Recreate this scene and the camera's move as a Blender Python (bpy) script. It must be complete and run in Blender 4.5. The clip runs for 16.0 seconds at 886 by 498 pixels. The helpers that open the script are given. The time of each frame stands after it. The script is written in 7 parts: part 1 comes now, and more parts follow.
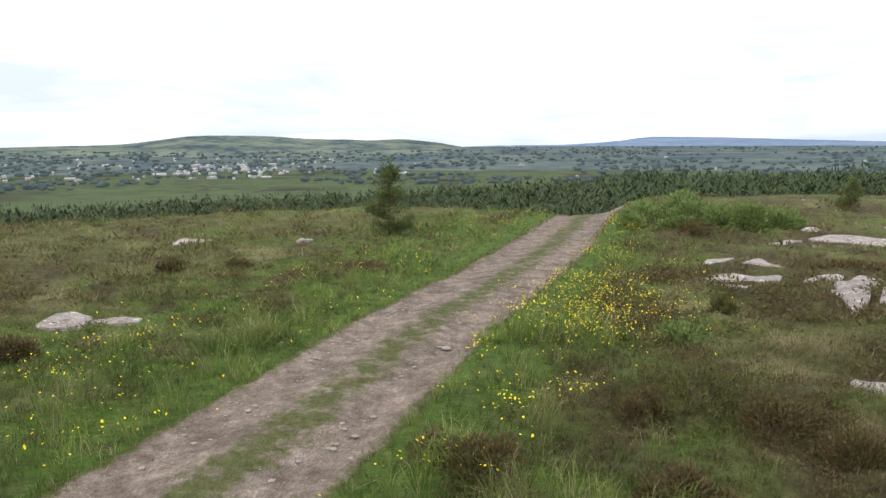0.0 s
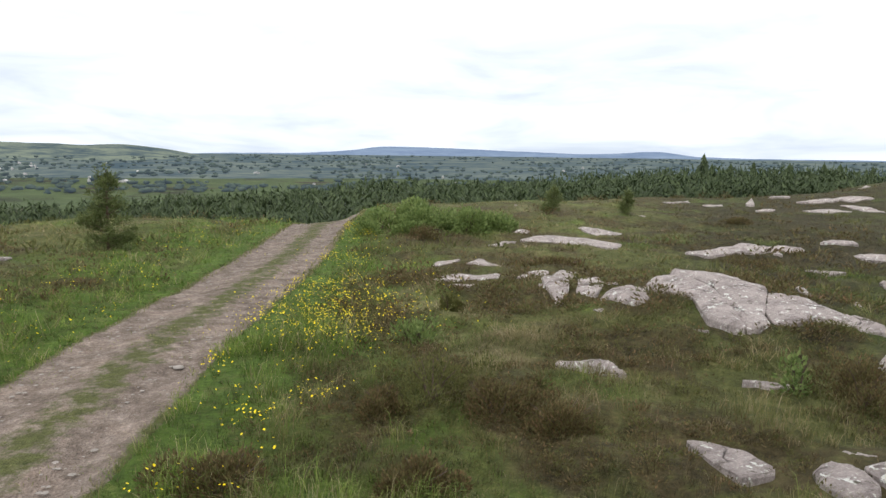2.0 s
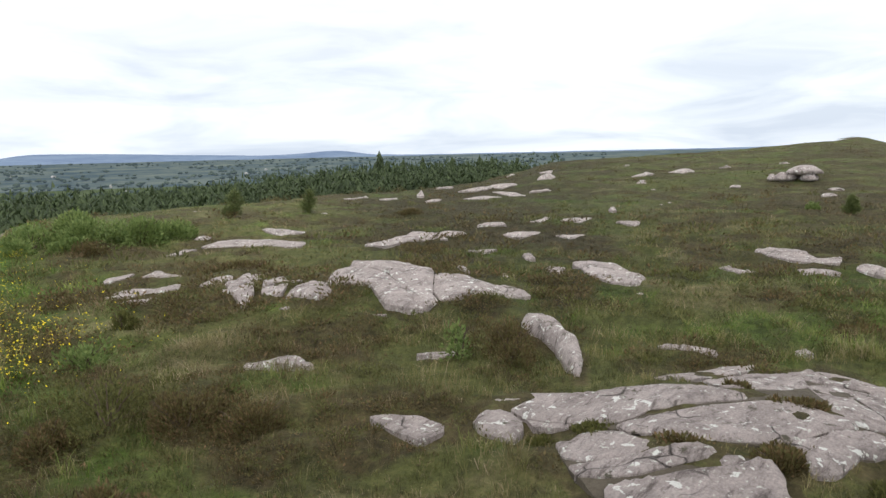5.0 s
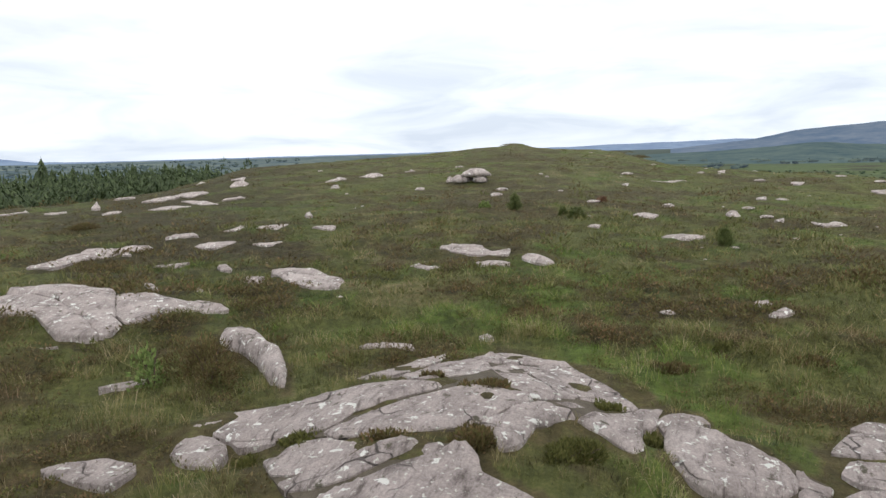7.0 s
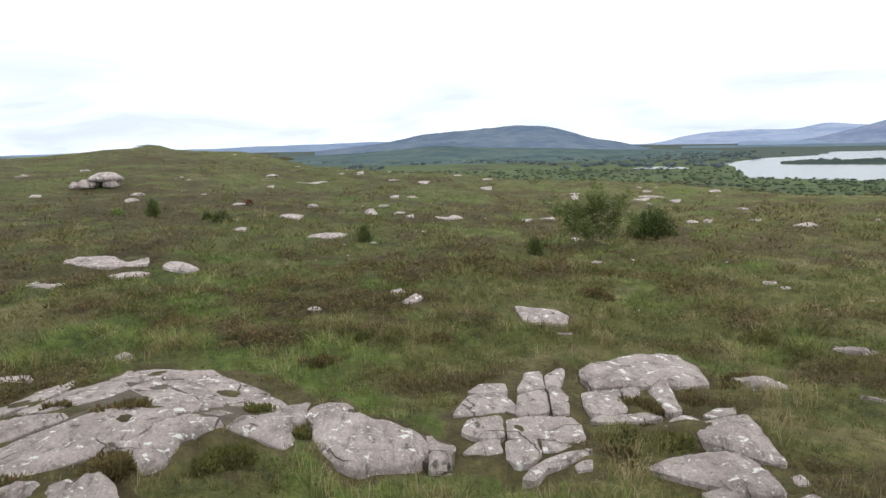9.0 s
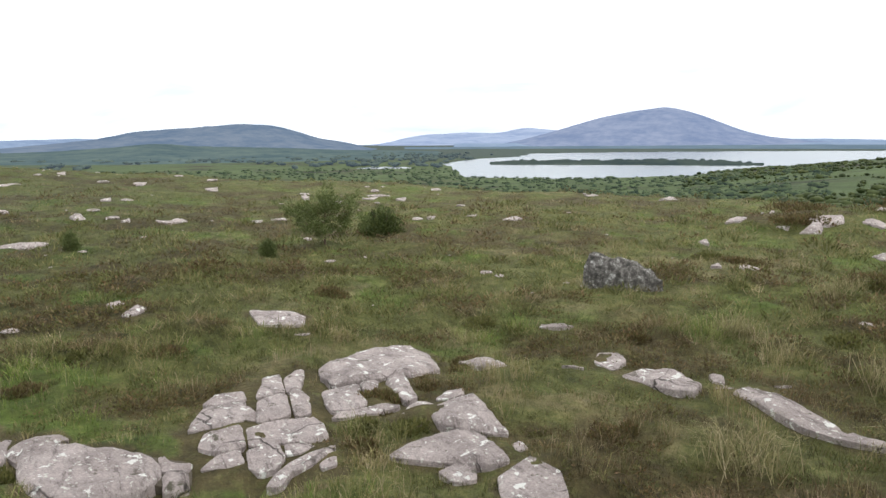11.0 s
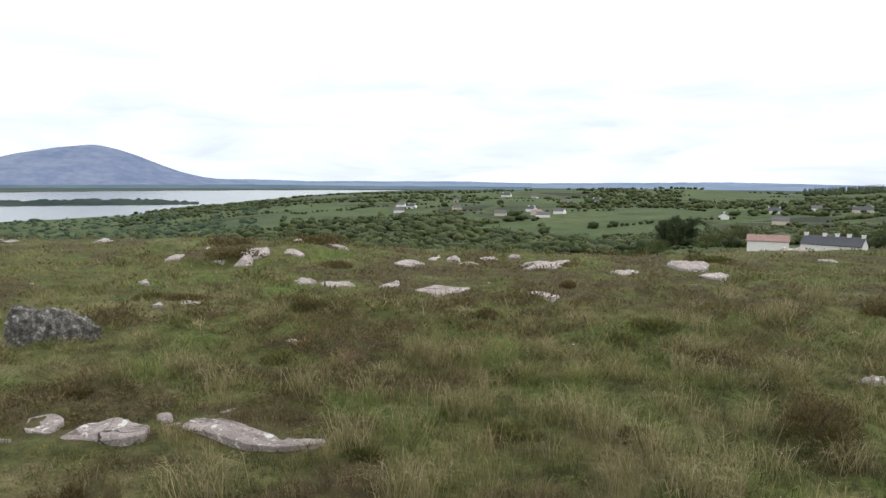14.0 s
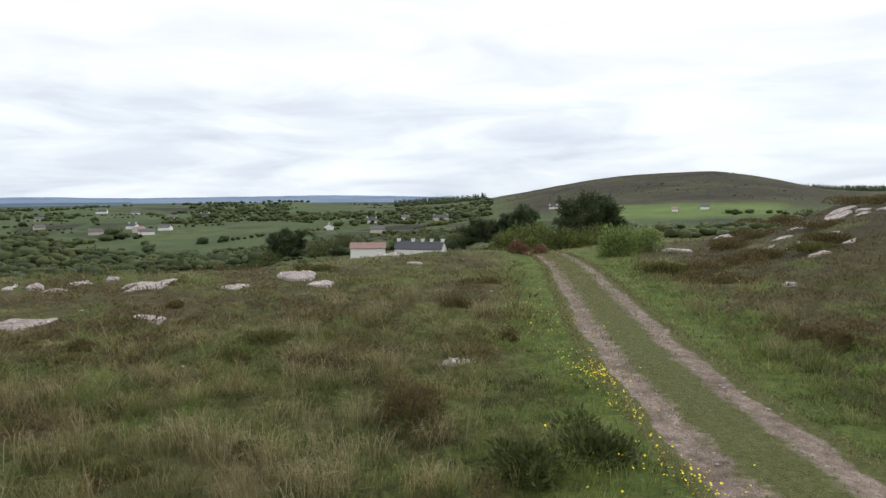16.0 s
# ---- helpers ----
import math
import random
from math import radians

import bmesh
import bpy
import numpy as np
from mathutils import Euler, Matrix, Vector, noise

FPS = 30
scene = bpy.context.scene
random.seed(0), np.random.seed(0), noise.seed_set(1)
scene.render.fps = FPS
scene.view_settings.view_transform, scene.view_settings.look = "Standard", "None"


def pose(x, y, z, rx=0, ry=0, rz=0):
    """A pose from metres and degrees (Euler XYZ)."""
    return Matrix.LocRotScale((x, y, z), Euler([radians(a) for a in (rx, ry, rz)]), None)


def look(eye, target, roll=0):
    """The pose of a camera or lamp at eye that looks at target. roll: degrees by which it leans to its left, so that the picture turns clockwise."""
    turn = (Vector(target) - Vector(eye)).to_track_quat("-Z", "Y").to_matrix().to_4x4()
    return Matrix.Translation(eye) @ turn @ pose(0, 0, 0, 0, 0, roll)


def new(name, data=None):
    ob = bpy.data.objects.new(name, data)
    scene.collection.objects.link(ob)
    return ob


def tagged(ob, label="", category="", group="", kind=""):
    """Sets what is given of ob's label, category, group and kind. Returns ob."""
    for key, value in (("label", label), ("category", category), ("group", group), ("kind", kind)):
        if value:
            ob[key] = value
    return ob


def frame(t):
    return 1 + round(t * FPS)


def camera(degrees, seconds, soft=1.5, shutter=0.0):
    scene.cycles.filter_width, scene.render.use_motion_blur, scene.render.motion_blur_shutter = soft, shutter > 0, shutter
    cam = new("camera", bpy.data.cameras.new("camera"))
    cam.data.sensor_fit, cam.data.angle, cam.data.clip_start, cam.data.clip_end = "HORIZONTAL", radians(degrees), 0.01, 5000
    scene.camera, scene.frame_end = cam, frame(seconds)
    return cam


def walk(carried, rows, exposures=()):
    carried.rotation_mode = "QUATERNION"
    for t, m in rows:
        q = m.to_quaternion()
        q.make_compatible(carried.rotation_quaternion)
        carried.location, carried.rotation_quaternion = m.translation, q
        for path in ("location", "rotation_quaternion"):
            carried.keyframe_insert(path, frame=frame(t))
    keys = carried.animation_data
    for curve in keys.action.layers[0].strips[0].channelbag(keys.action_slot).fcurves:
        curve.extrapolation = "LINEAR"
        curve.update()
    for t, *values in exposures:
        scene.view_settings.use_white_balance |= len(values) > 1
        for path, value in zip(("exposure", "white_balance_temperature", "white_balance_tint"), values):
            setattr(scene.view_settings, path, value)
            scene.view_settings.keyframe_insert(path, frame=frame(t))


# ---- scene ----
from mathutils.geometry import delaunay_2d_cdt

cam = camera(64.7, 16.0, 1.45)
PATH = [
    (0.0, (-0.054, 0.265, 2.600), (-0.054, 10.149, 1.084), -0.28),
    (0.5, (-0.075, 0.277, 2.600), (0.960, 10.118, 1.153), -0.18),
    (1.0, (-0.070, 0.254, 2.600), (1.837, 9.973, 1.217), 0.54),
    (1.5, (-0.063, 0.242, 2.600), (2.740, 9.742, 1.220), 0.27),
    (2.0, (-0.027, 0.206, 2.600), (3.574, 9.432, 1.212), 0.69),
    (2.5, (-0.019, 0.162, 2.600), (4.325, 9.067, 1.243), 0.85),
    (3.0, (-0.027, 0.107, 2.600), (5.171, 8.551, 1.303), 0.93),
    (5.5, (0.042, -0.048, 2.600), (7.866, 6.012, 1.160), -1.35),
    (6.0, (0.085, -0.038, 2.600), (8.613, 4.980, 1.161), -1.21),
    (6.5, (0.097, -0.024, 2.600), (9.063, 4.164, 1.163), -1.84),
    (7.0, (0.123, -0.010, 2.600), (9.479, 3.222, 1.177), -1.51),
    (7.5, (0.139, -0.030, 2.600), (9.807, 2.095, 1.181), -1.30),
    (8.0, (0.130, -0.057, 2.600), (9.982, 0.817, 1.124), -0.85),
    (8.5, (0.104, -0.098, 2.600), (9.983, -0.418, 1.081), -0.85),
    (9.0, (0.063, -0.135, 2.600), (9.823, -1.710, 1.095), -1.13),
    (11.5, (0.059, -0.111, 2.600), (8.034, -5.940, 1.043), -0.27),
    (12.0, (0.071, -0.111, 2.600), (7.429, -6.704, 1.054), -0.34),
    (12.5, (0.056, -0.099, 2.600), (6.571, -7.543, 1.134), 0.30),
    (13.0, (0.010, -0.117, 2.600), (5.313, -8.497, 1.311), 0.46),
    (13.5, (-0.012, -0.125, 2.600), (3.842, -9.294, 1.566), 0.53),
    (14.0, (-0.050, -0.099, 2.600), (2.551, -9.703, 1.610), 0.41),
    (14.5, (-0.064, -0.106, 2.600), (1.375, -9.963, 1.714), 0.73),
    (15.0, (-0.076, -0.090, 2.600), (0.149, -10.050, 1.739), 0.58),
    (15.5, (-0.089, -0.035, 2.600), (-1.297, -9.926, 1.756), 0.29),
    (16.0, (-0.137, -0.062, 2.600), (-2.877, -9.647, 1.816), -0.16),
]
walk(cam, [(t, look(eye, target, roll)) for t, eye, target, roll in PATH],
     exposures=[(0.0, -0.02), (3.0, -0.18), (6.0, -0.2), (9.0, -0.03), (12.5, 0.14), (14.0, -0.08), (16.0, -0.32)])

# ---- sky and light ----
SUN_ELEVATION, SUN_BEARING = radians(52), radians(235)   # bearing clockwise from +y
world = bpy.data.worlds.new("overcast_sky")
scene.world = world
world.use_nodes = True
wn = world.node_tree
wn.nodes.clear()


def node(tree, kind, **values):
    made = tree.nodes.new(kind)
    for key, value in values.items():
        if key in made.inputs:
            made.inputs[key].default_value = value
    return made


def ramp(tree, fac, stops, ease="LINEAR"):
    made = tree.nodes.new("ShaderNodeValToRGB")
    made.color_ramp.interpolation = ease
    els = made.color_ramp.elements
    while len(els) < len(stops):
        els.new(0.5)
    for el, (place, colour) in zip(els, stops):
        el.position = place
        el.color = (*colour, 1) if len(colour) == 3 else colour
    tree.links.new(fac, made.inputs[0])
    return made.outputs[0]


def mix(tree, fac, a, b, blend="MIX"):
    made = tree.nodes.new("ShaderNodeMix")
    made.data_type, made.blend_type = "RGBA", blend
    for socket, value in ((made.inputs[0], fac), (made.inputs[6], a), (made.inputs[7], b)):
        if isinstance(value, bpy.types.NodeSocket):
            tree.links.new(value, socket)
        elif socket.type == "RGBA":
            socket.default_value = (*value, 1)
        else:
            socket.default_value = value
    return made.outputs[2]


def maths(tree, op, a, b=0.0, c=0.0, clamp=False):
    made = tree.nodes.new("ShaderNodeMath")
    made.operation, made.use_clamp = op, clamp
    for socket, value in zip(made.inputs, (a, b, c)):
        if isinstance(value, bpy.types.NodeSocket):
            tree.links.new(value, socket)
        else:
            socket.default_value = value
    return made.outputs[0]


sky = wn.nodes.new("ShaderNodeTexSky")
sky.sky_type, sky.sun_disc = "NISHITA", False
sky.sun_elevation, sky.sun_rotation = SUN_ELEVATION, SUN_BEARING
coord = wn.nodes.new("ShaderNodeTexCoord")
stretch = wn.nodes.new("ShaderNodeMapping")
stretch.inputs["Scale"].default_value = (1.0, 1.0, 5.0)
wn.links.new(coord.outputs["Generated"], stretch.inputs["Vector"])
cloud = node(wn, "ShaderNodeTexNoise", Scale=4.2, Detail=7.0, Roughness=0.55, Distortion=0.5)
wn.links.new(stretch.outputs["Vector"], cloud.inputs["Vector"])
thin = ramp(wn, cloud.outputs["Fac"], [(0.34, (0.86, 0.97, 1.14)), (0.47, (1.07, 1.17, 1.30)), (0.58, (1.26, 1.35, 1.46)), (0.75, (1.45, 1.50, 1.56))])
split = wn.nodes.new("ShaderNodeSeparateXYZ")
wn.links.new(coord.outputs["Generated"], split.inputs[0])
high = ramp(wn, split.outputs["Z"], [(0.0, (0.0, 0.0, 0.0)), (0.10, (0.2, 0.2, 0.2)), (0.34, (1.0, 1.0, 1.0))])
cover = mix(wn, high, thin, (1.50, 1.50, 1.49))
scaled = mix(wn, 1.0, sky.outputs["Color"], (0.08, 0.08, 0.08), "MULTIPLY")
total = mix(wn, 0.12, cover, scaled)
back = node(wn, "ShaderNodeBackground", Strength=1.0)
wn.links.new(total, back.inputs["Color"])
wn.links.new(back.outputs[0], wn.nodes.new("ShaderNodeOutputWorld").inputs[0])
lamp = bpy.data.lights.new("sun", "SUN")
lamp.energy, lamp.angle, lamp.color = 1.3, radians(14), (1.0, 0.96, 0.9)
sun = new("sun", lamp)
sun.matrix_world = look((0, 0, 0), (-math.sin(SUN_BEARING) * math.cos(SUN_ELEVATION), -math.cos(SUN_BEARING) * math.cos(SUN_ELEVATION), -math.sin(SUN_ELEVATION)))

# ---- the lie of the land ----
rng = np.random.default_rng(7)
PROFILES = []


def sector(bearing, crest_at, crest_angle, *beyond):
    """The ground's profile along one bearing: level moor, a crest seen at an angle, and what lies behind."""
    top = 2.6 + crest_at * math.tan(radians(crest_angle))
    start = 13.0 if abs(top) > 0.5 else 18.0
    rows = [(0.5, 0.0), (start, 0.0)]
    for s in (0.3, 0.6, 0.85):
        rows.append((start + (crest_at - start) * s, top * (s * s * (3 - 2 * s))))
    rows += [(crest_at, top), *beyond]
    PROFILES.append((bearing, [math.log(r) for r, z in rows], [z for r, z in rows]))


sector(-33, 29, -5.0, (45, -4), (80, -12), (160, -19), (220, -21), (420, -36), (800, -46), (1600, -46), (4900, -32))
sector(-17, 30, -4.8, (45, -4), (80, -12), (160, -18), (240, -20), (420, -36), (800, -46), (1600, -46), (4900, -32))
sector(0, 29, -5.0, (45, -4), (80, -11), (160, -17), (250, -19), (420, -36), (800, -46), (1600, -46), (4900, -32))
sector(10, 27, -5.45, (45, -4), (80, -9), (160, -14), (250, -16), (420, -34), (800, -46), (1600, -46), (4900, -32))
sector(15, 35, -4.2, (55, -3), (90, -8), (160, -11), (230, -13.4), (400, -30), (800, -46), (1600, -46), (4900, -32))
sector(26, 38, -3.85, (55, -2.5), (90, -8), (150, -11), (220, -12.7), (400, -30), (800, -46), (1600, -46), (4900, -32))
sector(37, 47, -3.2, (65, -2), (100, -6), (150, -8), (200, -9), (400, -30), (800, -46), (1600, -46), (4900, -32))
sector(47, 55, -2.7, (75, -2), (110, -6), (140, -7), (170, -7), (400, -32), (800, -46), (1600, -46), (4900, -32))
sector(52, 75, -1.8, (95, -2), (120, -6), (150, -7), (180, -7), (400, -32), (800, -46), (1600, -46), (4900, -32))
for bearing, at, angle in ((55, 85, -1.1), (60, 95, -0.8), (67, 105, -0.4), (73, 110, -0.1), (76.5, 110, 0.1), (80, 108, -0.1), (84, 105, -0.3), (86, 100, -0.65), (88, 90, -1.2), (94, 75, -1.9), (102, 64, -2.3), (109, 53, -2.86)):
    sector(bearing, at, angle, (at * 1.5, -6), (200, -16), (400, -32), (800, -45), (1600, -45), (4900, -32))
for bearing, at, angle in ((118, 46, -3.3), (131, 40, -3.85), (140, 36, -4.15)):
    sector(bearing, at, angle, (at * 1.6, -3.4), (120, -11), (250, -24), (500, -38), (800, -44), (1600, -44), (3000, -43), (4900, -32))
sector(148, 34, -4.4, (55, -3.5), (120, -12), (250, -22), (500, -27), (900, -30), (1300, -44), (3000, -43), (4900, -32))
sector(154, 31, -4.9, (55, -4.5), (120, -13), (250, -21), (500, -22), (1000, -21), (1700, -44), (3000, -43), (4900, -32))
sector(161, 28.5, -5.3, (55, -5.5), (120, -14), (250, -21), (500, -20), (1000, -15), (1700, -40), (3000, -43), (4900, -32))
sector(170, 28, -5.5, (55, -6), (120, -15), (250, -21), (500, -18), (1000, -10), (1700, -40), (3000, -43), (4900, -32))
sector(179, 28.5, -5.3, (55, -6), (120, -15), (250, -20), (500, -17), (1000, -8.5), (1700, -40), (3000, -43), (4900, -32))
sector(184, 29.5, -5.0, (55, -5), (120, -12), (250, -17), (500, -15), (1000, -6), (1700, -40), (3000, -43), (4900, -32))
sector(190, 31, -4.76, (55, -4), (95, -7.5), (180, -13.0), (250, -15), (500, -15), (1000, -12), (1700, -40), (3000, -43), (4900, -32))
sector(197, 33, -4.6, (55, -3), (95, -7), (180, -12.6), (250, -14), (500, -12), (900, -7), (1700, -40), (3000, -43), (4900, -32))
sector(203, 36, -4.45, (60, -2.5), (110, -6.5), (250, -10), (450, -7), (700, 5), (1200, -20), (3000, -43), (4900, -32))
sector(209, 38, -4.3, (60, -2), (110, -5.5), (250, -8), (400, -4), (700, 19.5), (1200, -10), (3000, -43), (4900, -32))
sector(217, 40, -3.5, (60, -2), (110, -4.5), (250, -7), (400, -2), (700, 25), (1200, -5), (3000, -43), (4900, -32))
sector(221, 42, -2.6, (60, -1), (110, -4), (250, -6), (400, -2), (700, 15.5), (1200, -5), (3000, -43), (4900, -32))
sector(225, 45, -1.0, (70, 0), (110, -3), (250, -5), (400, -3), (700, 3), (1200, 2), (3000, -43), (4900, -32))
sector(228.5, 46, 0.1, (70, 1), (110, -3), (250, -5), (400, -3), (700, 2), (1200, 4), (3000, -43), (4900, -32))
sector(245, 46, 0.5, (70, 1), (110, -3), (250, -5), (400, -3), (700, 2), (1200, 4), (3000, -43), (4900, -32))
sector(280, 40, -2.5, (70, -2), (110, -7), (250, -20), (800, -46), (1600, -46), (3000, -43), (4900, -32))
PROFILES.append((327.0, *PROFILES[0][1:]))

LOG0, LOG1, NLOG, NAZ = math.log(0.5), math.log(4900), 420, 720
TABLE_LOGS = np.linspace(LOG0, LOG1, NLOG)
profile_rows = np.stack([np.interp(TABLE_LOGS, logs, zs) for b, logs, zs in PROFILES])
profile_bearings = np.array([b for b, logs, zs in PROFILES])
table_az = np.linspace(-33, 327, NAZ, endpoint=False)
LAND = np.stack([np.interp(table_az, profile_bearings, profile_rows[:, j]) for j in range(NLOG)], 1)


def smooth(values, width, axis, wrap):
    k = np.exp(-0.5 * (np.arange(-3 * width, 3 * width + 1) / width) ** 2)
    k /= k.sum()
    total = 0
    for shift, weight in zip(range(-3 * width, 3 * width + 1), k):
        total = total + weight * (np.roll(values, shift, axis) if wrap else np.take(values, np.clip(np.arange(values.shape[axis]) + shift, 0, values.shape[axis] - 1), axis))
    return total


LAND = smooth(smooth(LAND, 2, 0, True), 3, 1, False)


def lattice(ix, iy, seed):
    h = (ix.astype(np.int64) * 374761393 + iy.astype(np.int64) * 668265263 + seed * 974634541) & 0xFFFFFFFF
    h = ((h ^ (h >> 13)) * 1274126177) & 0xFFFFFFFF
    return ((h ^ (h >> 16)) & 0xFFFF) / 65535.0


def patches(x, y, size, seed=0, octaves=3):
    """Value noise from 0 to 1 over the plan, with patches of that size in metres."""
    x, y = np.asarray(x, float) / size, np.asarray(y, float) / size
    total, weight, top = 0, 1.0, 0
    for o in range(octaves):
        fx, fy = np.floor(x), np.floor(y)
        u, v = x - fx, y - fy
        u, v = u * u * (3 - 2 * u), v * v * (3 - 2 * v)
        a, b = lattice(fx, fy, seed + o), lattice(fx + 1, fy, seed + o)
        c, d = lattice(fx, fy + 1, seed + o), lattice(fx + 1, fy + 1, seed + o)
        total = total + weight * ((a * (1 - u) + b * u) * (1 - v) + (c * (1 - u) + d * u) * v)
        top += weight
        weight *= 0.5
        x, y = x * 2.03 + 17.1, y * 2.03 + 5.3
    return total / top


def step(x, a, b):
    s = np.clip((x - a) / (b - a), 0, 1)
    return s * s * (3 - 2 * s)


# the track's middle line, from the northern crest past the camera to the south
TRACK = np.array([(7.6, 33), (6.4, 29), (5.0, 25.2), (2.4, 17.2), (1.05, 13.6), (-0.34, 10.2), (-1.27, 7.2), (-2.0, 5.15), (-3.2, 1.2), (-4.1, -2.4), (-4.9, -5.0), (-5.4, -6.8), (-6.8, -11.0), (-9.32, -17.42), (-12.35, -25.1), (-14.1, -30.8), (-15.2, -36.0)])


def dense_track(step_m=0.12):
    pts = []
    for i in range(len(TRACK) - 1):
        p0, p1, p2, p3 = TRACK[max(i - 1, 0)], TRACK[i], TRACK[i + 1], TRACK[min(i + 2, len(TRACK) - 1)]
        n = max(2, int(np.linalg.norm(p2 - p1) / step_m))
        for s in np.arange(n) / n:
            pts.append(0.5 * ((2 * p1) + (-p0 + p2) * s + (2 * p0 - 5 * p1 + 4 * p2 - p3) * s * s + (-p0 + 3 * p1 - 3 * p2 + p3) * s ** 3))
    return np.array(pts + [TRACK[-1]])


LINE = dense_track()
COARSE = LINE[::4]


def track_distance(x, y):
    """Distance from the track's middle line and the side (+ is the camera's side)."""
    x, y = np.asarray(x, float).ravel(), np.asarray(y, float).ravel()
    best, side = np.full(x.shape, 1e9), np.zeros(x.shape)
    near = np.hypot(x, y) < 60
    bx, by = x[near], y[near]
    d, s = np.full(bx.shape, 1e9), np.zeros(bx.shape)
    for i in range(len(COARSE) - 1):
        a, b = COARSE[i], COARSE[i + 1]
        ab = b - a
        f = np.clip(((bx - a[0]) * ab[0] + (by - a[1]) * ab[1]) / (ab @ ab), 0, 1)
        px, py = bx - a[0] - f * ab[0], by - a[1] - f * ab[1]
        dd = np.hypot(px, py)
        closer = dd < d
        d = np.where(closer, dd, d)
        s = np.where(closer, np.sign(ab[0] * py - ab[1] * px), s)
    best[near], side[near] = d, s
    return best, side


def lake_shores(bearing):
    near = np.interp(bearing, [120.5, 121.5, 122.8, 130.6, 140.5, 146, 150, 154.3, 161.6, 164], [1400, 1300, 890, 845, 915, 1130, 1470, 2060, 2860, 3000])
    far = np.interp(bearing, [120.5, 121.5, 124, 127.5, 128.5, 140, 158, 164], [1400, 1420, 1700, 1900, 2300, 2600, 3000, 3000])
    return near, far


MOUNDS = [(5.7, 2.0, 1.8, 0.40), (8.2, 9.6, 2.2, 0.38), (11.4, -20.8, 2.6, 0.6), (104.4, 23.5, 2.6, 0.7)]   # x, y, radius, rise


def land(x, y, bed=True):
    """The height of the ground at places of the plan."""
    x, y = np.asarray(x, float), np.asarray(y, float)
    r = np.maximum(np.hypot(x, y), 0.5)
    az = (np.degrees(np.arctan2(x, y)) + 33) % 360
    u, v = az / 360 * NAZ, (np.log(np.minimum(r, 4899)) - LOG0) / (LOG1 - LOG0) * (NLOG - 1)
    i, j = np.floor(u).astype(int), np.minimum(np.floor(v).astype(int), NLOG - 2)
    fu, fv = u - i, v - j
    i0, i1 = i % NAZ, (i + 1) % NAZ
    z = (LAND[i0, j] * (1 - fv) + LAND[i0, j + 1] * fv) * (1 - fu) + (LAND[i1, j] * (1 - fv) + LAND[i1, j + 1] * fv) * fu
    d, s = track_distance(x, y)
    d = d.reshape(x.shape)
    calm = step(d, 1.0, 3.0)
    z = z + calm * step(r, 2, 5) * (0.24 * (patches(x, y, 2.6, 11) - 0.5) + 0.15 * (patches(x, y, 0.7, 12, 2) - 0.5))
    z = z + calm * step(r, 3, 5) * (1 - step(r, 22, 34)) * 0.17 * (patches(x, y, 0.42, 15, 2) - 0.5)
    z = z + step(r, 14, 40) * calm * 0.9 * (patches(x, y, 14, 13) - 0.5) + step(r, 150, 500) * 9 * (patches(x, y, 260, 14) - 0.5) * (1 - step(r, 700, 1400))
    z = z + 0.85 * np.exp(-(r / 1.5) ** 2)
    for mx, my, size, rise in MOUNDS:
        z = z + rise * np.exp(-((x - mx) ** 2 + (y - my) ** 2) / size ** 2)
    if bed:
        z = z - 0.12 * (1 - step(d, 0.86, 1.12))
    bearing = az - 33
    near, far = lake_shores(bearing)
    inside = np.minimum(np.minimum(r - near, far - r), np.minimum(bearing - 121, 163.5 - bearing) * r * 0.0175)
    cove = 60 * (1 - np.sqrt(((bearing - 116.4) / 2.4) ** 2 + ((r - 1190) / 50) ** 2))
    wet = np.clip(np.maximum(inside, cove) / 60, -1, 1)
    shore = np.where(r > 700, np.maximum(z, -43.6), z)
    return np.where((r > 700) & (wet > -1), np.minimum(shore, -45.0 - 4.5 * wet + np.maximum(shore + 43.6, 0) * (wet < 0)), shore)


def land_at(x, y):
    return float(land(np.array([x]), np.array([y]))[0])


# ---- helpers for building ----
def mesh_of(name, verts, faces, material=None, shade=True):
    """A mesh from arrays of vertices and of triangles or quads."""
    verts, faces = np.asarray(verts, np.float32), np.asarray(faces, np.int32)
    me = bpy.data.meshes.new(name)
    k = faces.shape[1]
    me.vertices.add(len(verts))
    me.vertices.foreach_set("co", verts.ravel())
    me.loops.add(faces.size)
    me.loops.foreach_set("vertex_index", faces.ravel())
    me.polygons.add(len(faces))
    me.polygons.foreach_set("loop_start", np.arange(0, faces.size, k, dtype=np.int32))
    me.polygons.foreach_set("use_smooth", np.full(len(faces), shade))
    me.update(calc_edges=True)
    if material:
        me.materials.append(material)
    return me


def weigh(me, name, values):
    me.attributes.new(name, "FLOAT", "POINT").data.foreach_set("value", np.asarray(values, np.float32))


def part(name, bm, material, parent, label=""):
    """Links a bmesh or a mesh as one part under a thing."""
    if isinstance(bm, bmesh.types.BMesh):
        me = bpy.data.meshes.new(name)
        bm.to_mesh(me)
        bm.free()
    else:
        me = bm
    if material and not me.materials:
        me.materials.append(material)
    ob = new(name, me)
    ob.parent = parent
    return tagged(ob, label) if label else ob


# ---- materials ----
def stuff_material(name, rough=0.85):
    m = bpy.data.materials.new(name)
    m.use_nodes = True
    t = m.node_tree
    b = t.nodes["Principled BSDF"]
    b.inputs["Roughness"].default_value = rough
    b.inputs["Specular IOR Level"].default_value = 0.25
    return m, t, b


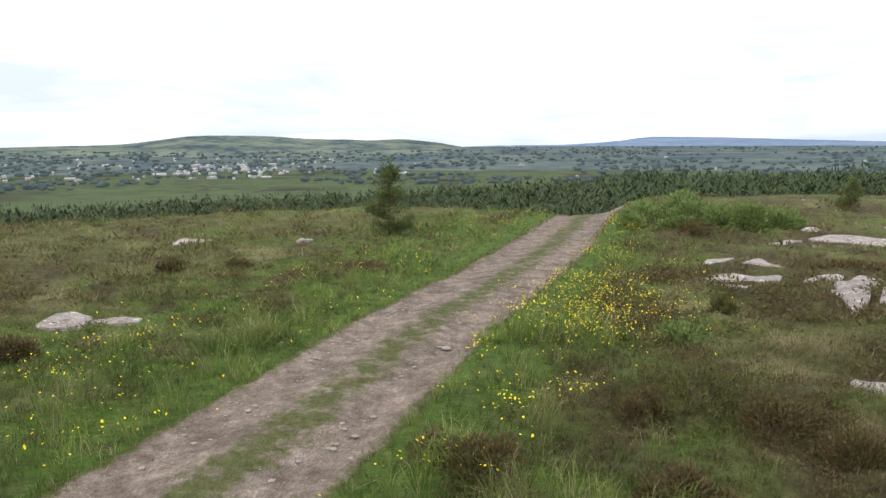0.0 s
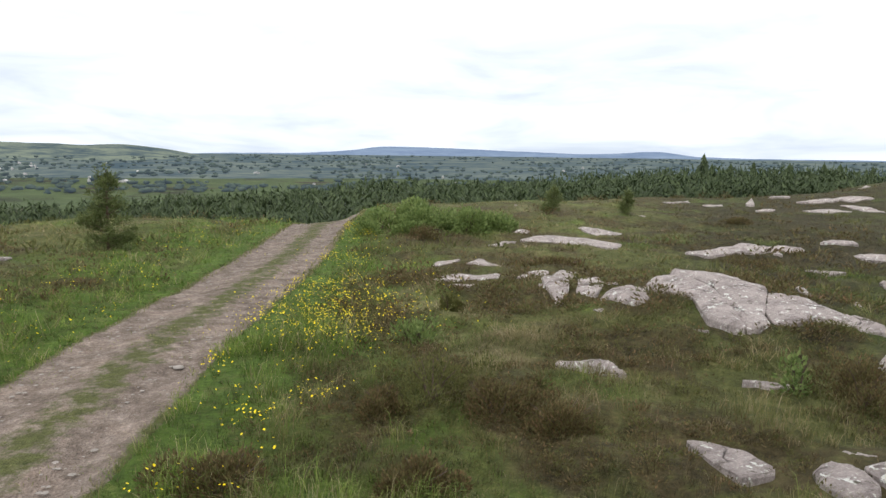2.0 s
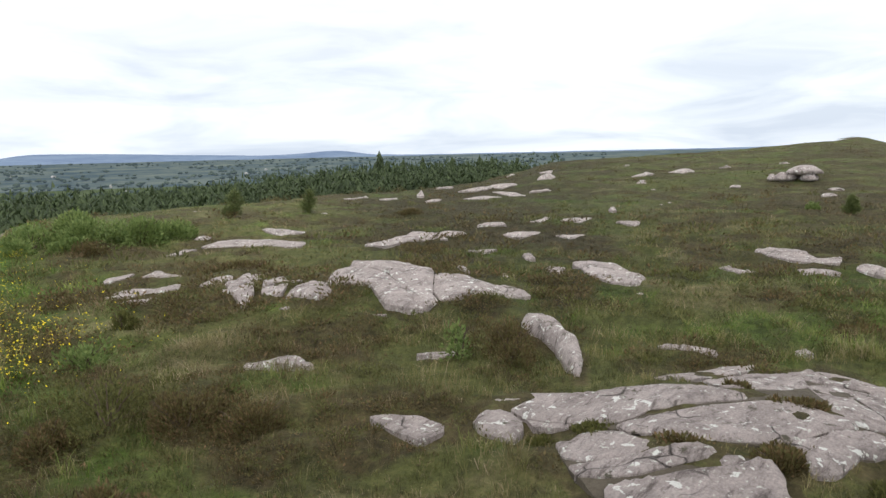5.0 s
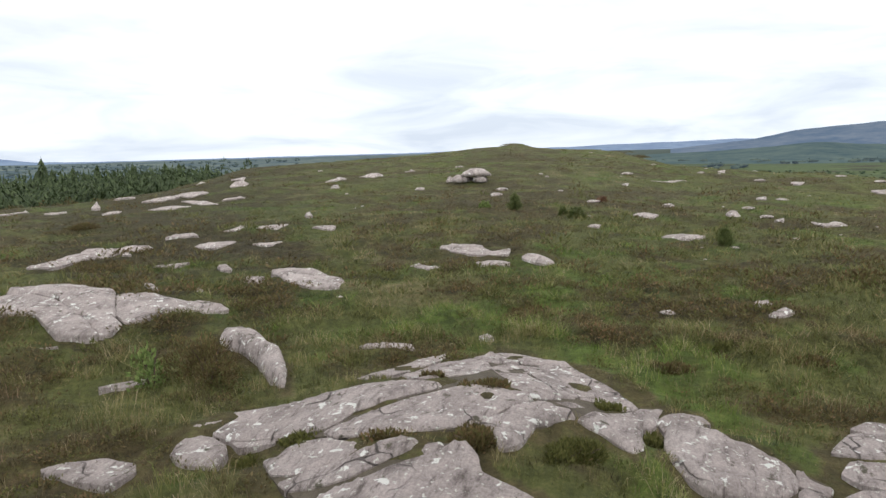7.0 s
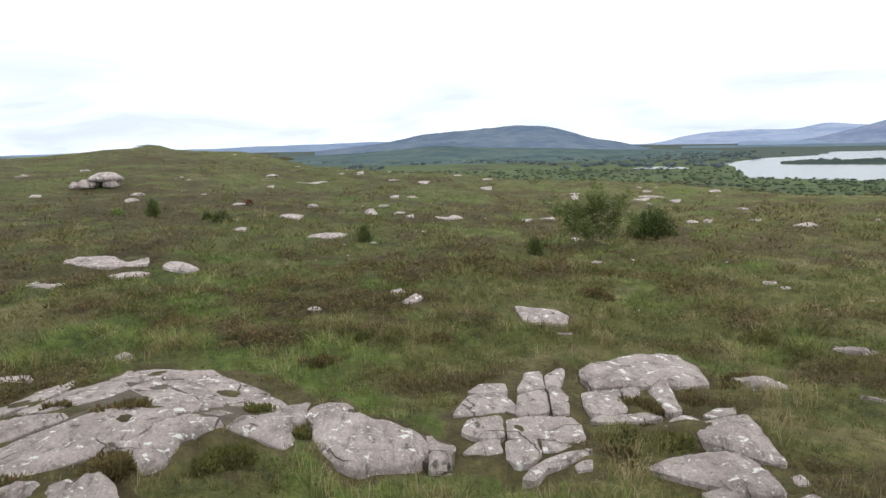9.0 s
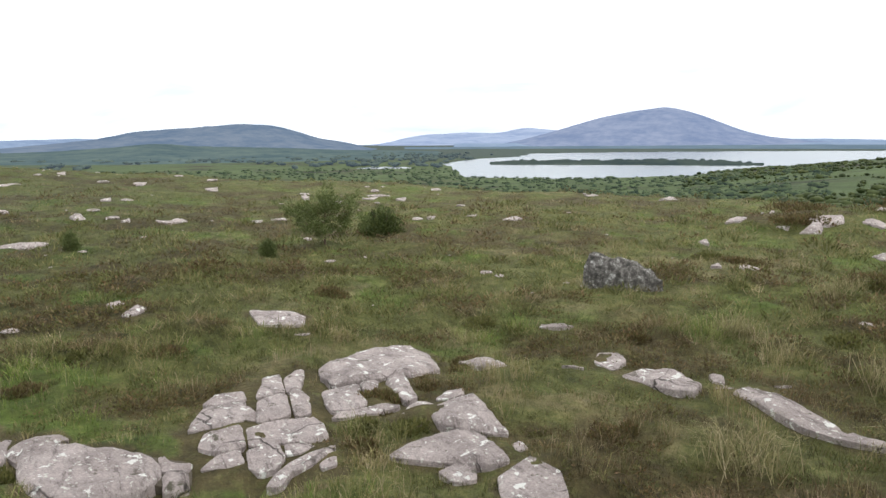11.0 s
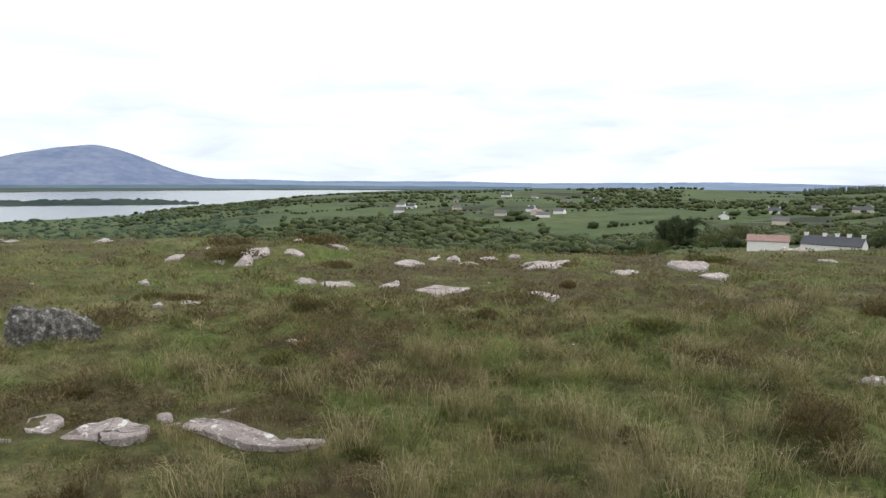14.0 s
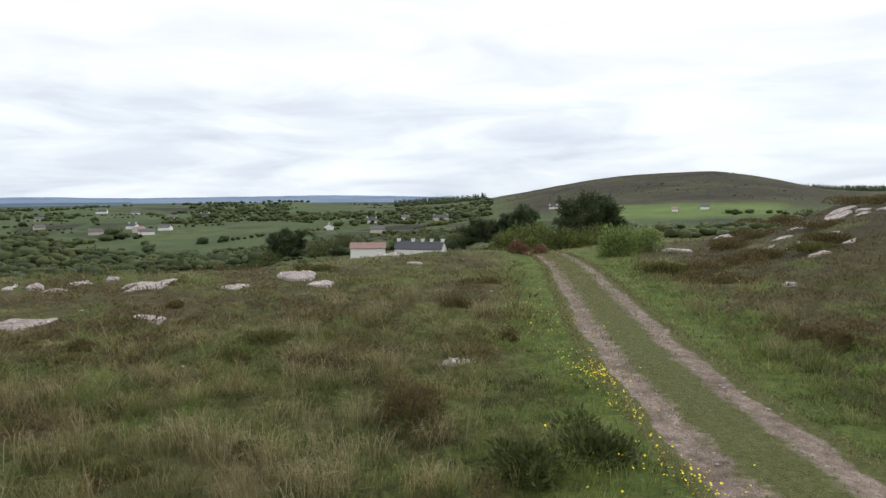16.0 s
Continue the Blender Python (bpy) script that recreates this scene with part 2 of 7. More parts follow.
def place_noise(t, scale, detail=4.0, rough=0.6, stretch=None, distort=0.0):
    geo = t.nodes.new("ShaderNodeNewGeometry")
    n = node(t, "ShaderNodeTexNoise", Scale=scale, Detail=detail, Roughness=rough, Distortion=distort)
    if stretch:
        mp = t.nodes.new("ShaderNodeMapping")
        mp.inputs["Scale"].default_value = stretch
        t.links.new(geo.outputs["Position"], mp.inputs["Vector"])
        t.links.new(mp.outputs[0], n.inputs["Vector"])
    else:
        t.links.new(geo.outputs["Position"], n.inputs["Vector"])
    return n.outputs["Fac"]


def attribute(t, name):
    a = t.nodes.new("ShaderNodeAttribute")
    a.attribute_name = name
    return a.outputs["Fac"]


def bump(t, b, height, strength, distance):
    n = node(t, "ShaderNodeBump", Strength=strength, Distance=distance)
    t.links.new(height, n.inputs["Height"])
    t.links.new(n.outputs[0], b.inputs["Normal"])


def moor_colour(t, tone, patchy=None, dapple=None):
    """Grass green to straw to heather brown, by the vegetation's own weights and a tone from 0 to 1."""
    green = ramp(t, tone, [(0.0, (0.052, 0.060, 0.019)), (0.35, (0.113, 0.124, 0.040)), (0.65, (0.201, 0.195, 0.072)), (1.0, (0.345, 0.292, 0.150))])
    lush = ramp(t, tone, [(0.0, (0.036, 0.062, 0.010)), (0.5, (0.112, 0.196, 0.030)), (1.0, (0.27, 0.35, 0.080))])
    dry = ramp(t, tone, [(0.0, (0.154, 0.121, 0.070)), (0.5, (0.319, 0.251, 0.156)), (1.0, (0.515, 0.415, 0.300))])
    heath = ramp(t, tone, [(0.0, (0.032, 0.024, 0.013)), (0.5, (0.098, 0.075, 0.037)), (0.8, (0.165, 0.116, 0.064)), (1.0, (0.240, 0.160, 0.105))])
    weight = {}
    for name, rough in (("lush", dapple), ("dry", patchy), ("heath", patchy)):
        weight[name] = attribute(t, name)
        if rough:
            weight[name] = maths(t, "MULTIPLY", weight[name], maths(t, "MULTIPLY_ADD", rough, 4.0, -1.05, clamp=True))
    c = mix(t, weight["lush"], green, lush)
    c = mix(t, weight["dry"], c, dry)
    return mix(t, weight["heath"], c, heath)


def grass_material():
    m, t, b = stuff_material("moor_grass", 0.7)
    c = moor_colour(t, attribute(t, "tone"))
    t.links.new(c, b.inputs["Base Color"])
    glow = t.nodes.new("ShaderNodeBsdfTranslucent")
    t.links.new(c, glow.inputs["Color"])
    both = node(t, "ShaderNodeMixShader", Fac=0.3)
    t.links.new(b.outputs[0], both.inputs[1])
    t.links.new(glow.outputs[0], both.inputs[2])
    t.links.new(both.outputs[0], t.nodes["Material Output"].inputs[0])
    return m


def ground_material():
    m, t, b = stuff_material("moor_ground", 0.95)
    fine, mid, wide = place_noise(t, 17.0, 6.0, 0.75), place_noise(t, 4.2, 4.0, 0.65), place_noise(t, 0.8, 5.0, 0.65)
    tone = maths(t, "ADD", maths(t, "MULTIPLY", fine, 0.55), maths(t, "MULTIPLY_ADD", mid, 0.55, maths(t, "MULTIPLY", wide, 0.35)))
    tone = maths(t, "MULTIPLY_ADD", tone, 2.0, -1.12)
    broad = maths(t, "MULTIPLY_ADD", place_noise(t, 0.035, 6.0, 0.7), 1.3, maths(t, "MULTIPLY_ADD", place_noise(t, 0.2, 5.0, 0.7), 0.9, -1.1))
    tone = maths(t, "MULTIPLY_ADD", attribute(t, "distant"), broad, tone)
    # the sedge weight lowers the tone, also for the plantation floor's painted shade
    tone = maths(t, "MULTIPLY_ADD", attribute(t, "sedge"), -0.30, tone, clamp=True)
    near = moor_colour(t, tone, place_noise(t, 5.5, 4.0, 0.7), place_noise(t, 3.1, 4.0, 0.7))
    # the far valley: woods, hedged fields and bog
    geo = t.nodes.new("ShaderNodeNewGeometry")
    cells = node(t, "ShaderNodeTexVoronoi", Scale=0.019)
    cells.inputs["Randomness"].default_value = 0.9
    t.links.new(geo.outputs["Position"], cells.inputs["Vector"])
    field = ramp(t, cells.outputs["Color"], [(0.22, (0.022, 0.027, 0.015)), (0.34, (0.045, 0.046, 0.024)), (0.42, (0.030, 0.036, 0.018)), (0.48, (0.085, 0.135, 0.035)), (0.52, (0.079, 0.075, 0.041)), (0.58, (0.038, 0.045, 0.021)), (0.66, (0.11, 0.15, 0.05)), (0.75, (0.050, 0.041, 0.027))])
    wood = ramp(t, place_noise(t, 0.03, 6.0, 0.7), [(0.3, (0.03, 0.05, 0.018)), (0.7, (0.08, 0.115, 0.04))])
    edges = node(t, "ShaderNodeTexVoronoi", Scale=0.019)
    edges.feature = "DISTANCE_TO_EDGE"
    edges.inputs["Randomness"].default_value = 0.9
    t.links.new(geo.outputs["Position"], edges.inputs["Vector"])
    hedge = ramp(t, edges.outputs["Distance"], [(0.04, (1, 1, 1)), (0.10, (0, 0, 0))])
    woody = ramp(t, place_noise(t, 0.0065, 5.0, 0.6), [(0.40, (0, 0, 0)), (0.50, (1, 1, 1))])
    field = mix(t, 1.0, field, ramp(t, place_noise(t, 0.13, 8.0, 0.8), [(0.36, (0.25, 0.28, 0.26)), (0.5, (0.70, 0.70, 0.70)), (0.66, (1.1, 1.1, 1.1))]), "MULTIPLY")
    valley = mix(t, hedge, mix(t, woody, field, wood), wood)
    valley = mix(t, attribute(t, "lowland"), valley, (0.036, 0.056, 0.046))      # far ground fades to one blue-green: haze painted into the base colour
    blend = mix(t, attribute(t, "valley"), near, valley)
    # the far hill: black-brown heather, rough grass and green pockets
    slope = maths(t, "MULTIPLY_ADD", place_noise(t, 0.022, 9.0, 0.72), 0.6, maths(t, "MULTIPLY", place_noise(t, 0.11, 8.0, 0.8), 0.4))
    heathery = ramp(t, slope, [(0.38, (0.012, 0.010, 0.007)), (0.46, (0.025, 0.021, 0.013)), (0.52, (0.040, 0.040, 0.019)), (0.58, (0.056, 0.066, 0.024)), (0.68, (0.085, 0.082, 0.055))])
    pasture = ramp(t, place_noise(t, 0.05, 6.0, 0.7), [(0.35, (0.075, 0.125, 0.030)), (0.65, (0.125, 0.180, 0.050))])
    t.links.new(mix(t, attribute(t, "meadow"), mix(t, attribute(t, "hill"), blend, heathery), pasture), b.inputs["Base Color"])
    bump(t, b, place_noise(t, 14.0, 8.0, 0.7), 0.9, 0.12)
    return m


def node_colour(t, geo, scale):
    n = node(t, "ShaderNodeTexNoise", Scale=scale, Detail=3.0)
    t.links.new(geo.outputs["Position"], n.inputs["Vector"])
    return n.outputs["Color"]


def rock_material():
    m, t, b = stuff_material("lichened_rock", 0.88)
    geo = t.nodes.new("ShaderNodeNewGeometry")
    base = ramp(t, place_noise(t, 2.2, 8.0, 0.7), [(0.28, (0.22, 0.19, 0.182)), (0.42, (0.43, 0.372, 0.36)), (0.56, (0.565, 0.492, 0.478)), (0.75, (0.67, 0.60, 0.586))])
    grain = ramp(t, place_noise(t, 46.0, 5.0, 0.7), [(0.3, (0.68, 0.68, 0.68)), (0.7, (1.2, 1.2, 1.2))])
    base = mix(t, 1.0, base, grain, "MULTIPLY")
    streak = ramp(t, place_noise(t, 2.6, 9.0, 0.78, (1.0, 3.6, 1.0)), [(0.37, (0.42, 0.41, 0.40)), (0.46, (0.90, 0.90, 0.90)), (0.7, (1.12, 1.12, 1.12))])
    base = mix(t, 1.0, base, streak, "MULTIPLY")
    spots = ramp(t, place_noise(t, 7.5, 5.0, 0.6, distort=0.3), [(0.612, (0, 0, 0)), (0.635, (1, 1, 1))])
    base = mix(t, spots, base, (0.86, 0.86, 0.83))
    dots = ramp(t, place_noise(t, 17.0, 4.0, 0.6), [(0.62, (0, 0, 0)), (0.655, (1, 1, 1))])
    base = mix(t, dots, base, (0.72, 0.72, 0.67))
    moss = ramp(t, place_noise(t, 5.5, 7.0, 0.7), [(0.60, (0, 0, 0)), (0.66, (1, 1, 1))])
    base = mix(t, moss, base, (0.13, 0.12, 0.09))
    cells = node(t, "ShaderNodeTexVoronoi", Scale=1.9)
    cells.feature = "DISTANCE_TO_EDGE"
    warp = mix(t, 0.22, geo.outputs["Position"], node_colour(t, geo, 2.5))
    t.links.new(warp, cells.inputs["Vector"])
    thin_line = ramp(t, cells.outputs["Distance"], [(0.0, (0.8, 0.8, 0.8)), (0.007, (0.45, 0.45, 0.45)), (0.015, (0, 0, 0))])
    crack = mix(t, 1.0, thin_line, ramp(t, place_noise(t, 1.7, 2.0, 0.5), [(0.50, (0, 0, 0)), (0.60, (1, 1, 1))]), "MULTIPLY")
    base = mix(t, crack, base, (0.035, 0.032, 0.025))
    t.links.new(base, b.inputs["Base Color"])
    height = maths(t, "SUBTRACT", place_noise(t, 11.0, 10.0, 0.75), maths(t, "MULTIPLY", crack, 1.2))
    bump(t, b, height, 1.0, 0.09)
    return m


def speckled_material():
    """A boulder crusted all over with black and white lichen."""
    m, t, b = stuff_material("speckled_boulder", 0.9)
    base = ramp(t, place_noise(t, 10.0, 8.0, 0.75), [(0.38, (0.05, 0.05, 0.045)), (0.50, (0.15, 0.14, 0.13)), (0.58, (0.30, 0.29, 0.27)), (0.63, (0.66, 0.66, 0.63))])
    t.links.new(base, b.inputs["Base Color"])
    bump(t, b, place_noise(t, 9.0, 10.0, 0.8), 1.0, 0.08)
    return m


def plain(name, colour, rough=0.8, vary=0.25, scale=3.0, spec=0.3, relief=0.0):
    """A worn surface of one colour with stains at two scales."""
    m, t, b = stuff_material(name, rough)
    b.inputs["Specular IOR Level"].default_value = spec
    low, top = tuple(c * (1 - vary) for c in colour), tuple(min(1, c * (1 + vary)) for c in colour)
    both = maths(t, "MULTIPLY_ADD", place_noise(t, scale, 5.0, 0.6), 0.6, maths(t, "MULTIPLY", place_noise(t, scale * 9, 4.0, 0.6), 0.4))
    t.links.new(ramp(t, both, [(0.3, low), (0.7, top)]), b.inputs["Base Color"])
    if relief:
        bump(t, b, place_noise(t, scale * 12, 6.0, 0.7), 0.7, relief)
    return m


def leaf_material(name, stops, through_light=0.3):
    m, t, b = stuff_material(name, 0.6)
    geo = t.nodes.new("ShaderNodeNewGeometry")
    c = ramp(t, maths(t, "MULTIPLY_ADD", geo.outputs["Random Per Island"], 0.55, maths(t, "MULTIPLY", place_noise(t, 1.3, 3.0, 0.6), 0.5)), stops)
    t.links.new(c, b.inputs["Base Color"])
    glow = t.nodes.new("ShaderNodeBsdfTranslucent")
    t.links.new(c, glow.inputs["Color"])
    both = node(t, "ShaderNodeMixShader", Fac=through_light)
    t.links.new(b.outputs[0], both.inputs[1])
    t.links.new(glow.outputs[0], both.inputs[2])
    t.links.new(both.outputs[0], t.nodes["Material Output"].inputs[0])
    return m


def hazy_material(name, low, high, glow, strength, scale=0.004, tall=(1, 1, 12)):
    """Far hills or woods with the haze painted on: blued base colours and a blue emission."""
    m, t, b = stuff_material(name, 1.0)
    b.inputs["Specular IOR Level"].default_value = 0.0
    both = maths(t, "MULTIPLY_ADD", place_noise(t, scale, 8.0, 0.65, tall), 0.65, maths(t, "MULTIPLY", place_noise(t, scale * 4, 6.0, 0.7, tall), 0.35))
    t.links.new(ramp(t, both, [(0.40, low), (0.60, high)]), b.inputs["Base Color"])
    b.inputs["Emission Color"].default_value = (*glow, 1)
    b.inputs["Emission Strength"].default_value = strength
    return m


PEATY = plain("peaty_rock", (0.10, 0.085, 0.065), 0.95, 0.5, 5.0, relief=0.03)
GRASS, GROUND, ROCK, SPECKLED = grass_material(), ground_material(), rock_material(), speckled_material()

# ---- the ground: one sheet to the horizon ----
def vegetation(x, y):
    """How lush, dry and heathery the plants are at places of the plan."""
    r, az = np.hypot(x, y), np.degrees(np.arctan2(x, y)) % 360
    d, side = track_distance(x, y)
    d, side = d.reshape(np.shape(x)), side.reshape(np.shape(x))
    edge = d + 1.6 * (patches(x, y, 1.1, 31) - 0.5)
    reach = np.where(side > 0, 3.0, 4.2) + 1.6 * (y > 0)
    lush = np.where(y > 0, 0.95, 0.62) * (1 - step(edge, reach * 0.55, reach * 1.15))
    lush = np.maximum(lush, 0.6 * step(0.65 * patches(x, y, 1.1, 32) + 0.35 * patches(x, y, 4.0, 30) + 0.06 * np.exp(-(((az - 25 + 180) % 360 - 180) / 25) ** 2) * (1 - step(r, 12, 18)), 0.52, 0.66))
    lush = np.maximum(lush, 0.4 * step(patches(x, y, 0.9, 28), 0.46, 0.62) * np.exp(-(((az - 176 + 180) % 360 - 180) / 32) ** 2) * (1 - step(r, 13, 22)))
    gap = lambda c: np.abs((az - c + 180) % 360 - 180)
    more = 0.02 - 0.06 * np.exp(-(gap(14) / 12) ** 2) * (1 - step(r, 7, 10)) + 0.01 * np.exp(-(gap(330) / 25) ** 2) * step(r, 10, 16) - 0.02 * np.exp(-(gap(176) / 30) ** 2) * (1 - 0.6 * step(r, 12, 18)) + 0.05 * np.exp(-(gap(47) / 11) ** 2) * step(r, 9, 14) + 0.11 * np.exp(-(gap(226) / 12) ** 2) * step(r, 16, 24) + 0.02 * np.exp(-(gap(45) / 25) ** 2) - 0.02 * np.exp(-(gap(98) / 30) ** 2) - 0.09 * np.exp(-(gap(338) / 18) ** 2)
    n = 0.42 * patches(x, y, 0.75, 33) + 0.33 * patches(x, y, 2.2, 29) + 0.25 * patches(x, y, 5.5, 34) + more
    heath = 0.9 * step(n, 0.46, 0.60) * step(d, 1.6, 3.2)
    dry = 0.5 * step(0.6 * patches(x, y, 0.8, 35) + 0.4 * patches(x, y, 4, 36) + 0.04 * np.exp(-(gap(165) / 40) ** 2), 0.57, 0.74) * step(d, 1.0, 2.2)
    return lush * (1 - 0.8 * heath), dry * (1 - heath), heath


def sedge(x, y):
    """How far the plants' tone is lowered, by bearing, distance and track verge."""
    az = np.degrees(np.arctan2(x, y)) % 360
    r = np.hypot(x, y)
    verge = step(track_distance(x, y)[0].reshape(np.shape(x)), 1.8, 4.6)
    knoll = step(az, 212, 219) * (1 - step(az, 236, 250)) * step(r, 20, 30)
    return (0.45 * step(az, 34, 44) + 0.35 * step(az, 34, 44) * (1 - step(az, 55, 66))) * (1 - step(az, 95, 112)) * step(r, 7, 13) + (0.25 * verge + 0.55 * knoll) * step(az, 162, 188) * (1 - step(az, 236, 250))


def build_ground():
    logs = np.concatenate([np.linspace(math.log(0.5), math.log(3.5), 14, endpoint=False), np.linspace(math.log(3.5), math.log(130), 180, endpoint=False), np.linspace(math.log(130), math.log(4900), 90)])
    az = np.radians(np.concatenate([np.arange(-34, 230, 0.62), np.arange(230, 326, 2.0)]))
    r = np.exp(logs)
    x, y = np.sin(az)[:, None] * r, np.cos(az)[:, None] * r
    z = land(x, y)
    n, k = x.shape
    i, j = np.meshgrid(np.arange(n), np.arange(k - 1), indexing="ij")
    a, b = i * k + j, ((i + 1) % n) * k + j
    quads = np.stack([a, b, b + 1, a + 1], -1).reshape(-1, 4)[:, ::-1]
    verts = np.concatenate([np.stack([x, y, z], -1).reshape(-1, 3), [(0, 0, 0.85)]])
    rim = np.arange(n) * k
    me = mesh_of("ground", verts, quads, GROUND)
    cap = bmesh.new()
    cap.from_mesh(me)
    cap.verts.ensure_lookup_table()
    for p, q in zip(rim, np.roll(rim, -1)):
        cap.faces.new([cap.verts[i] for i in (int(n * k), int(p), int(q))])
    bmesh.ops.recalc_face_normals(cap, faces=cap.faces)
    cap.to_mesh(me)
    cap.free()
    lush, dry, heath = vegetation(verts[:, 0], verts[:, 1])
    rr = np.append(r[None].repeat(n, 0).ravel(), 0)
    bearing = np.degrees(np.arctan2(verts[:, 0], verts[:, 1])) % 360
    hillside = step(bearing, 199, 204) * (1 - step(bearing, 226, 229)) * step(rr, 300, 420)      # the dark heather hill
    meadow = step(bearing, 207, 208.5) * (1 - step(bearing, 221, 223)) * step(rr, 265, 285) * (1 - step(rr, 350, 375))
    hillside = hillside * (1 - meadow)
    slopes = patches(verts[:, 0], verts[:, 1], 45, 38, 4)
    lush = np.maximum(np.maximum(lush * (1 - hillside), 0.95 * meadow), hillside * 0.6 * step(slopes, 0.6, 0.66) * step(bearing, 211, 214))
    heath = np.maximum(heath * (1 - hillside), hillside * (0.25 + 0.7 * step(0.6 * patches(verts[:, 0], verts[:, 1], 60, 37) + 0.4 * step(rr, 520, 660), 0.42, 0.6)))
    weigh(me, "hill", hillside)
    weigh(me, "meadow", meadow)
    valley = step(rr, 110, 230) * (1 - hillside) * (1 - meadow)
    floor = step(((bearing + 180) % 360) - 180, -40, -36) * (1 - step(((bearing + 180) % 360) - 180, 54, 58)) * step(rr, 68, 80) * (1 - step(rr, 235, 265))     # plantation floor: brown litter, with the trees' shade painted in as a darker tone
    heath, lush = np.maximum(heath, 0.8 * floor), lush * (1 - floor)
    # weight of the painted haze colour on the far valley floor
    weigh(me, "lowland", step(rr, 1250, 2000))
    weigh(me, "distant", step(rr, 50, 140))
    weigh(me, "sedge", np.maximum(1.4 * floor + hillside * (1.0 + 1.0 * patches(verts[:, 0], verts[:, 1], 18, 39, 4)), sedge(verts[:, 0], verts[:, 1])))
    for name, v in (("lush", lush), ("dry", dry), ("heath", heath), ("valley", valley)):
        weigh(me, name, v)
    return tagged(new("ground", me), "rough moorland of grass, sedge and heather falling to a wide valley", "moorland", kind="structure")


build_ground()

# ---- the track ----
def track_material():
    m, t, b = stuff_material("gravel_track", 0.95)
    soil = ramp(t, place_noise(t, 5.0, 6.0, 0.7), [(0.3, (0.145, 0.112, 0.092)), (0.5, (0.235, 0.190, 0.162)), (0.7, (0.35, 0.295, 0.26))])
    chips = node(t, "ShaderNodeTexVoronoi", Scale=42.0)
    geo = t.nodes.new("ShaderNodeNewGeometry")
    t.links.new(geo.outputs["Position"], chips.inputs["Vector"])
    tint = ramp(t, chips.outputs["Color"], [(0.0, (0.72, 0.71, 0.70)), (0.6, (1.0, 1.0, 1.0)), (1.0, (1.32, 1.3, 1.28))])
    soil = mix(t, 1.0, soil, tint, "MULTIPLY")
    soil = mix(t, 1.0, soil, ramp(t, place_noise(t, 1.3, 4.0, 0.65), [(0.35, (0.72, 0.70, 0.68)), (0.5, (1.0, 1.0, 1.0)), (0.68, (1.28, 1.26, 1.24))]), "MULTIPLY")
    turf = ramp(t, place_noise(t, 11.0, 7.0, 0.75), [(0.3, (0.05, 0.06, 0.02)), (0.6, (0.12, 0.13, 0.045)), (0.8, (0.21, 0.19, 0.09))])
    cover = maths(t, "MULTIPLY_ADD", place_noise(t, 3.4, 6.0, 0.75), 1.1, attribute(t, "turf"))
    fac = ramp(t, cover, [(0.80, (0, 0, 0)), (0.98, (1, 1, 1))])
    t.links.new(mix(t, fac, soil, turf), b.inputs["Base Color"])
    bump(t, b, maths(t, "ADD", chips.outputs["Distance"], place_noise(t, 16.0, 6.0, 0.7)), 0.9, 0.03)
    return m


TRACK_MAT = track_material()


def build_track():
    tang = np.gradient(LINE, axis=0)
    tang /= np.linalg.norm(tang, axis=1)[:, None]
    across = np.stack([tang[:, 1], -tang[:, 0]], 1)
    offs = np.linspace(-1.12, 1.12, 29)
    n, k = len(LINE), len(offs)
    s = np.arange(n) * 0.12
    wob = 0.42 * (patches(s, s * 0 + 3, 1.2, 51) - 0.5)
    wob2 = 0.42 * (patches(s, s * 0 + 9, 1.2, 52) - 0.5)
    o = offs[None] * np.ones((n, 1)) + np.where(offs[None] < 0, wob[:, None], wob2[:, None]) * np.abs(offs[None]) / 1.1
    x, y = LINE[:, 0:1] + across[:, 0:1] * o, LINE[:, 1:2] + across[:, 1:2] * o
    rut = np.exp(-((np.abs(offs) - 0.66) / 0.24) ** 2)[None]
    z = land(x, y, False) - 0.01 - 0.045 * rut + 0.03 * (patches(x, y, 0.45, 53) - 0.5) - 0.02 * step(np.abs(offs), 0.98, 1.12)[None]
    i, j = np.meshgrid(np.arange(n - 1), np.arange(k - 1), indexing="ij")
    a = i * k + j
    me = mesh_of("track", np.stack([x, y, z], -1).reshape(-1, 3), np.stack([a, a + 1, a + k + 1, a + k], -1).reshape(-1, 4)[:, ::-1], TRACK_MAT)
    south = step(-y, -8, 4)
    mid = np.exp(-np.abs((offs + 0.06 * (1 - south)) / (0.40 + 0.06 * south)) ** 3) * (0.37 + 0.22 * south)
    rim = (0.45 + 0.3 * south) * step(np.abs(offs)[None] * np.ones((n, 1)) + 0.17 * south, 0.86, 1.08)
    weigh(me, "turf", (mid + rim + 0.03).ravel())
    return tagged(new("track", me), "stony two-rut gravel track with a grassy middle strip", "track", kind="structure")


build_track()

# ---- the lake ----
def water_material():
    m, t, b = stuff_material("lake_water", 0.2)
    b.inputs["Base Color"].default_value = (0.10, 0.13, 0.15, 1)
    b.inputs["Specular IOR Level"].default_value = 0.6
    bump(t, b, place_noise(t, 0.25, 4.0, 0.6), 0.10, 0.5)
    return m


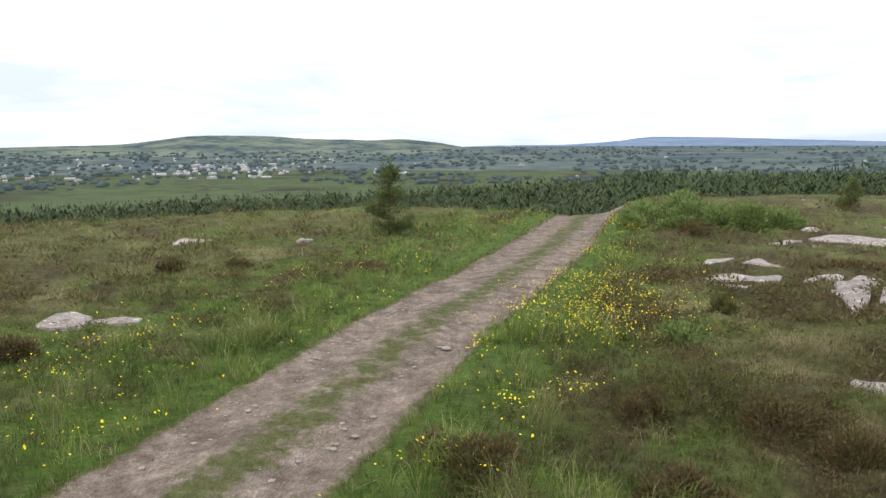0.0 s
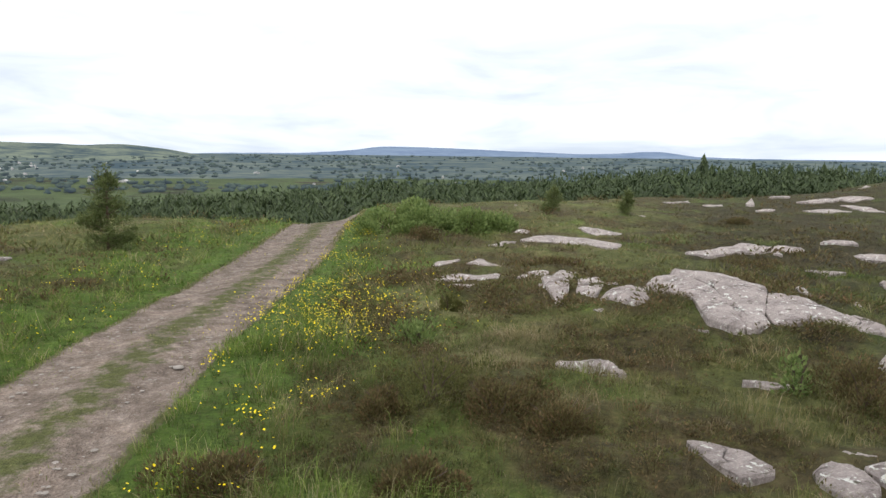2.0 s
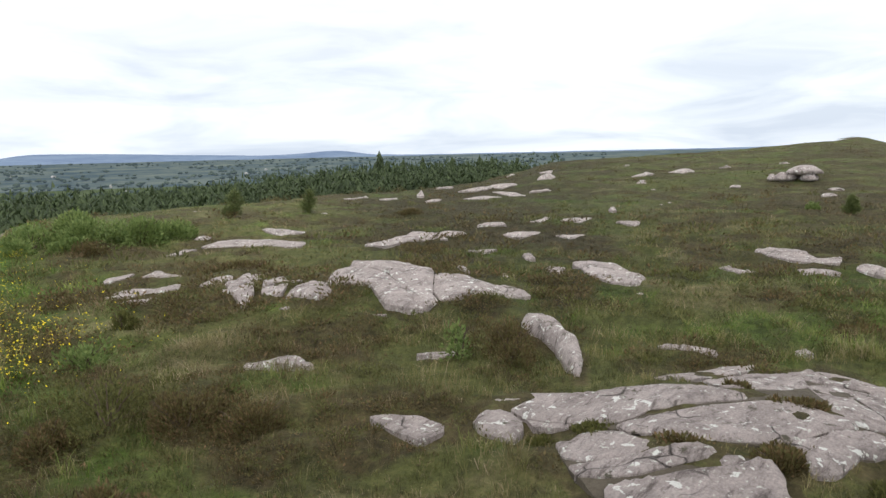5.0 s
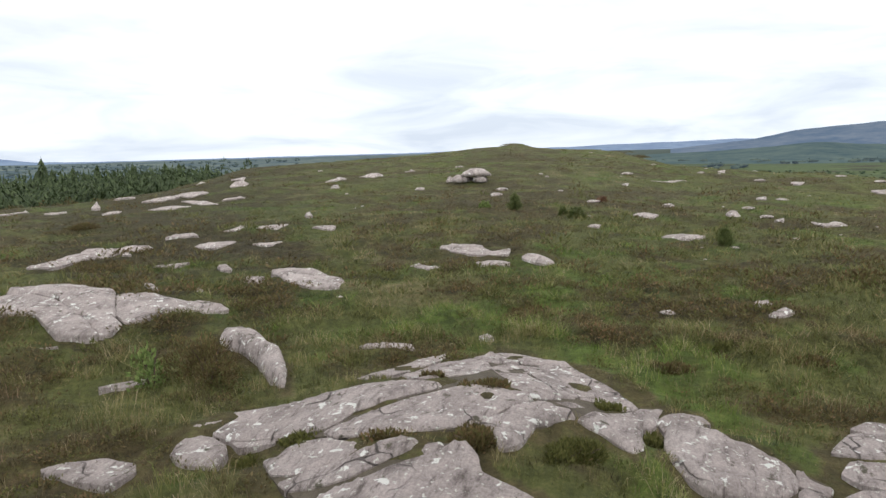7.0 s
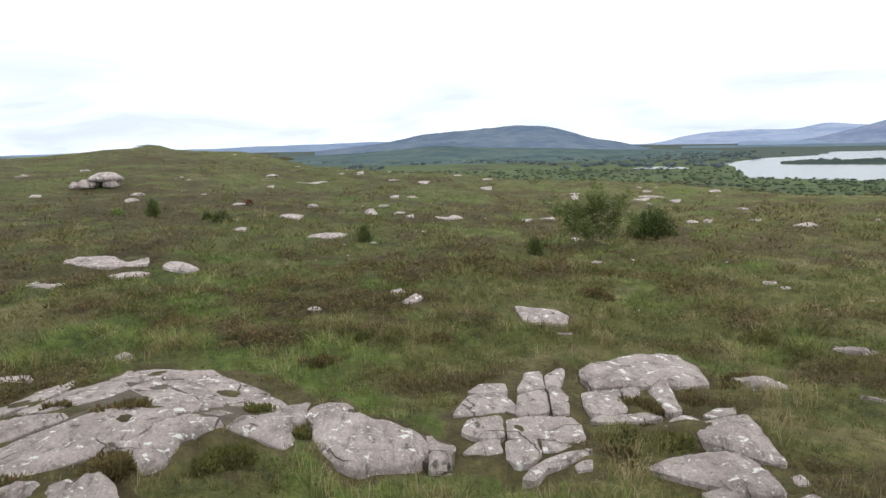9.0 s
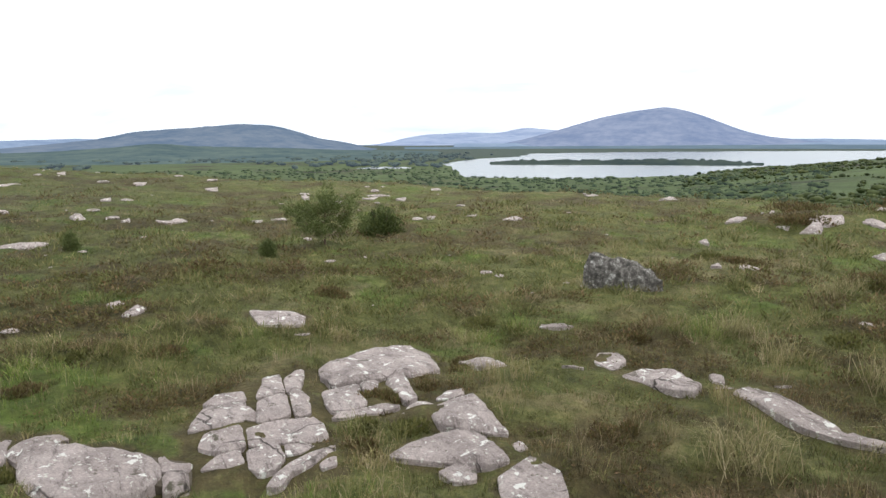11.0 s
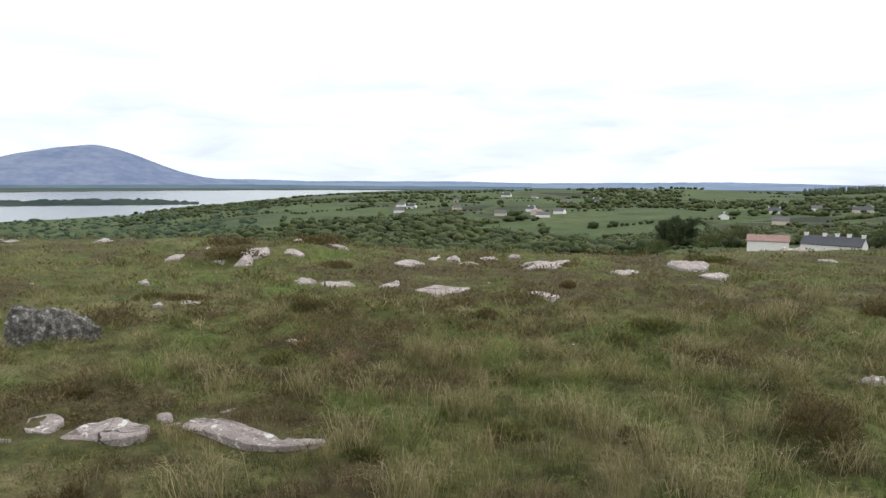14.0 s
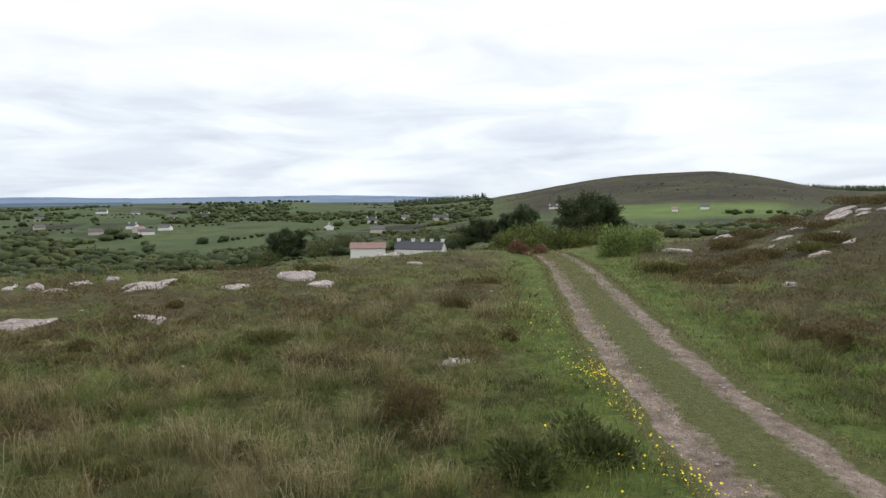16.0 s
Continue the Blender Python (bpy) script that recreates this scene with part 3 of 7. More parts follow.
def build_lake():
    az = np.radians(np.linspace(111, 168, 60))
    r = np.linspace(700, 3300, 24)
    x, y = np.sin(az)[:, None] * r, np.cos(az)[:, None] * r
    i, j = np.meshgrid(np.arange(59), np.arange(23), indexing="ij")
    a = i * 24 + j
    me = mesh_of("lake_water", np.stack([x, y, 0 * x - 45.0], -1).reshape(-1, 3), np.stack([a, a + 1, a + 25, a + 24], -1).reshape(-1, 4)[:, ::1], water_material())
    return tagged(new("lake_water", me), "pale grey lake reflecting the overcast sky", "lake", kind="structure")


build_lake()

# ---- far hills ----
def hill(name, label, material, bearing, distance, half_width, peaks, base=-46.0, depth=420.0, ragged=0.06):
    """A long far ridge across one bearing; peaks: (bearing, angle seen) along the skyline."""
    n, k = 150, 22
    az = np.linspace(bearing - half_width, bearing + half_width, n)
    s = np.linspace(-1, 1, k)
    top = np.interp(az, [b for b, angle in peaks], [angle for b, angle in peaks])
    top = smooth(top, 2, 0, False)
    rough = ragged * (patches(az * 10, az * 0, 9 if ragged < 0.1 else 3, 61, 4) - 0.5)
    crest = 2.6 + distance * np.tan(np.radians(top + rough))
    r = distance + s * depth
    fall = np.maximum(0, 1 - np.abs(s) ** 1.35)
    a2, r2 = np.radians(az)[:, None], r[None]
    x, y = np.sin(a2) * r2, np.cos(a2) * r2
    gully = 1 - 0.28 * (patches(x, y, 190, 62, 4) - 0.3) * (1 - fall[None] ** 3)
    z = base + (np.maximum(crest - base, 0)[:, None]) * fall[None] * gully
    i, j = np.meshgrid(np.arange(n - 1), np.arange(k - 1), indexing="ij")
    a = i * k + j
    me = mesh_of(name, np.stack([x, y, z], -1).reshape(-1, 3), np.stack([a, a + k, a + k + 1, a + 1], -1).reshape(-1, 4), material)
    return tagged(new(name, me), label, "hills", kind="structure")


# blue haze of the distance, painted into the far materials as emission
HAZE_GLOW = (0.40, 0.54, 0.80)
FAR_PLAIN = hazy_material("far_plain", (0.018, 0.034, 0.030), (0.115, 0.13, 0.085), HAZE_GLOW, 0.17, 0.0065, (1, 1, 1))
FOOTHILL = hazy_material("wooded_foothills", (0.025, 0.045, 0.038), (0.075, 0.10, 0.07), HAZE_GLOW, 0.13, 0.008, (1, 1, 3))
FAR_GREEN = hazy_material("far_green_hills", (0.02, 0.034, 0.028), (0.15, 0.17, 0.10), HAZE_GLOW, 0.16, 0.008, (1, 1, 3))
FAR_BLUE = hazy_material("far_blue_hills", (0.08, 0.11, 0.17), (0.14, 0.18, 0.24), HAZE_GLOW, 0.3)
MID_BLUE = hazy_material("heather_mountain", (0.03, 0.05, 0.075), (0.085, 0.10, 0.115), HAZE_GLOW, 0.23, 0.005, (1, 1, 3))
PALE_BLUE = hazy_material("pale_far_mountain", (0.12, 0.15, 0.23), (0.22, 0.25, 0.32), HAZE_GLOW, 0.32)
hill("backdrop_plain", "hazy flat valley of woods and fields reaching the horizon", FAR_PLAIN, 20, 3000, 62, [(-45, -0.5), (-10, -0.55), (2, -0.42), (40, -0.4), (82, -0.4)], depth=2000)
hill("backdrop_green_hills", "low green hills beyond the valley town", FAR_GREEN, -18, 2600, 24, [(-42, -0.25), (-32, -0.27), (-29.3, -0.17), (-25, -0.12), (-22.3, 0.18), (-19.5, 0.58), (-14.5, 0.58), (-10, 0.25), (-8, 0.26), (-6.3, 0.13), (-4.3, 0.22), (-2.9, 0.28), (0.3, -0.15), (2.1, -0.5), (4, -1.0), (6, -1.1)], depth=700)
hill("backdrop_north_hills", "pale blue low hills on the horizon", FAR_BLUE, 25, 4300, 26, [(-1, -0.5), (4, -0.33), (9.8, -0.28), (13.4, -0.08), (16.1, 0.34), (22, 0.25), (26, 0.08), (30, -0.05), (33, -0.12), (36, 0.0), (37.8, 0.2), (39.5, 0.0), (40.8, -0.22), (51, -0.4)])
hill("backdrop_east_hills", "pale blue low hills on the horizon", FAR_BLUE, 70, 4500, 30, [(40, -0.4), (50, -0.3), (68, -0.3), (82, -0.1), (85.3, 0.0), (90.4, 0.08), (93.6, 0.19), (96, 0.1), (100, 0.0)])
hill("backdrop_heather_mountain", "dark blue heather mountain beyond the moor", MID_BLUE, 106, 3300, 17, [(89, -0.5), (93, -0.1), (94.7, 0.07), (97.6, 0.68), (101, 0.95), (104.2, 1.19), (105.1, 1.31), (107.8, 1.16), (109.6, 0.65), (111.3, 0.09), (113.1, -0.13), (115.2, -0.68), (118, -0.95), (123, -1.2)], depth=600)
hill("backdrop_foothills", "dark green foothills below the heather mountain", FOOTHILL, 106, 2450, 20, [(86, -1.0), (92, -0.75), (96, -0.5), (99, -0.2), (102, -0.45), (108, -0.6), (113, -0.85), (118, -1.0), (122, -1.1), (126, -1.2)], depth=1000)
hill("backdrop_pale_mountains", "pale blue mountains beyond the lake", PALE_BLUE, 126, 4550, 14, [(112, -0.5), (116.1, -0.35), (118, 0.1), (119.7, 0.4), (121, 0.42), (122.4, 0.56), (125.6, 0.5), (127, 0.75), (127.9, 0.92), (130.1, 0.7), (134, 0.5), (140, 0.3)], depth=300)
hill("backdrop_lake_mountain", "broad rounded blue mountain rising behind the lake", hazy_material("lake_mountain", (0.07, 0.09, 0.15), (0.15, 0.165, 0.22), HAZE_GLOW, 0.27, 0.005, (1, 1, 3)), 139, 4150, 15, [(124, -0.6), (127, -0.2), (130.1, 0.62), (133.7, 1.66), (136, 2.1), (138.5, 2.44), (139.7, 2.2), (141.2, 1.71), (144.1, 0.52), (146, 0.05), (149, -0.3), (154, -0.5)], depth=560)
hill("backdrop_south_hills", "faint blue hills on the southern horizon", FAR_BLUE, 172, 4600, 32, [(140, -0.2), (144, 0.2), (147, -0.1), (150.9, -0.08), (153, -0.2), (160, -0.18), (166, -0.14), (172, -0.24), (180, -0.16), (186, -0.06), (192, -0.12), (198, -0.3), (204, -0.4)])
hill("backdrop_south_plain", "hazy blue lowland beyond the lake and the valley", hazy_material("south_plain", (0.035, 0.05, 0.065), (0.085, 0.10, 0.11), HAZE_GLOW, 0.52, 0.006, (1, 1, 2)), 166, 3950, 44, [(122, -0.34), (150, -0.36), (180, -0.33), (210, -0.36)], depth=450)
hill("backdrop_far_shore", "wooded far shore of the lake", hazy_material("far_shore", (0.03, 0.05, 0.055), (0.07, 0.10, 0.10), HAZE_GLOW, 0.24), 145, 3480, 27, [(118, -0.62), (132, -0.6), (140, -0.55), (150, -0.5), (158, -0.58), (172, -0.55)], depth=440)
hill("backdrop_island", "low wooded island in the lake", hazy_material("island_wood", (0.018, 0.030, 0.026), (0.050, 0.064, 0.046), HAZE_GLOW, 0.05), 135, 1400, 11, [(124, -2.2), (124.8, -1.85), (126.5, -1.8), (128.5, -1.66), (131, -1.62), (133, -1.70), (136, -1.60), (141, -1.62), (144, -1.75), (145.4, -1.88), (146, -2.2)], depth=110, ragged=0.35)

# ---- woods ----
BARK = plain("pine_bark", (0.12, 0.085, 0.06), 0.9, 0.4, 6.0, relief=0.02)
CONIFER = leaf_material("conifer_needles", [(0.1, (0.022, 0.037, 0.017)), (0.5, (0.054, 0.080, 0.034)), (0.9, (0.105, 0.140, 0.060))], 0.2)


def conifer_shape(seed, layers=8, spokes=6):
    """A spruce 1 m high: whorls of drooping, ragged boughs, as triangles."""
    g = np.random.default_rng(seed)
    verts, faces = [], []
    for l in range(layers):
        h = 0.10 + 0.86 * l / layers
        reach = 0.26 * (1 - h) ** 0.8 + 0.015
        for s in range(spokes):
            a = 2 * math.pi * (s + g.random()) / spokes
            rr = reach * g.uniform(0.6, 1.15)
            drop = rr * g.uniform(0.1, 0.5)
            wide = 0.5 * 2 * math.pi / spokes * g.uniform(0.8, 1.3)
            ca, sa = math.cos(a), math.sin(a)
            k = len(verts)
            verts += [(0, 0, h + 0.10), (math.cos(a - wide) * rr * 0.65, math.sin(a - wide) * rr * 0.65, h - drop * 0.8), (ca * rr, sa * rr, h - drop), (math.cos(a + wide) * rr * 0.65, math.sin(a + wide) * rr * 0.65, h - drop * 0.7)]
            faces += [(k, k + 1, k + 2), (k, k + 2, k + 3)]
    k = len(verts)
    verts += [(0.012, 0, 0.9), (-0.006, 0.01, 0.9), (-0.006, -0.01, 0.9), (0, 0, 1.04)]
    faces += [(k, k + 1, k + 3), (k + 1, k + 2, k + 3), (k + 2, k, k + 3)]
    return np.array(verts), np.array(faces)


def forest_tree(seed, n=58, spray=0.092):
    """A plantation spruce 1 m high: many small drooping sprays over a narrow cone."""
    g = np.random.default_rng(seed)
    h = 0.06 + 0.90 * (1 - np.sqrt(g.uniform(0, 1, n)))
    a = g.uniform(0, 2 * math.pi, n)
    reach = (0.36 * (1 - h) ** 0.75 + 0.03) * g.uniform(0.55, 1.2, n)
    size = spray * (1.15 - 0.6 * h) * g.uniform(0.7, 1.4, n)
    out, side = np.stack([np.cos(a), np.sin(a), 0 * a], -1), np.stack([-np.sin(a), np.cos(a), 0 * a], -1)
    p = out * reach[:, None] + np.stack([0 * h, 0 * h, h], -1)
    s = size[:, None]
    v = np.stack([p - out * s * 0.9 + np.array([0, 0, 0.5]) * s, p + side * s * 0.34 - np.array([0, 0, 0.5]) * s, p + out * s * 0.35 - np.array([0, 0, 0.75]) * s * g.uniform(0.2, 1.2, n)[:, None], p - side * s * 0.34 - np.array([0, 0, 0.5]) * s], 1)
    f = np.array([(0, 1, 2), (0, 2, 3)])
    tip = np.array([(0.02, 0, 0.86), (-0.01, 0.02, 0.86), (0, 0, 0.98)])
    return np.concatenate([v.reshape(-1, 3), tip]), np.concatenate([(f[None] + (np.arange(n) * 4)[:, None, None]).reshape(-1, 3), [(4 * n, 4 * n + 1, 4 * n + 2)]])


def planted(name, shapes, places, material, shade=False):
    """One mesh of many copies of the given shapes; places: rows of x, y, z, height, width."""
    verts, faces, base = [], [], 0
    for i, (v, f) in enumerate(shapes):
        rows = places[i::len(shapes)]
        turn = rng.uniform(0, 2 * math.pi, len(rows))
        c, s = np.cos(turn)[:, None], np.sin(turn)[:, None]
        x = (v[None, :, 0] * c - v[None, :, 1] * s) * rows[:, 4:5] + rows[:, 0:1]
        y = (v[None, :, 0] * s + v[None, :, 1] * c) * rows[:, 4:5] + rows[:, 1:2]
        z = v[None, :, 2] * rows[:, 3:4] + rows[:, 2:3]
        verts.append(np.stack([x, y, z], -1).reshape(-1, 3))
        faces.append((f[None] + (np.arange(len(rows)) * len(v))[:, None, None]).reshape(-1, 3) + base)
        base += len(rows) * len(v)
    return mesh_of(name, np.concatenate(verts), np.concatenate(faces), material, shade)


def forest_places(n, bearings, near, far, height, gap=0.0):
    az = rng.uniform(*bearings, n)
    lo, hi = np.interp(az, *near), np.interp(az, *far)
    r = np.sqrt(rng.uniform(0, 1, n) * (hi ** 2 - lo ** 2) + lo ** 2)
    x, y = np.sin(np.radians(az)) * r, np.cos(np.radians(az)) * r
    h = rng.uniform(*height, n) * (0.8 + 0.4 * patches(x, y, 30, 71))
    return np.stack([x, y, land(x, y) - 0.2, h, h * rng.uniform(0.75, 1.15, n)], 1)


SPRUCES = [forest_tree(s, 62) for s in range(10)]
FOREST_SPRUCES = [forest_tree(s + 20, 23, 0.18) for s in range(12)]
FOREST_EDGE = ([-38, 0, 12, 25, 40, 47, 56], [75, 72, 75, 85, 100, 105, 118])
FOREST_MIDDLE = ([-38, 0, 12, 25, 40, 47, 56], [112, 110, 112, 120, 130, 132, 140])
FOREST_END = ([-38, 0, 12, 25, 40, 47, 56], [235, 255, 260, 240, 215, 190, 185])
tagged(new("conifer_forest", planted("conifer_forest", SPRUCES, forest_places(1050, (-38, 56), FOREST_EDGE, FOREST_MIDDLE, (5.0, 8.0)), CONIFER)), "edge of a dense dark green spruce plantation on the falling ground", "forest", kind="stuff")
tagged(new("conifer_forest", planted("conifer_forest", FOREST_SPRUCES, forest_places(4300, (-38, 56), FOREST_MIDDLE, FOREST_END, (5.0, 8.2)), CONIFER)), "dense dark green spruce plantation on the falling ground", "forest", kind="stuff")

# ---- rocks ----
ROCK_PLANS = []          # outlines that the plants keep clear of


AROUND = np.array([(0.0, 0.0)] + [(0.35 * math.cos(k * math.pi / 4), 0.35 * math.sin(k * math.pi / 4)) for k in range(8)])


def bed_level(x, y):
    """The evened level of the bedrock under the turf."""
    return land(x[:, None] + AROUND[:, 0], y[:, None] + AROUND[:, 1], False).mean(1)


def ragged_outline(corners, spacing, seed):
    """The corners of a plan joined by slightly broken edges, anticlockwise."""
    c = np.array(corners, float)
    if np.sum(c[:, 0] * np.roll(c[:, 1], -1) - c[:, 1] * np.roll(c[:, 0], -1)) < 0:
        c = c[::-1]
    c = np.stack([0.93 * c + 0.07 * np.roll(c, 1, 0), 0.93 * c + 0.07 * np.roll(c, -1, 0)], 1).reshape(-1, 2)
    out = []
    for p, q in zip(c, np.roll(c, -1, 0)):
        n = max(1, int(np.linalg.norm(q - p) / spacing))
        out += [p + (q - p) * k / n for k in range(n)]
    out = np.array(out)
    jag = spacing * 0.55
    return out + jag * np.stack([patches(out[:, 0], out[:, 1] + seed, spacing * 2.6, 81) - 0.5, patches(out[:, 0] + seed, out[:, 1], spacing * 2.6, 82) - 0.5], 1)


def edge_distance(p, ring):
    best = np.full(len(p), 1e9)
    for a, b in zip(ring, np.roll(ring, -1, 0)):
        ab = b - a
        f = np.clip(((p - a) @ ab) / (ab @ ab + 1e-12), 0, 1)
        best = np.minimum(best, np.linalg.norm(p - a - f[:, None] * ab, axis=1))
    return best


def in_plan(p, ring):
    inside = np.zeros(len(p), bool)
    for (a, b), (c, d) in zip(ring, np.roll(ring, -1, 0)):
        inside ^= ((b > p[:, 1]) != (d > p[:, 1])) & (p[:, 0] < (c - a) * (p[:, 1] - b) / (d - b + 1e-12) + a)
    return inside


def rock_mesh(name, height, corners, seed, bedded=False, material=None):
    """A piece of bedrock: broken edges, a worn shoulder and an uneven, stepped top that dips to the track."""
    c = np.array(corners, float)
    span = np.ptp(c, axis=0).max()
    area = 0.5 * abs(np.sum(c[:, 0] * np.roll(c[:, 1], -1) - c[:, 1] * np.roll(c[:, 0], -1)))
    near = np.linalg.norm(c.mean(0))
    height = min(height, (1.0 if height > 0.45 else 0.36) * math.sqrt(area))
    spacing = max(0.032, 0.0045 * near, math.sqrt(area) / 22)
    ring = ragged_outline(corners, spacing, seed * 3.7)
    if bedded:      # neighbouring slabs close up to thin joints
        ahead = np.roll(ring, -2, 0) - np.roll(ring, 2, 0)
        ring = ring + min(0.024, 0.06 * math.sqrt(area)) * np.stack([ahead[:, 1], -ahead[:, 0]], 1) / (np.linalg.norm(ahead, axis=1)[:, None] + 1e-6)
    ROCK_PLANS.append(ring)
    g = np.random.default_rng(seed)
    lo, hi = ring.min(0), ring.max(0)
    gx, gy = np.meshgrid(np.arange(lo[0], hi[0], spacing), np.arange(lo[1], hi[1], spacing))
    p = np.stack([gx.ravel(), gy.ravel()], 1) + g.uniform(-0.32, 0.32, (gx.size, 2)) * spacing
    p = p[in_plan(p, ring)]
    p = p[edge_distance(p, ring) > spacing * 0.55]
    pts = np.concatenate([ring, p])
    n = len(ring)
    made = delaunay_2d_cdt([Vector(q) for q in pts], [], [list(range(n))], 1, 1e-6)
    pts = np.array([(v.x, v.y) for v in made[0]])
    tris = [f if (pts[f[1]] - pts[f[0]])[0] * (pts[f[2]] - pts[f[0]])[1] - (pts[f[1]] - pts[f[0]])[1] * (pts[f[2]] - pts[f[0]])[0] > 0 else f[::-1] for f in made[2]]
    d = edge_distance(pts, ring)
    deep = d.max() + 1e-6
    mid = pts.mean(0)
    level = bed_level(pts[:, 0], pts[:, 1])
    shoulder = min(0.018 + 0.2 * height, 0.25 * deep) if bedded else min(0.9 * deep, 0.06 + 1.1 * height)
    rise = np.sqrt(np.maximum(0, 1 - (1 - np.minimum(d / max(shoulder, 0.01), 1)) ** 2))
    foot = 0.55 if bedded else 0.5 if height > 0.35 else 0.25
    rel = pts - mid
    tilt = g.normal(0, 0.10 * height / max(math.sqrt(area), 0.2), 2)
    # thin beds break off in steps across the dip
    way = 0.35 + 0.25 * g.normal()
    layer = patches(rel[:, 0] * math.cos(way) + rel[:, 1] * math.sin(way) + seed, 0.3 * (rel[:, 1] * math.cos(way) - rel[:, 0] * math.sin(way)), 0.28 + 0.1 * span, 84, 2)
    steps = np.floor(layer * 5) + step(layer * 5 - np.floor(layer * 5), 0.75, 1.0)
    top = height * (foot + (1 - foot) * rise) + np.minimum(height, 0.2) * rise * (0.24 * (steps - 2.5) + 0.35 * (patches(pts[:, 0], pts[:, 1], 0.5, 85) - 0.5) + 0.22 * (patches(pts[:, 0], pts[:, 1], 0.12, 86, 2) - 0.5)) + rel @ tilt
    if not bedded and height > 0.25:
        top = top + height * rise * 0.45 * (patches(pts[:, 0] + seed, pts[:, 1], 0.5 * span, 88, 1) - 0.5)
    z = level + np.maximum(top, 0.02)
    verts = [(x, y, q) for (x, y), q in zip(pts, z)]
    # the broken sides go down into the turf
    edge = {}
    for f in tris:
        for a, b in zip(f, (*f[1:], f[0])):
            edge[(a, b)] = edge.get((a, b), 0) + 1
    rim = [(a, b) for a, b in edge if (b, a) not in edge]
    faces = [tuple(f) for f in tris]
    sides = {}
    for v in {v for ab in rim for v in ab}:
        away = (pts[v] - mid) / (np.linalg.norm(pts[v] - mid) + 1e-6)
        q = pts[v] + away * (0.018 + 0.05 * (not bedded) * height)
        sides[v] = (len(verts), len(verts) + 1)
        verts += [(pts[v][0], pts[v][1], z[v]), (q[0], q[1], level[v] - 0.35)]
    for a, b in rim:
        faces.append((sides[b][0], sides[a][0], sides[a][1], sides[b][1]))
    me = bpy.data.meshes.new(name)
    me.from_pydata(verts, [], faces)
    me.polygons.foreach_set("use_smooth", [True] * len(me.polygons))
    me.materials.append(material or ROCK)
    return me


rock_count = 0


def rock_outcrop(label):
    return tagged(new("rock_outcrop"), label, "rock outcrop", "bedrock outcrops on the moor")


def bedrock(outcrop, height, corners):
    """The unbroken rock below the slabs of an outcrop, seen in its open cracks."""
    part("bedrock", rock_mesh("bedrock", height, corners, 7, True, PEATY), PEATY, outcrop)


def slab(outcrop, height, corners):
    global rock_count
    rock_count += 1
    part("slab", rock_mesh("slab", height, corners, rock_count, True), ROCK, outcrop)


def single_rock(height, corners):
    global rock_count
    rock_count += 1
    c = np.array(corners)
    wide = np.ptp(c, axis=0).max()
    if height > 0.45 or height > 0.5 * wide:
        name, label, category = "boulder", "grey lichened boulder standing in rough grass and heather", "boulder"
    elif wide > 0.9:
        name, label, category = "rock_slab", "flat grey slab of bedrock with white lichen in the turf", "rock"
    else:
        name, label, category = "stone", "small pale grey stone half sunk in the moor grass", "stone"
    me = rock_mesh(name, height * (0.6 if name == "rock_slab" else 0.75), corners, rock_count, height < 0.25)
    if name == "boulder" and wide > 1.0 and -10 < c[:, 1].mean() < -7:
        me.materials[0] = SPECKLED
        label = "dark boulder crusted with black and white lichen"
    tagged(new(name, me), label, category, name.replace("_", " ") + "s on the moor")


LABELS = {
    "A": "low whaleback of grey jointed bedrock with white lichen patches",
    "B": "grey bedrock cut by straight joints into square blocks",
    "C": "long narrow rib of pale pinkish grey bedrock in the grass",
    "E": "pair of tilted grey rock slabs at the moor's edge",
    "E2": "two rounded grey rocks side by side in heather",
    "F": "broad domed grey outcrop with cracked blocks along its edge",
    "m1": "low curved ledge of pale rock round a heathery hollow",
    "y1": "knobbly grey rocks overgrown by heather beside the track",
    "Z": "rocky ledges stepping up a dark heather knoll",
}
outcrop = rock_outcrop(LABELS['A'])
bedrock(outcrop, 0.022, [(5.0, 3.82), (5.32, 3.79), (5.58, 3.58), (5.86, 3.23), (5.94, 2.48), (5.97, 2.07), (6.23, 2.36), (6.49, 2.62), (7.48, 2.64), (7.98, 2.32), (8.16, 2.08), (8.03, 1.29), (7.25, 0.6), (6.77, 0.39), (6.7, 0.19), (6.34, 0.19), (6.22, 0.3), (6.34, 0.49), (5.91, 0.79), (5.89, 0.86), (5.56, 1.12), (5.31, 1.5), (5.07, 2.02), (5.02, 2.74), (5.07, 3.38)])
bedrock(outcrop, 0.022, [(4.59, 3.04), (4.82, 2.99), (4.9, 2.65), (4.75, 2.32), (4.91, 2.03), (4.97, 1.72), (5.0, 1.52), (4.72, 1.37), (4.57, 0.99), (4.09, 1.21), (3.86, 1.74), (4.0, 2.24), (4.31, 2.73), (4.45, 2.92)])
bedrock(outcrop, 0.022, [(6.28, 0.06), (6.36, -0.09), (6.11, -0.59), (5.69, -1.09), (5.37, -1.02), (5.5, -0.77), (5.36, -0.52), (5.25, -0.29), (5.34, -0.12), (5.77, 0.05)])
slab(outcrop, 0.03, [(5.04, 4.17), (5.2, 4.1), (5.38, 4.14), (5.58, 3.98), (5.72, 3.79), (5.63, 3.74), (5.44, 3.88), (5.24, 4.0), (5.07, 4.07)])
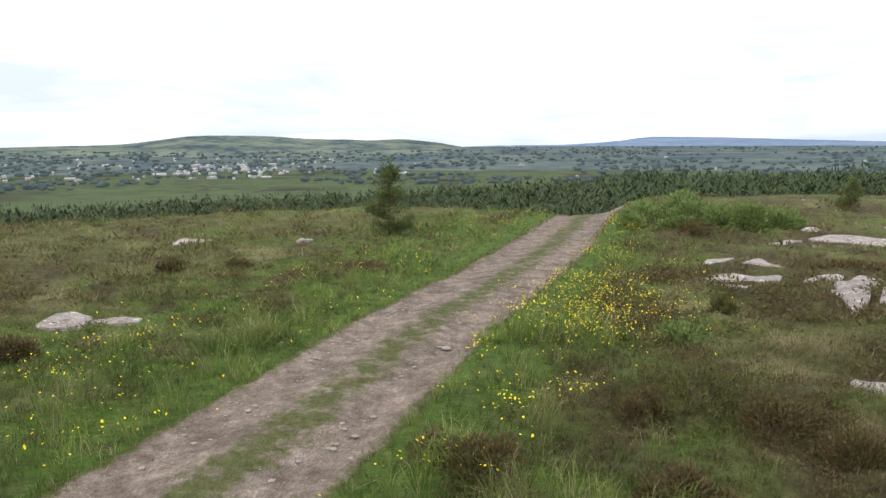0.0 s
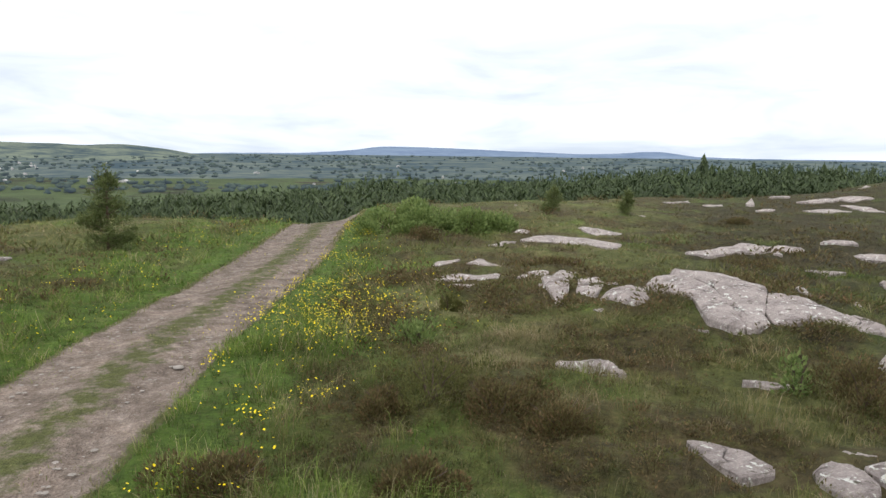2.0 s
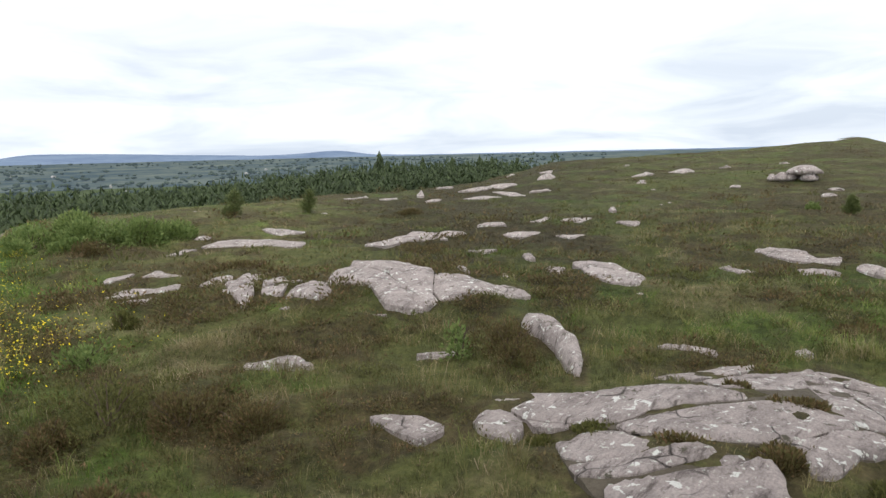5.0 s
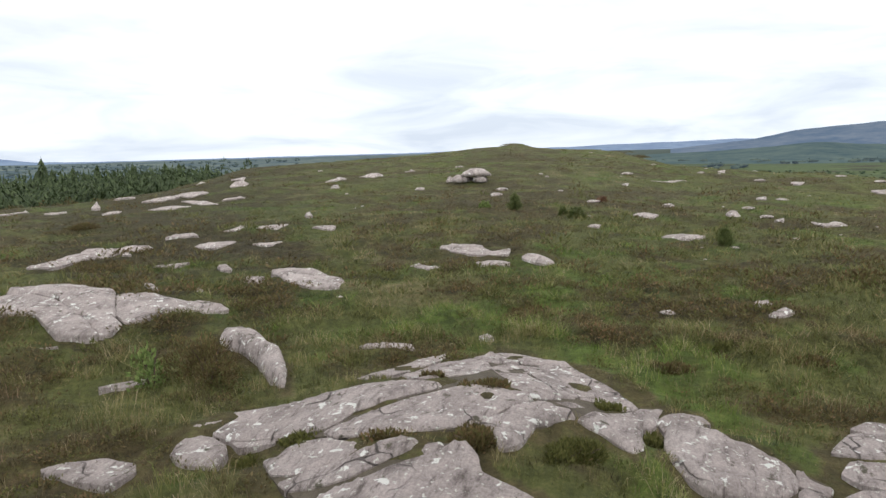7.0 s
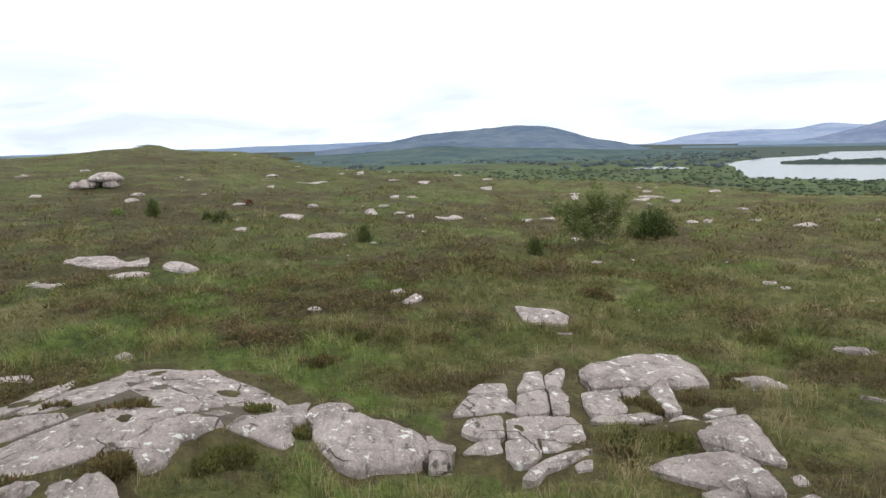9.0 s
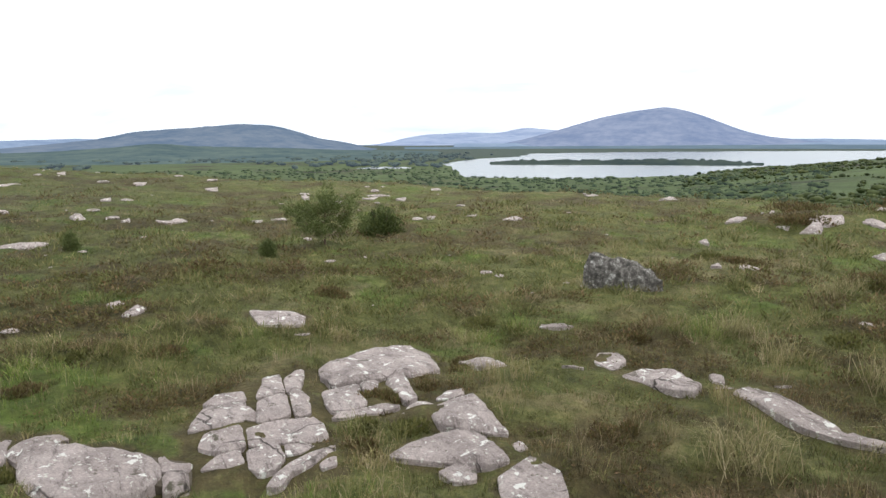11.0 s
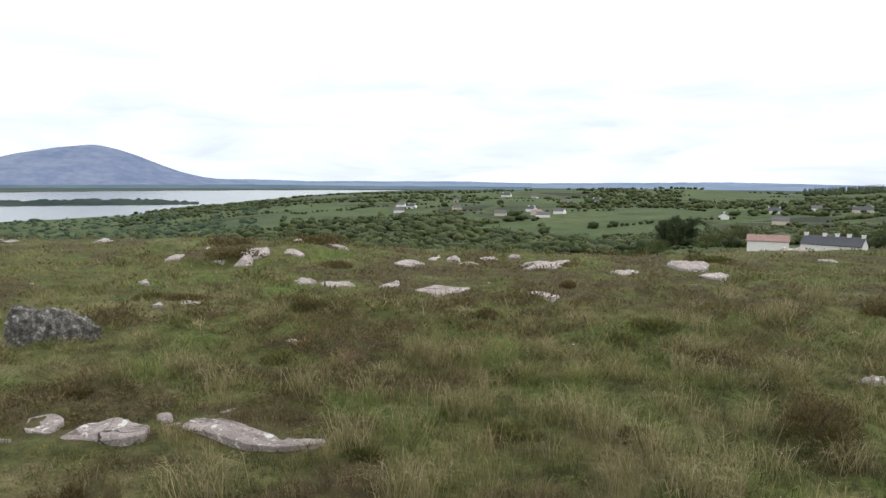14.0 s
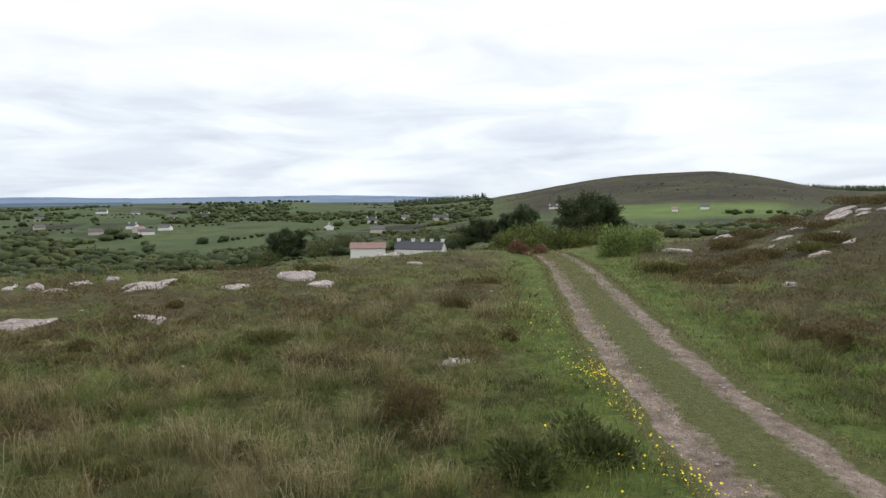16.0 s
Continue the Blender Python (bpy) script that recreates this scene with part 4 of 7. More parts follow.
slab(outcrop, 0.06, [(5.02, 3.87), (5.26, 3.85), (5.53, 3.68), (5.74, 3.42), (5.91, 3.2), (6.02, 2.94), (6.09, 2.54), (6.09, 2.14), (6.02, 2.09), (5.83, 2.26), (5.62, 2.51), (5.45, 2.72), (5.24, 2.75), (5.13, 2.83), (5.09, 3.1), (5.03, 3.35), (4.98, 3.68)])
slab(outcrop, 0.065, [(5.04, 2.76), (5.18, 2.64), (5.41, 2.47), (5.66, 2.25), (5.91, 2.02), (6.09, 1.86), (6.18, 1.67), (6.16, 1.4), (6.1, 1.25), (5.9, 1.29), (5.71, 1.4), (5.47, 1.5), (5.33, 1.58), (5.19, 1.82), (5.06, 2.01), (4.99, 2.28), (4.97, 2.64)])
slab(outcrop, 0.06, [(4.64, 4.01), (4.8, 4.04), (4.94, 3.96), (4.94, 3.84), (4.85, 3.65), (4.75, 3.56), (4.53, 3.5), (4.5, 3.68), (4.55, 3.87)])
slab(outcrop, 0.025, [(5.0, 3.7), (5.04, 3.54), (5.02, 3.26), (4.96, 3.22), (4.91, 3.39), (4.87, 3.51)])
slab(outcrop, 0.04, [(6.49, 3.2), (6.91, 3.16), (7.28, 3.05), (7.7, 2.93), (8.19, 2.77), (7.85, 2.73), (7.19, 2.8), (6.69, 2.86), (6.51, 3.05)])
slab(outcrop, 0.06, [(6.47, 2.64), (6.95, 2.64), (7.5, 2.57), (7.86, 2.34), (7.67, 2.11), (7.37, 1.97), (6.85, 2.04), (6.32, 2.22), (6.29, 2.45)])
slab(outcrop, 0.06, [(7.97, 2.32), (8.2, 2.09), (8.2, 1.82), (8.14, 1.47), (8.07, 1.28), (7.83, 1.47), (7.75, 1.71), (7.7, 1.96), (7.75, 2.11)])
slab(outcrop, 0.055, [(7.36, 1.95), (7.62, 1.81), (7.65, 1.51), (7.16, 1.57), (6.65, 1.59), (6.94, 1.73)])
slab(outcrop, 0.065, [(7.36, 1.54), (7.88, 1.42), (7.98, 1.24), (7.57, 0.95), (7.35, 0.72), (7.15, 0.57), (6.98, 0.71), (6.66, 0.93), (6.7, 1.07), (6.83, 1.25)])
slab(outcrop, 0.055, [(6.51, 1.55), (7.09, 1.52), (6.78, 1.27), (6.65, 1.08), (6.58, 0.94), (6.41, 1.1), (6.38, 1.3), (6.36, 1.49)])
slab(outcrop, 0.05, [(6.27, 1.47), (6.36, 1.33), (6.39, 1.17), (6.41, 1.03), (6.23, 1.14), (6.16, 1.29)])
slab(outcrop, 0.045, [(6.64, 0.9), (7.1, 0.56), (6.93, 0.44), (6.73, 0.37), (6.58, 0.47), (6.7, 0.6), (6.7, 0.78)])
slab(outcrop, 0.065, [(5.35, 1.51), (5.54, 1.4), (5.82, 1.27), (6.08, 1.09), (5.99, 1.0), (5.98, 0.87), (5.89, 0.84), (5.73, 0.97), (5.57, 1.12), (5.45, 1.12), (5.18, 1.17), (5.09, 1.26), (5.19, 1.35), (5.31, 1.43)])
slab(outcrop, 0.03, [(6.23, 1.05), (6.41, 0.94), (6.37, 0.81), (6.21, 0.91)])
slab(outcrop, 0.065, [(5.88, 0.79), (6.17, 0.71), (6.34, 0.49), (6.61, 0.32), (6.72, 0.15), (6.52, 0.18), (6.21, 0.19), (6.14, 0.3), (5.91, 0.3), (5.7, 0.25), (5.57, 0.32), (5.65, 0.41), (5.75, 0.53), (5.82, 0.67)])
slab(outcrop, 0.055, [(6.37, 0.16), (6.56, 0.09), (6.68, -0.05), (6.63, -0.21), (6.52, -0.27), (6.47, -0.06), (6.34, 0.01), (6.13, 0.08)])
slab(outcrop, 0.08, [(6.33, 0.06), (6.4, -0.09), (6.29, -0.34), (6.12, -0.59), (5.88, -0.82), (5.72, -0.86), (5.56, -0.84), (5.41, -0.73), (5.28, -0.52), (5.22, -0.29), (5.3, -0.12), (5.51, 0.01), (5.79, 0.07)])
slab(outcrop, 0.06, [(5.87, -0.9), (5.72, -0.99), (5.67, -1.11), (5.58, -1.07), (5.54, -0.97), (5.62, -0.88)])
slab(outcrop, 0.06, [(5.54, -0.88), (5.53, -1.05), (5.28, -1.0), (5.32, -0.84)])
slab(outcrop, 0.06, [(4.59, 3.06), (4.64, 2.99), (4.81, 2.98), (4.91, 2.87), (4.89, 2.65), (4.82, 2.38), (4.72, 2.33), (4.62, 2.45), (4.51, 2.6), (4.45, 2.71), (4.43, 2.88)])
slab(outcrop, 0.06, [(4.31, 2.75), (4.42, 2.64), (4.54, 2.46), (4.69, 2.29), (4.84, 2.17), (4.93, 2.04), (4.92, 1.91), (4.81, 1.92), (4.63, 2.07), (4.41, 2.25), (4.28, 2.46), (4.25, 2.64)])
slab(outcrop, 0.04, [(4.79, 1.9), (4.93, 1.82), (4.99, 1.73), (4.94, 1.69), (4.81, 1.78)])
slab(outcrop, 0.07, [(4.16, 2.35), (4.26, 2.27), (4.41, 2.07), (4.62, 1.88), (4.79, 1.73), (4.98, 1.61), (5.0, 1.52), (4.91, 1.43), (4.69, 1.34), (4.62, 1.16), (4.54, 0.95), (4.47, 0.82), (4.07, 1.13), (3.83, 1.72), (3.98, 2.25)])
slab(outcrop, 0.05, [(4.17, 4.92), (4.32, 4.85), (4.47, 4.6), (4.47, 4.27), (4.38, 4.18), (4.15, 4.22), (4.15, 4.53)])
outcrop = rock_outcrop(LABELS['B'])
slab(outcrop, 0.045, [(7.01, -1.5), (7.19, -1.67), (7.16, -1.91), (6.92, -1.89), (6.92, -1.67)])
slab(outcrop, 0.05, [(6.26, -1.22), (6.86, -1.47), (6.86, -1.86), (6.25, -1.69), (6.21, -1.45), (6.23, -1.27)])
slab(outcrop, 0.035, [(6.68, -1.84), (6.41, -1.85), (6.2, -1.78), (6.26, -1.72)])
slab(outcrop, 0.05, [(6.87, -2.0), (7.45, -2.25), (7.48, -2.42), (6.86, -2.27)])
slab(outcrop, 0.05, [(7.31, -2.44), (7.56, -2.65), (7.54, -2.72), (7.14, -2.57), (6.87, -2.43), (6.86, -2.32)])
slab(outcrop, 0.055, [(6.14, -1.8), (6.71, -1.97), (6.77, -2.25), (6.21, -2.11), (6.16, -1.99)])
slab(outcrop, 0.05, [(6.8, -2.33), (6.81, -2.43), (6.52, -2.42), (6.12, -2.28), (6.14, -2.16), (6.35, -2.21)])
slab(outcrop, 0.055, [(5.88, -1.22), (6.09, -1.32), (6.13, -1.62), (5.7, -1.54), (5.76, -1.33)])
slab(outcrop, 0.06, [(5.68, -1.6), (6.0, -1.67), (6.06, -1.85), (5.97, -2.26), (5.78, -2.27), (5.49, -2.2), (5.5, -2.04), (5.64, -1.83)])
slab(outcrop, 0.04, [(5.56, -1.16), (5.68, -1.33), (5.7, -1.49), (5.5, -1.48), (5.49, -1.34)])
slab(outcrop, 0.055, [(5.38, -1.51), (5.62, -1.56), (5.61, -1.8), (5.36, -1.77), (5.24, -1.66), (5.28, -1.55)])
slab(outcrop, 0.04, [(5.57, -1.86), (5.51, -1.99), (5.4, -2.06), (5.36, -1.92), (5.4, -1.81)])
slab(outcrop, 0.05, [(5.0, -1.53), (5.12, -1.63), (5.24, -1.8), (5.29, -1.97), (5.3, -2.19), (5.19, -2.15), (5.1, -1.9), (5.1, -1.74), (4.95, -1.6)])
slab(outcrop, 0.04, [(5.05, -1.97), (5.16, -2.15), (4.94, -2.06), (4.96, -1.96)])
slab(outcrop, 0.08, [(7.44, -2.91), (7.62, -3.19), (7.7, -3.58), (7.69, -4.01), (7.62, -4.19), (7.26, -4.21), (6.57, -3.98), (6.57, -3.76), (6.56, -3.51), (6.73, -3.08), (6.77, -2.82), (7.13, -2.8)])
slab(outcrop, 0.05, [(6.33, -2.53), (6.64, -2.63), (6.67, -3.0), (6.03, -2.82), (5.97, -2.64), (6.07, -2.49)])
slab(outcrop, 0.035, [(6.67, -3.06), (6.61, -3.22), (6.44, -3.14), (6.17, -2.96), (6.32, -2.95)])
slab(outcrop, 0.035, [(5.91, -2.43), (5.98, -2.54), (5.92, -2.96), (5.78, -3.06), (5.76, -2.83)])
slab(outcrop, 0.045, [(6.51, -3.29), (6.5, -3.51), (6.16, -3.39), (5.88, -3.3), (5.84, -3.17), (6.26, -3.26)])
slab(outcrop, 0.045, [(5.52, -2.95), (5.7, -3.13), (5.75, -3.29), (5.6, -3.35), (5.48, -3.23)])
slab(outcrop, 0.04, [(5.71, -3.44), (5.87, -3.67), (5.84, -3.82), (5.72, -3.75), (5.65, -3.54)])
slab(outcrop, 0.07, [(5.37, -3.19), (5.51, -3.3), (5.57, -3.6), (5.59, -3.77), (5.39, -3.71), (5.08, -3.64), (4.72, -3.56), (4.79, -3.47), (4.97, -3.34), (5.19, -3.17)])
slab(outcrop, 0.07, [(4.83, -2.49), (4.99, -2.76), (5.01, -3.06), (4.9, -3.3), (4.74, -3.33), (4.53, -3.29), (4.28, -3.25), (4.32, -3.1), (4.51, -2.91), (4.71, -2.66)])
slab(outcrop, 0.04, [(4.52, -3.45), (4.55, -3.57), (4.4, -3.54), (4.39, -3.45)])
slab(outcrop, 0.065, [(4.09, -3.04), (4.14, -3.19), (4.24, -3.44), (3.9, -3.45), (3.64, -3.29), (3.42, -3.13), (3.7, -2.81)])
slab(outcrop, 0.05, [(4.43, -2.7), (4.48, -2.9), (4.41, -3.01), (4.19, -2.88), (4.23, -2.73)])
single_rock(0.084, [(6.73, -4.36), (6.7, -4.62), (6.52, -4.63), (6.28, -4.7), (6.37, -4.41), (6.61, -4.37)])
single_rock(0.096, [(10.34, -2.91), (9.88, -3.42), (9.54, -3.48), (9.16, -3.31), (9.43, -2.82)])
single_rock(0.1, [(8.89, -3.09), (8.83, -3.22), (8.78, -3.28), (8.76, -3.21)])
outcrop = rock_outcrop(LABELS['C'])
slab(outcrop, 0.05, [(5.78, -5.61), (5.98, -5.84), (5.83, -5.99), (5.62, -5.9), (5.48, -5.58)])
slab(outcrop, 0.065, [(5.27, -5.51), (5.28, -5.85), (5.11, -6.04), (4.66, -6.0), (4.58, -5.8), (4.85, -5.65)])
slab(outcrop, 0.072, [(4.24, -6.0), (4.27, -6.2), (4.1, -6.27), (3.76, -6.3), (3.33, -6.25), (2.98, -6.31), (2.83, -6.31), (3.12, -6.1), (3.48, -5.96), (3.84, -5.99)])
slab(outcrop, 0.05, [(4.53, -6.09), (4.46, -6.18), (4.38, -6.19), (4.39, -6.14)])
single_rock(0.14, [(4.81, -6.35), (4.67, -6.22), (4.54, -6.24), (4.69, -6.41)])
single_rock(0.1, [(4.24, -6.63), (4.21, -6.73), (4.17, -6.86), (4.2, -6.79)])
single_rock(0.1, [(5.98, -5.26), (5.86, -5.36), (5.74, -5.39), (5.87, -5.33)])
single_rock(0.1, [(7.57, -6.23), (7.39, -6.39), (7.16, -6.5), (7.28, -6.39)])
single_rock(0.85, [(9.24, -8.55), (9.25, -8.75), (8.94, -8.94), (8.75, -9.2), (8.28, -9.35), (8.16, -9.38), (8.18, -9.32), (8.57, -8.86), (9.08, -8.58)])
single_rock(0.11, [(2.17, -15.29), (1.85, -15.7), (1.43, -15.38), (1.69, -14.92)])
single_rock(0.1, [(4.89, -15.76), (4.54, -16.6), (3.71, -16.51), (3.87, -15.56), (4.15, -15.19)])
single_rock(0.1, [(5.86, -15.91), (5.59, -16.65), (5.39, -16.08)])
single_rock(0.1, [(7.19, -15.52), (6.79, -16.26), (6.33, -15.62), (6.76, -15.15)])
single_rock(0.1, [(7.83, -15.39), (7.64, -15.93), (7.34, -15.57), (7.55, -15.22)])
outcrop = rock_outcrop(LABELS['E'])
slab(outcrop, 0.108, [(3.15, -20.77), (2.72, -21.98), (1.79, -22.62), (1.82, -21.94), (2.55, -21.33)])
slab(outcrop, 0.06, [(2.97, -20.14), (2.56, -21.42), (2.01, -21.48), (2.09, -20.36)])
single_rock(0.18, [(5.76, -21.94), (5.79, -22.41), (5.46, -22.57), (5.32, -22.12)])
single_rock(0.1, [(5.2, -21.14), (4.96, -21.99), (4.59, -21.54)])
single_rock(0.1, [(6.9, -20.05), (6.61, -20.93), (6.11, -20.7), (6.27, -19.88)])
single_rock(0.2, [(4.18, -24.77), (4.15, -25.16), (3.88, -25.14), (3.78, -24.77)])
outcrop = rock_outcrop(LABELS['E2'])
slab(outcrop, 0.144, [(-1.15, -22.69), (-1.34, -22.93), (-2.34, -22.7), (-2.17, -21.87), (-1.54, -21.67)])
slab(outcrop, 0.114, [(-1.87, -20.39), (-2.16, -20.85), (-2.64, -20.71), (-2.48, -20.0), (-2.08, -20.05)])
single_rock(0.1, [(0.53, -20.79), (0.29, -21.28), (-0.31, -21.5), (0.11, -20.59)])
single_rock(0.1, [(5.06, -23.69), (4.68, -24.19), (4.42, -23.9), (4.72, -23.43)])
single_rock(0.2, [(11.11, -18.25), (11.21, -19.08), (10.84, -19.55), (10.47, -18.94), (10.58, -18.25)])
single_rock(0.15, [(10.23, -19.56), (10.14, -19.77), (9.57, -19.43), (9.63, -19.24)])
single_rock(0.12, [(9.87, -21.86), (9.61, -22.51), (9.18, -21.94), (9.5, -21.64)])
single_rock(0.14, [(-2.9, -9.94), (-3.08, -10.01), (-3.48, -10.01), (-3.37, -9.91), (-3.08, -9.88)])
single_rock(0.1, [(-5.98, -25.43), (-6.45, -25.7), (-6.48, -24.99)])
single_rock(0.14, [(10.94, -21.33), (10.85, -21.68), (10.63, -21.41), (10.8, -21.23)])
outcrop = rock_outcrop(LABELS['F'])
slab(outcrop, 0.1, [(7.28, 9.69), (8.02, 10.32), (8.35, 10.42), (8.1, 9.0), (7.75, 8.2), (7.36, 7.52), (7.12, 7.97), (7.26, 8.26), (7.51, 8.75)])
slab(outcrop, 0.115, [(8.39, 10.43), (9.42, 10.72), (9.52, 9.86), (9.2, 9.2), (8.6, 9.35), (8.2, 9.1)])
slab(outcrop, 0.1, [(8.17, 9.02), (8.6, 9.27), (9.17, 9.12), (8.94, 8.71), (8.01, 7.85), (7.86, 7.58), (7.42, 7.53), (7.81, 8.18)])
slab(outcrop, 0.1, [(8.86, 8.55), (9.2, 8.18), (9.18, 7.5), (8.84, 7.0), (8.72, 7.28), (8.61, 7.53), (8.2, 7.39), (7.94, 7.54), (8.08, 7.83)])
slab(outcrop, 0.07, [(9.2, 7.49), (9.45, 7.22), (9.36, 6.84), (8.81, 6.91)])
slab(outcrop, 0.09, [(6.5, 9.76), (6.88, 10.05), (7.27, 10.08), (7.23, 9.65), (6.87, 9.04), (6.63, 9.05), (6.63, 9.7)])
slab(outcrop, 0.1, [(6.68, 12.03), (6.96, 11.56), (6.41, 10.65), (5.91, 10.07), (6.23, 11.02)])
slab(outcrop, 0.07, [(6.43, 10.36), (7.41, 11.82), (7.72, 11.67), (7.0, 10.45), (6.59, 10.06)])
slab(outcrop, 0.045, [(4.76, 13.02), (5.52, 13.72), (6.52, 13.62), (6.13, 12.95), (5.4, 12.85)])
slab(outcrop, 0.05, [(6.54, 12.86), (7.12, 13.44), (7.54, 13.31), (7.04, 12.56)])
slab(outcrop, 0.05, [(7.2, 12.64), (7.91, 13.32), (8.05, 12.96), (7.43, 12.07)])
slab(outcrop, 0.045, [(5.6, 15.27), (6.19, 15.37), (6.41, 15.55), (5.86, 15.61)])
slab(outcrop, 0.05, [(6.36, 14.99), (6.87, 15.44), (6.91, 14.29)])
slab(outcrop, 0.035, [(4.79, 12.49), (5.5, 12.4), (5.14, 12.25)])
single_rock(0.12, [(6.56, 7.97), (6.79, 7.91), (6.96, 7.76), (6.76, 7.87)])
single_rock(0.36, [(7.9, 5.93), (8.11, 6.03), (8.31, 5.87), (8.15, 5.47), (7.74, 5.05), (7.48, 4.69), (6.91, 4.28), (6.41, 4.0), (6.39, 4.07), (6.74, 4.45), (7.35, 4.98), (7.61, 5.43), (7.66, 5.66)])
single_rock(0.14, [(5.98, 6.14), (6.12, 6.02), (6.28, 5.79), (6.19, 5.67), (6.04, 5.81)])
single_rock(0.112, [(4.29, 7.42), (4.48, 7.28), (4.71, 7.22), (4.83, 7.05), (4.83, 6.74), (4.64, 7.12), (4.35, 7.2)])
single_rock(0.176, [(7.92, 3.86), (8.13, 3.49), (8.27, 3.36), (8.22, 3.22), (8.1, 3.21), (8.03, 3.37)])
single_rock(0.182, [(12.79, 8.25), (12.99, 7.9), (13.03, 7.36), (12.36, 6.39), (12.01, 6.15), (11.41, 5.96), (11.28, 6.37), (11.63, 7.08)])
outcrop = rock_outcrop(LABELS['m1'])
slab(outcrop, 0.078, [(13.9, 5.5), (13.94, 5.32), (13.65, 5.02), (13.49, 4.6), (13.32, 4.9)])
slab(outcrop, 0.06, [(16.11, 5.59), (16.86, 5.56), (16.88, 4.92), (15.89, 4.23), (16.26, 3.87), (15.56, 3.77), (15.32, 4.33), (15.56, 5.05)])
slab(outcrop, 0.06, [(14.14, 4.1), (14.72, 3.79), (14.79, 3.52), (14.22, 3.54), (13.84, 3.9)])
single_rock(0.1, [(15.12, 3.32), (15.48, 3.26), (15.38, 2.83), (15.03, 2.62), (14.79, 2.68), (14.94, 3.08)])
single_rock(0.27, [(12.58, 14.95), (13.46, 15.18), (14.88, 15.55), (16.15, 15.16), (16.61, 14.66), (15.92, 14.5), (14.26, 14.7), (13.07, 14.53)])
single_rock(0.18, [(17.61, 15.11), (18.4, 15.35), (18.76, 14.91), (18.31, 14.44), (17.75, 14.48)])
single_rock(0.1, [(16.43, 13.07), (17.16, 12.67), (16.9, 12.02), (16.29, 11.84), (16.11, 12.51)])
single_rock(0.1, [(16.35, 11.08), (17.11, 10.61), (16.13, 10.56)])
single_rock(0.1, [(19.63, 14.5), (20.74, 14.31), (19.92, 13.98)])
single_rock(0.1, [(19.92, 13.38), (20.94, 12.76), (19.77, 12.49)])
single_rock(0.1, [(19.7, 11.14), (20.14, 10.54), (19.4, 10.26)])
single_rock(0.11, [(9.76, 18.93), (10.86, 19.32), (11.69, 18.62), (12.07, 17.0), (11.44, 16.39), (10.8, 16.3), (10.95, 17.75), (10.1, 17.96)])
single_rock(0.1, [(12.72, 20.41), (13.78, 19.22), (12.41, 18.72)])
single_rock(0.1, [(8.27, 17.97), (9.32, 18.28), (8.5, 17.72)])
single_rock(0.1, [(24.36, 1.57), (25.08, 1.24), (24.84, 0.77), (24.13, 0.92)])
single_rock(0.36, [(40.29, 21.76), (41.86, 21.75), (41.78, 20.89), (40.5, 20.86)])
single_rock(0.3, [(43.37, 20.83), (45.22, 20.62), (45.25, 19.77), (43.48, 19.84)])
single_rock(0.25, [(49.38, 19.95), (50.35, 19.41), (49.47, 19.08)])
single_rock(0.42, [(39.18, 28.25), (40.39, 28.42), (40.56, 27.66), (39.46, 27.16)])
single_rock(0.35, [(50.06, 39.55), (51.26, 39.86), (50.62, 38.83)])
single_rock(0.24, [(33.87, 32.8), (35.65, 33.36), (34.98, 32.11)])
single_rock(0.22, [(32.17, 29.14), (34.79, 29.78), (34.9, 28.63), (32.8, 28.1)])
single_rock(0.22, [(35.48, 29.52), (37.0, 29.03), (36.2, 27.59), (34.81, 27.95)])
single_rock(0.1, [(28.39, 25.38), (30.48, 25.76), (30.38, 24.24), (28.48, 24.09)])
single_rock(0.1, [(26.0, 29.58), (27.64, 29.91), (26.66, 28.69)])
single_rock(0.13, [(26.35, 26.25), (27.58, 26.22), (26.66, 25.53)])
single_rock(0.13, [(31.54, 23.32), (33.42, 23.39), (32.3, 22.26)])
single_rock(0.1, [(19.78, 0.53), (20.51, -0.05), (19.88, -0.62), (19.16, -0.05)])
single_rock(0.1, [(12.14, -1.13), (12.27, -1.35), (12.1, -1.38), (11.95, -1.2)])
single_rock(0.1, [(11.21, -1.24), (11.57, -1.51), (11.45, -1.62), (11.17, -1.43)])
outcrop = rock_outcrop(LABELS['y1'])
slab(outcrop, 0.06, [(-5.96, 10.14), (-5.98, 10.72), (-5.82, 10.9), (-5.47, 10.73), (-5.3, 10.2), (-5.74, 10.1)])
slab(outcrop, 0.054, [(-5.31, 10.39), (-5.08, 10.64), (-4.62, 10.53), (-4.55, 10.28), (-4.87, 10.16)])
single_rock(0.1, [(-7.18, 18.31), (-7.09, 19.06), (-6.18, 18.6), (-6.21, 18.04), (-6.77, 18.0)])
single_rock(0.12, [(-3.89, 18.43), (-3.81, 18.77), (-3.47, 18.58), (-3.57, 18.31)])
single_rock(0.37, [(-23.34, -30.81), (-24.07, -31.11), (-24.7, -30.9), (-23.93, -30.25), (-23.22, -30.42)])
single_rock(0.19, [(-17.26, -26.09), (-18.36, -26.91), (-18.73, -26.4), (-18.17, -25.2), (-17.98, -26.13)])
single_rock(0.25, [(-19.84, -26.54), (-20.11, -26.71), (-20.2, -26.56), (-20.03, -26.32)])
single_rock(0.1, [(-20.74, -21.31), (-21.56, -21.22), (-21.14, -20.55), (-20.49, -20.66)])
single_rock(0.12, [(-21.38, -24.36), (-22.37, -24.67), (-22.1, -23.89), (-21.53, -23.89)])
single_rock(0.16, [(-19.14, -21.08), (-20.06, -21.26), (-19.57, -20.87)])
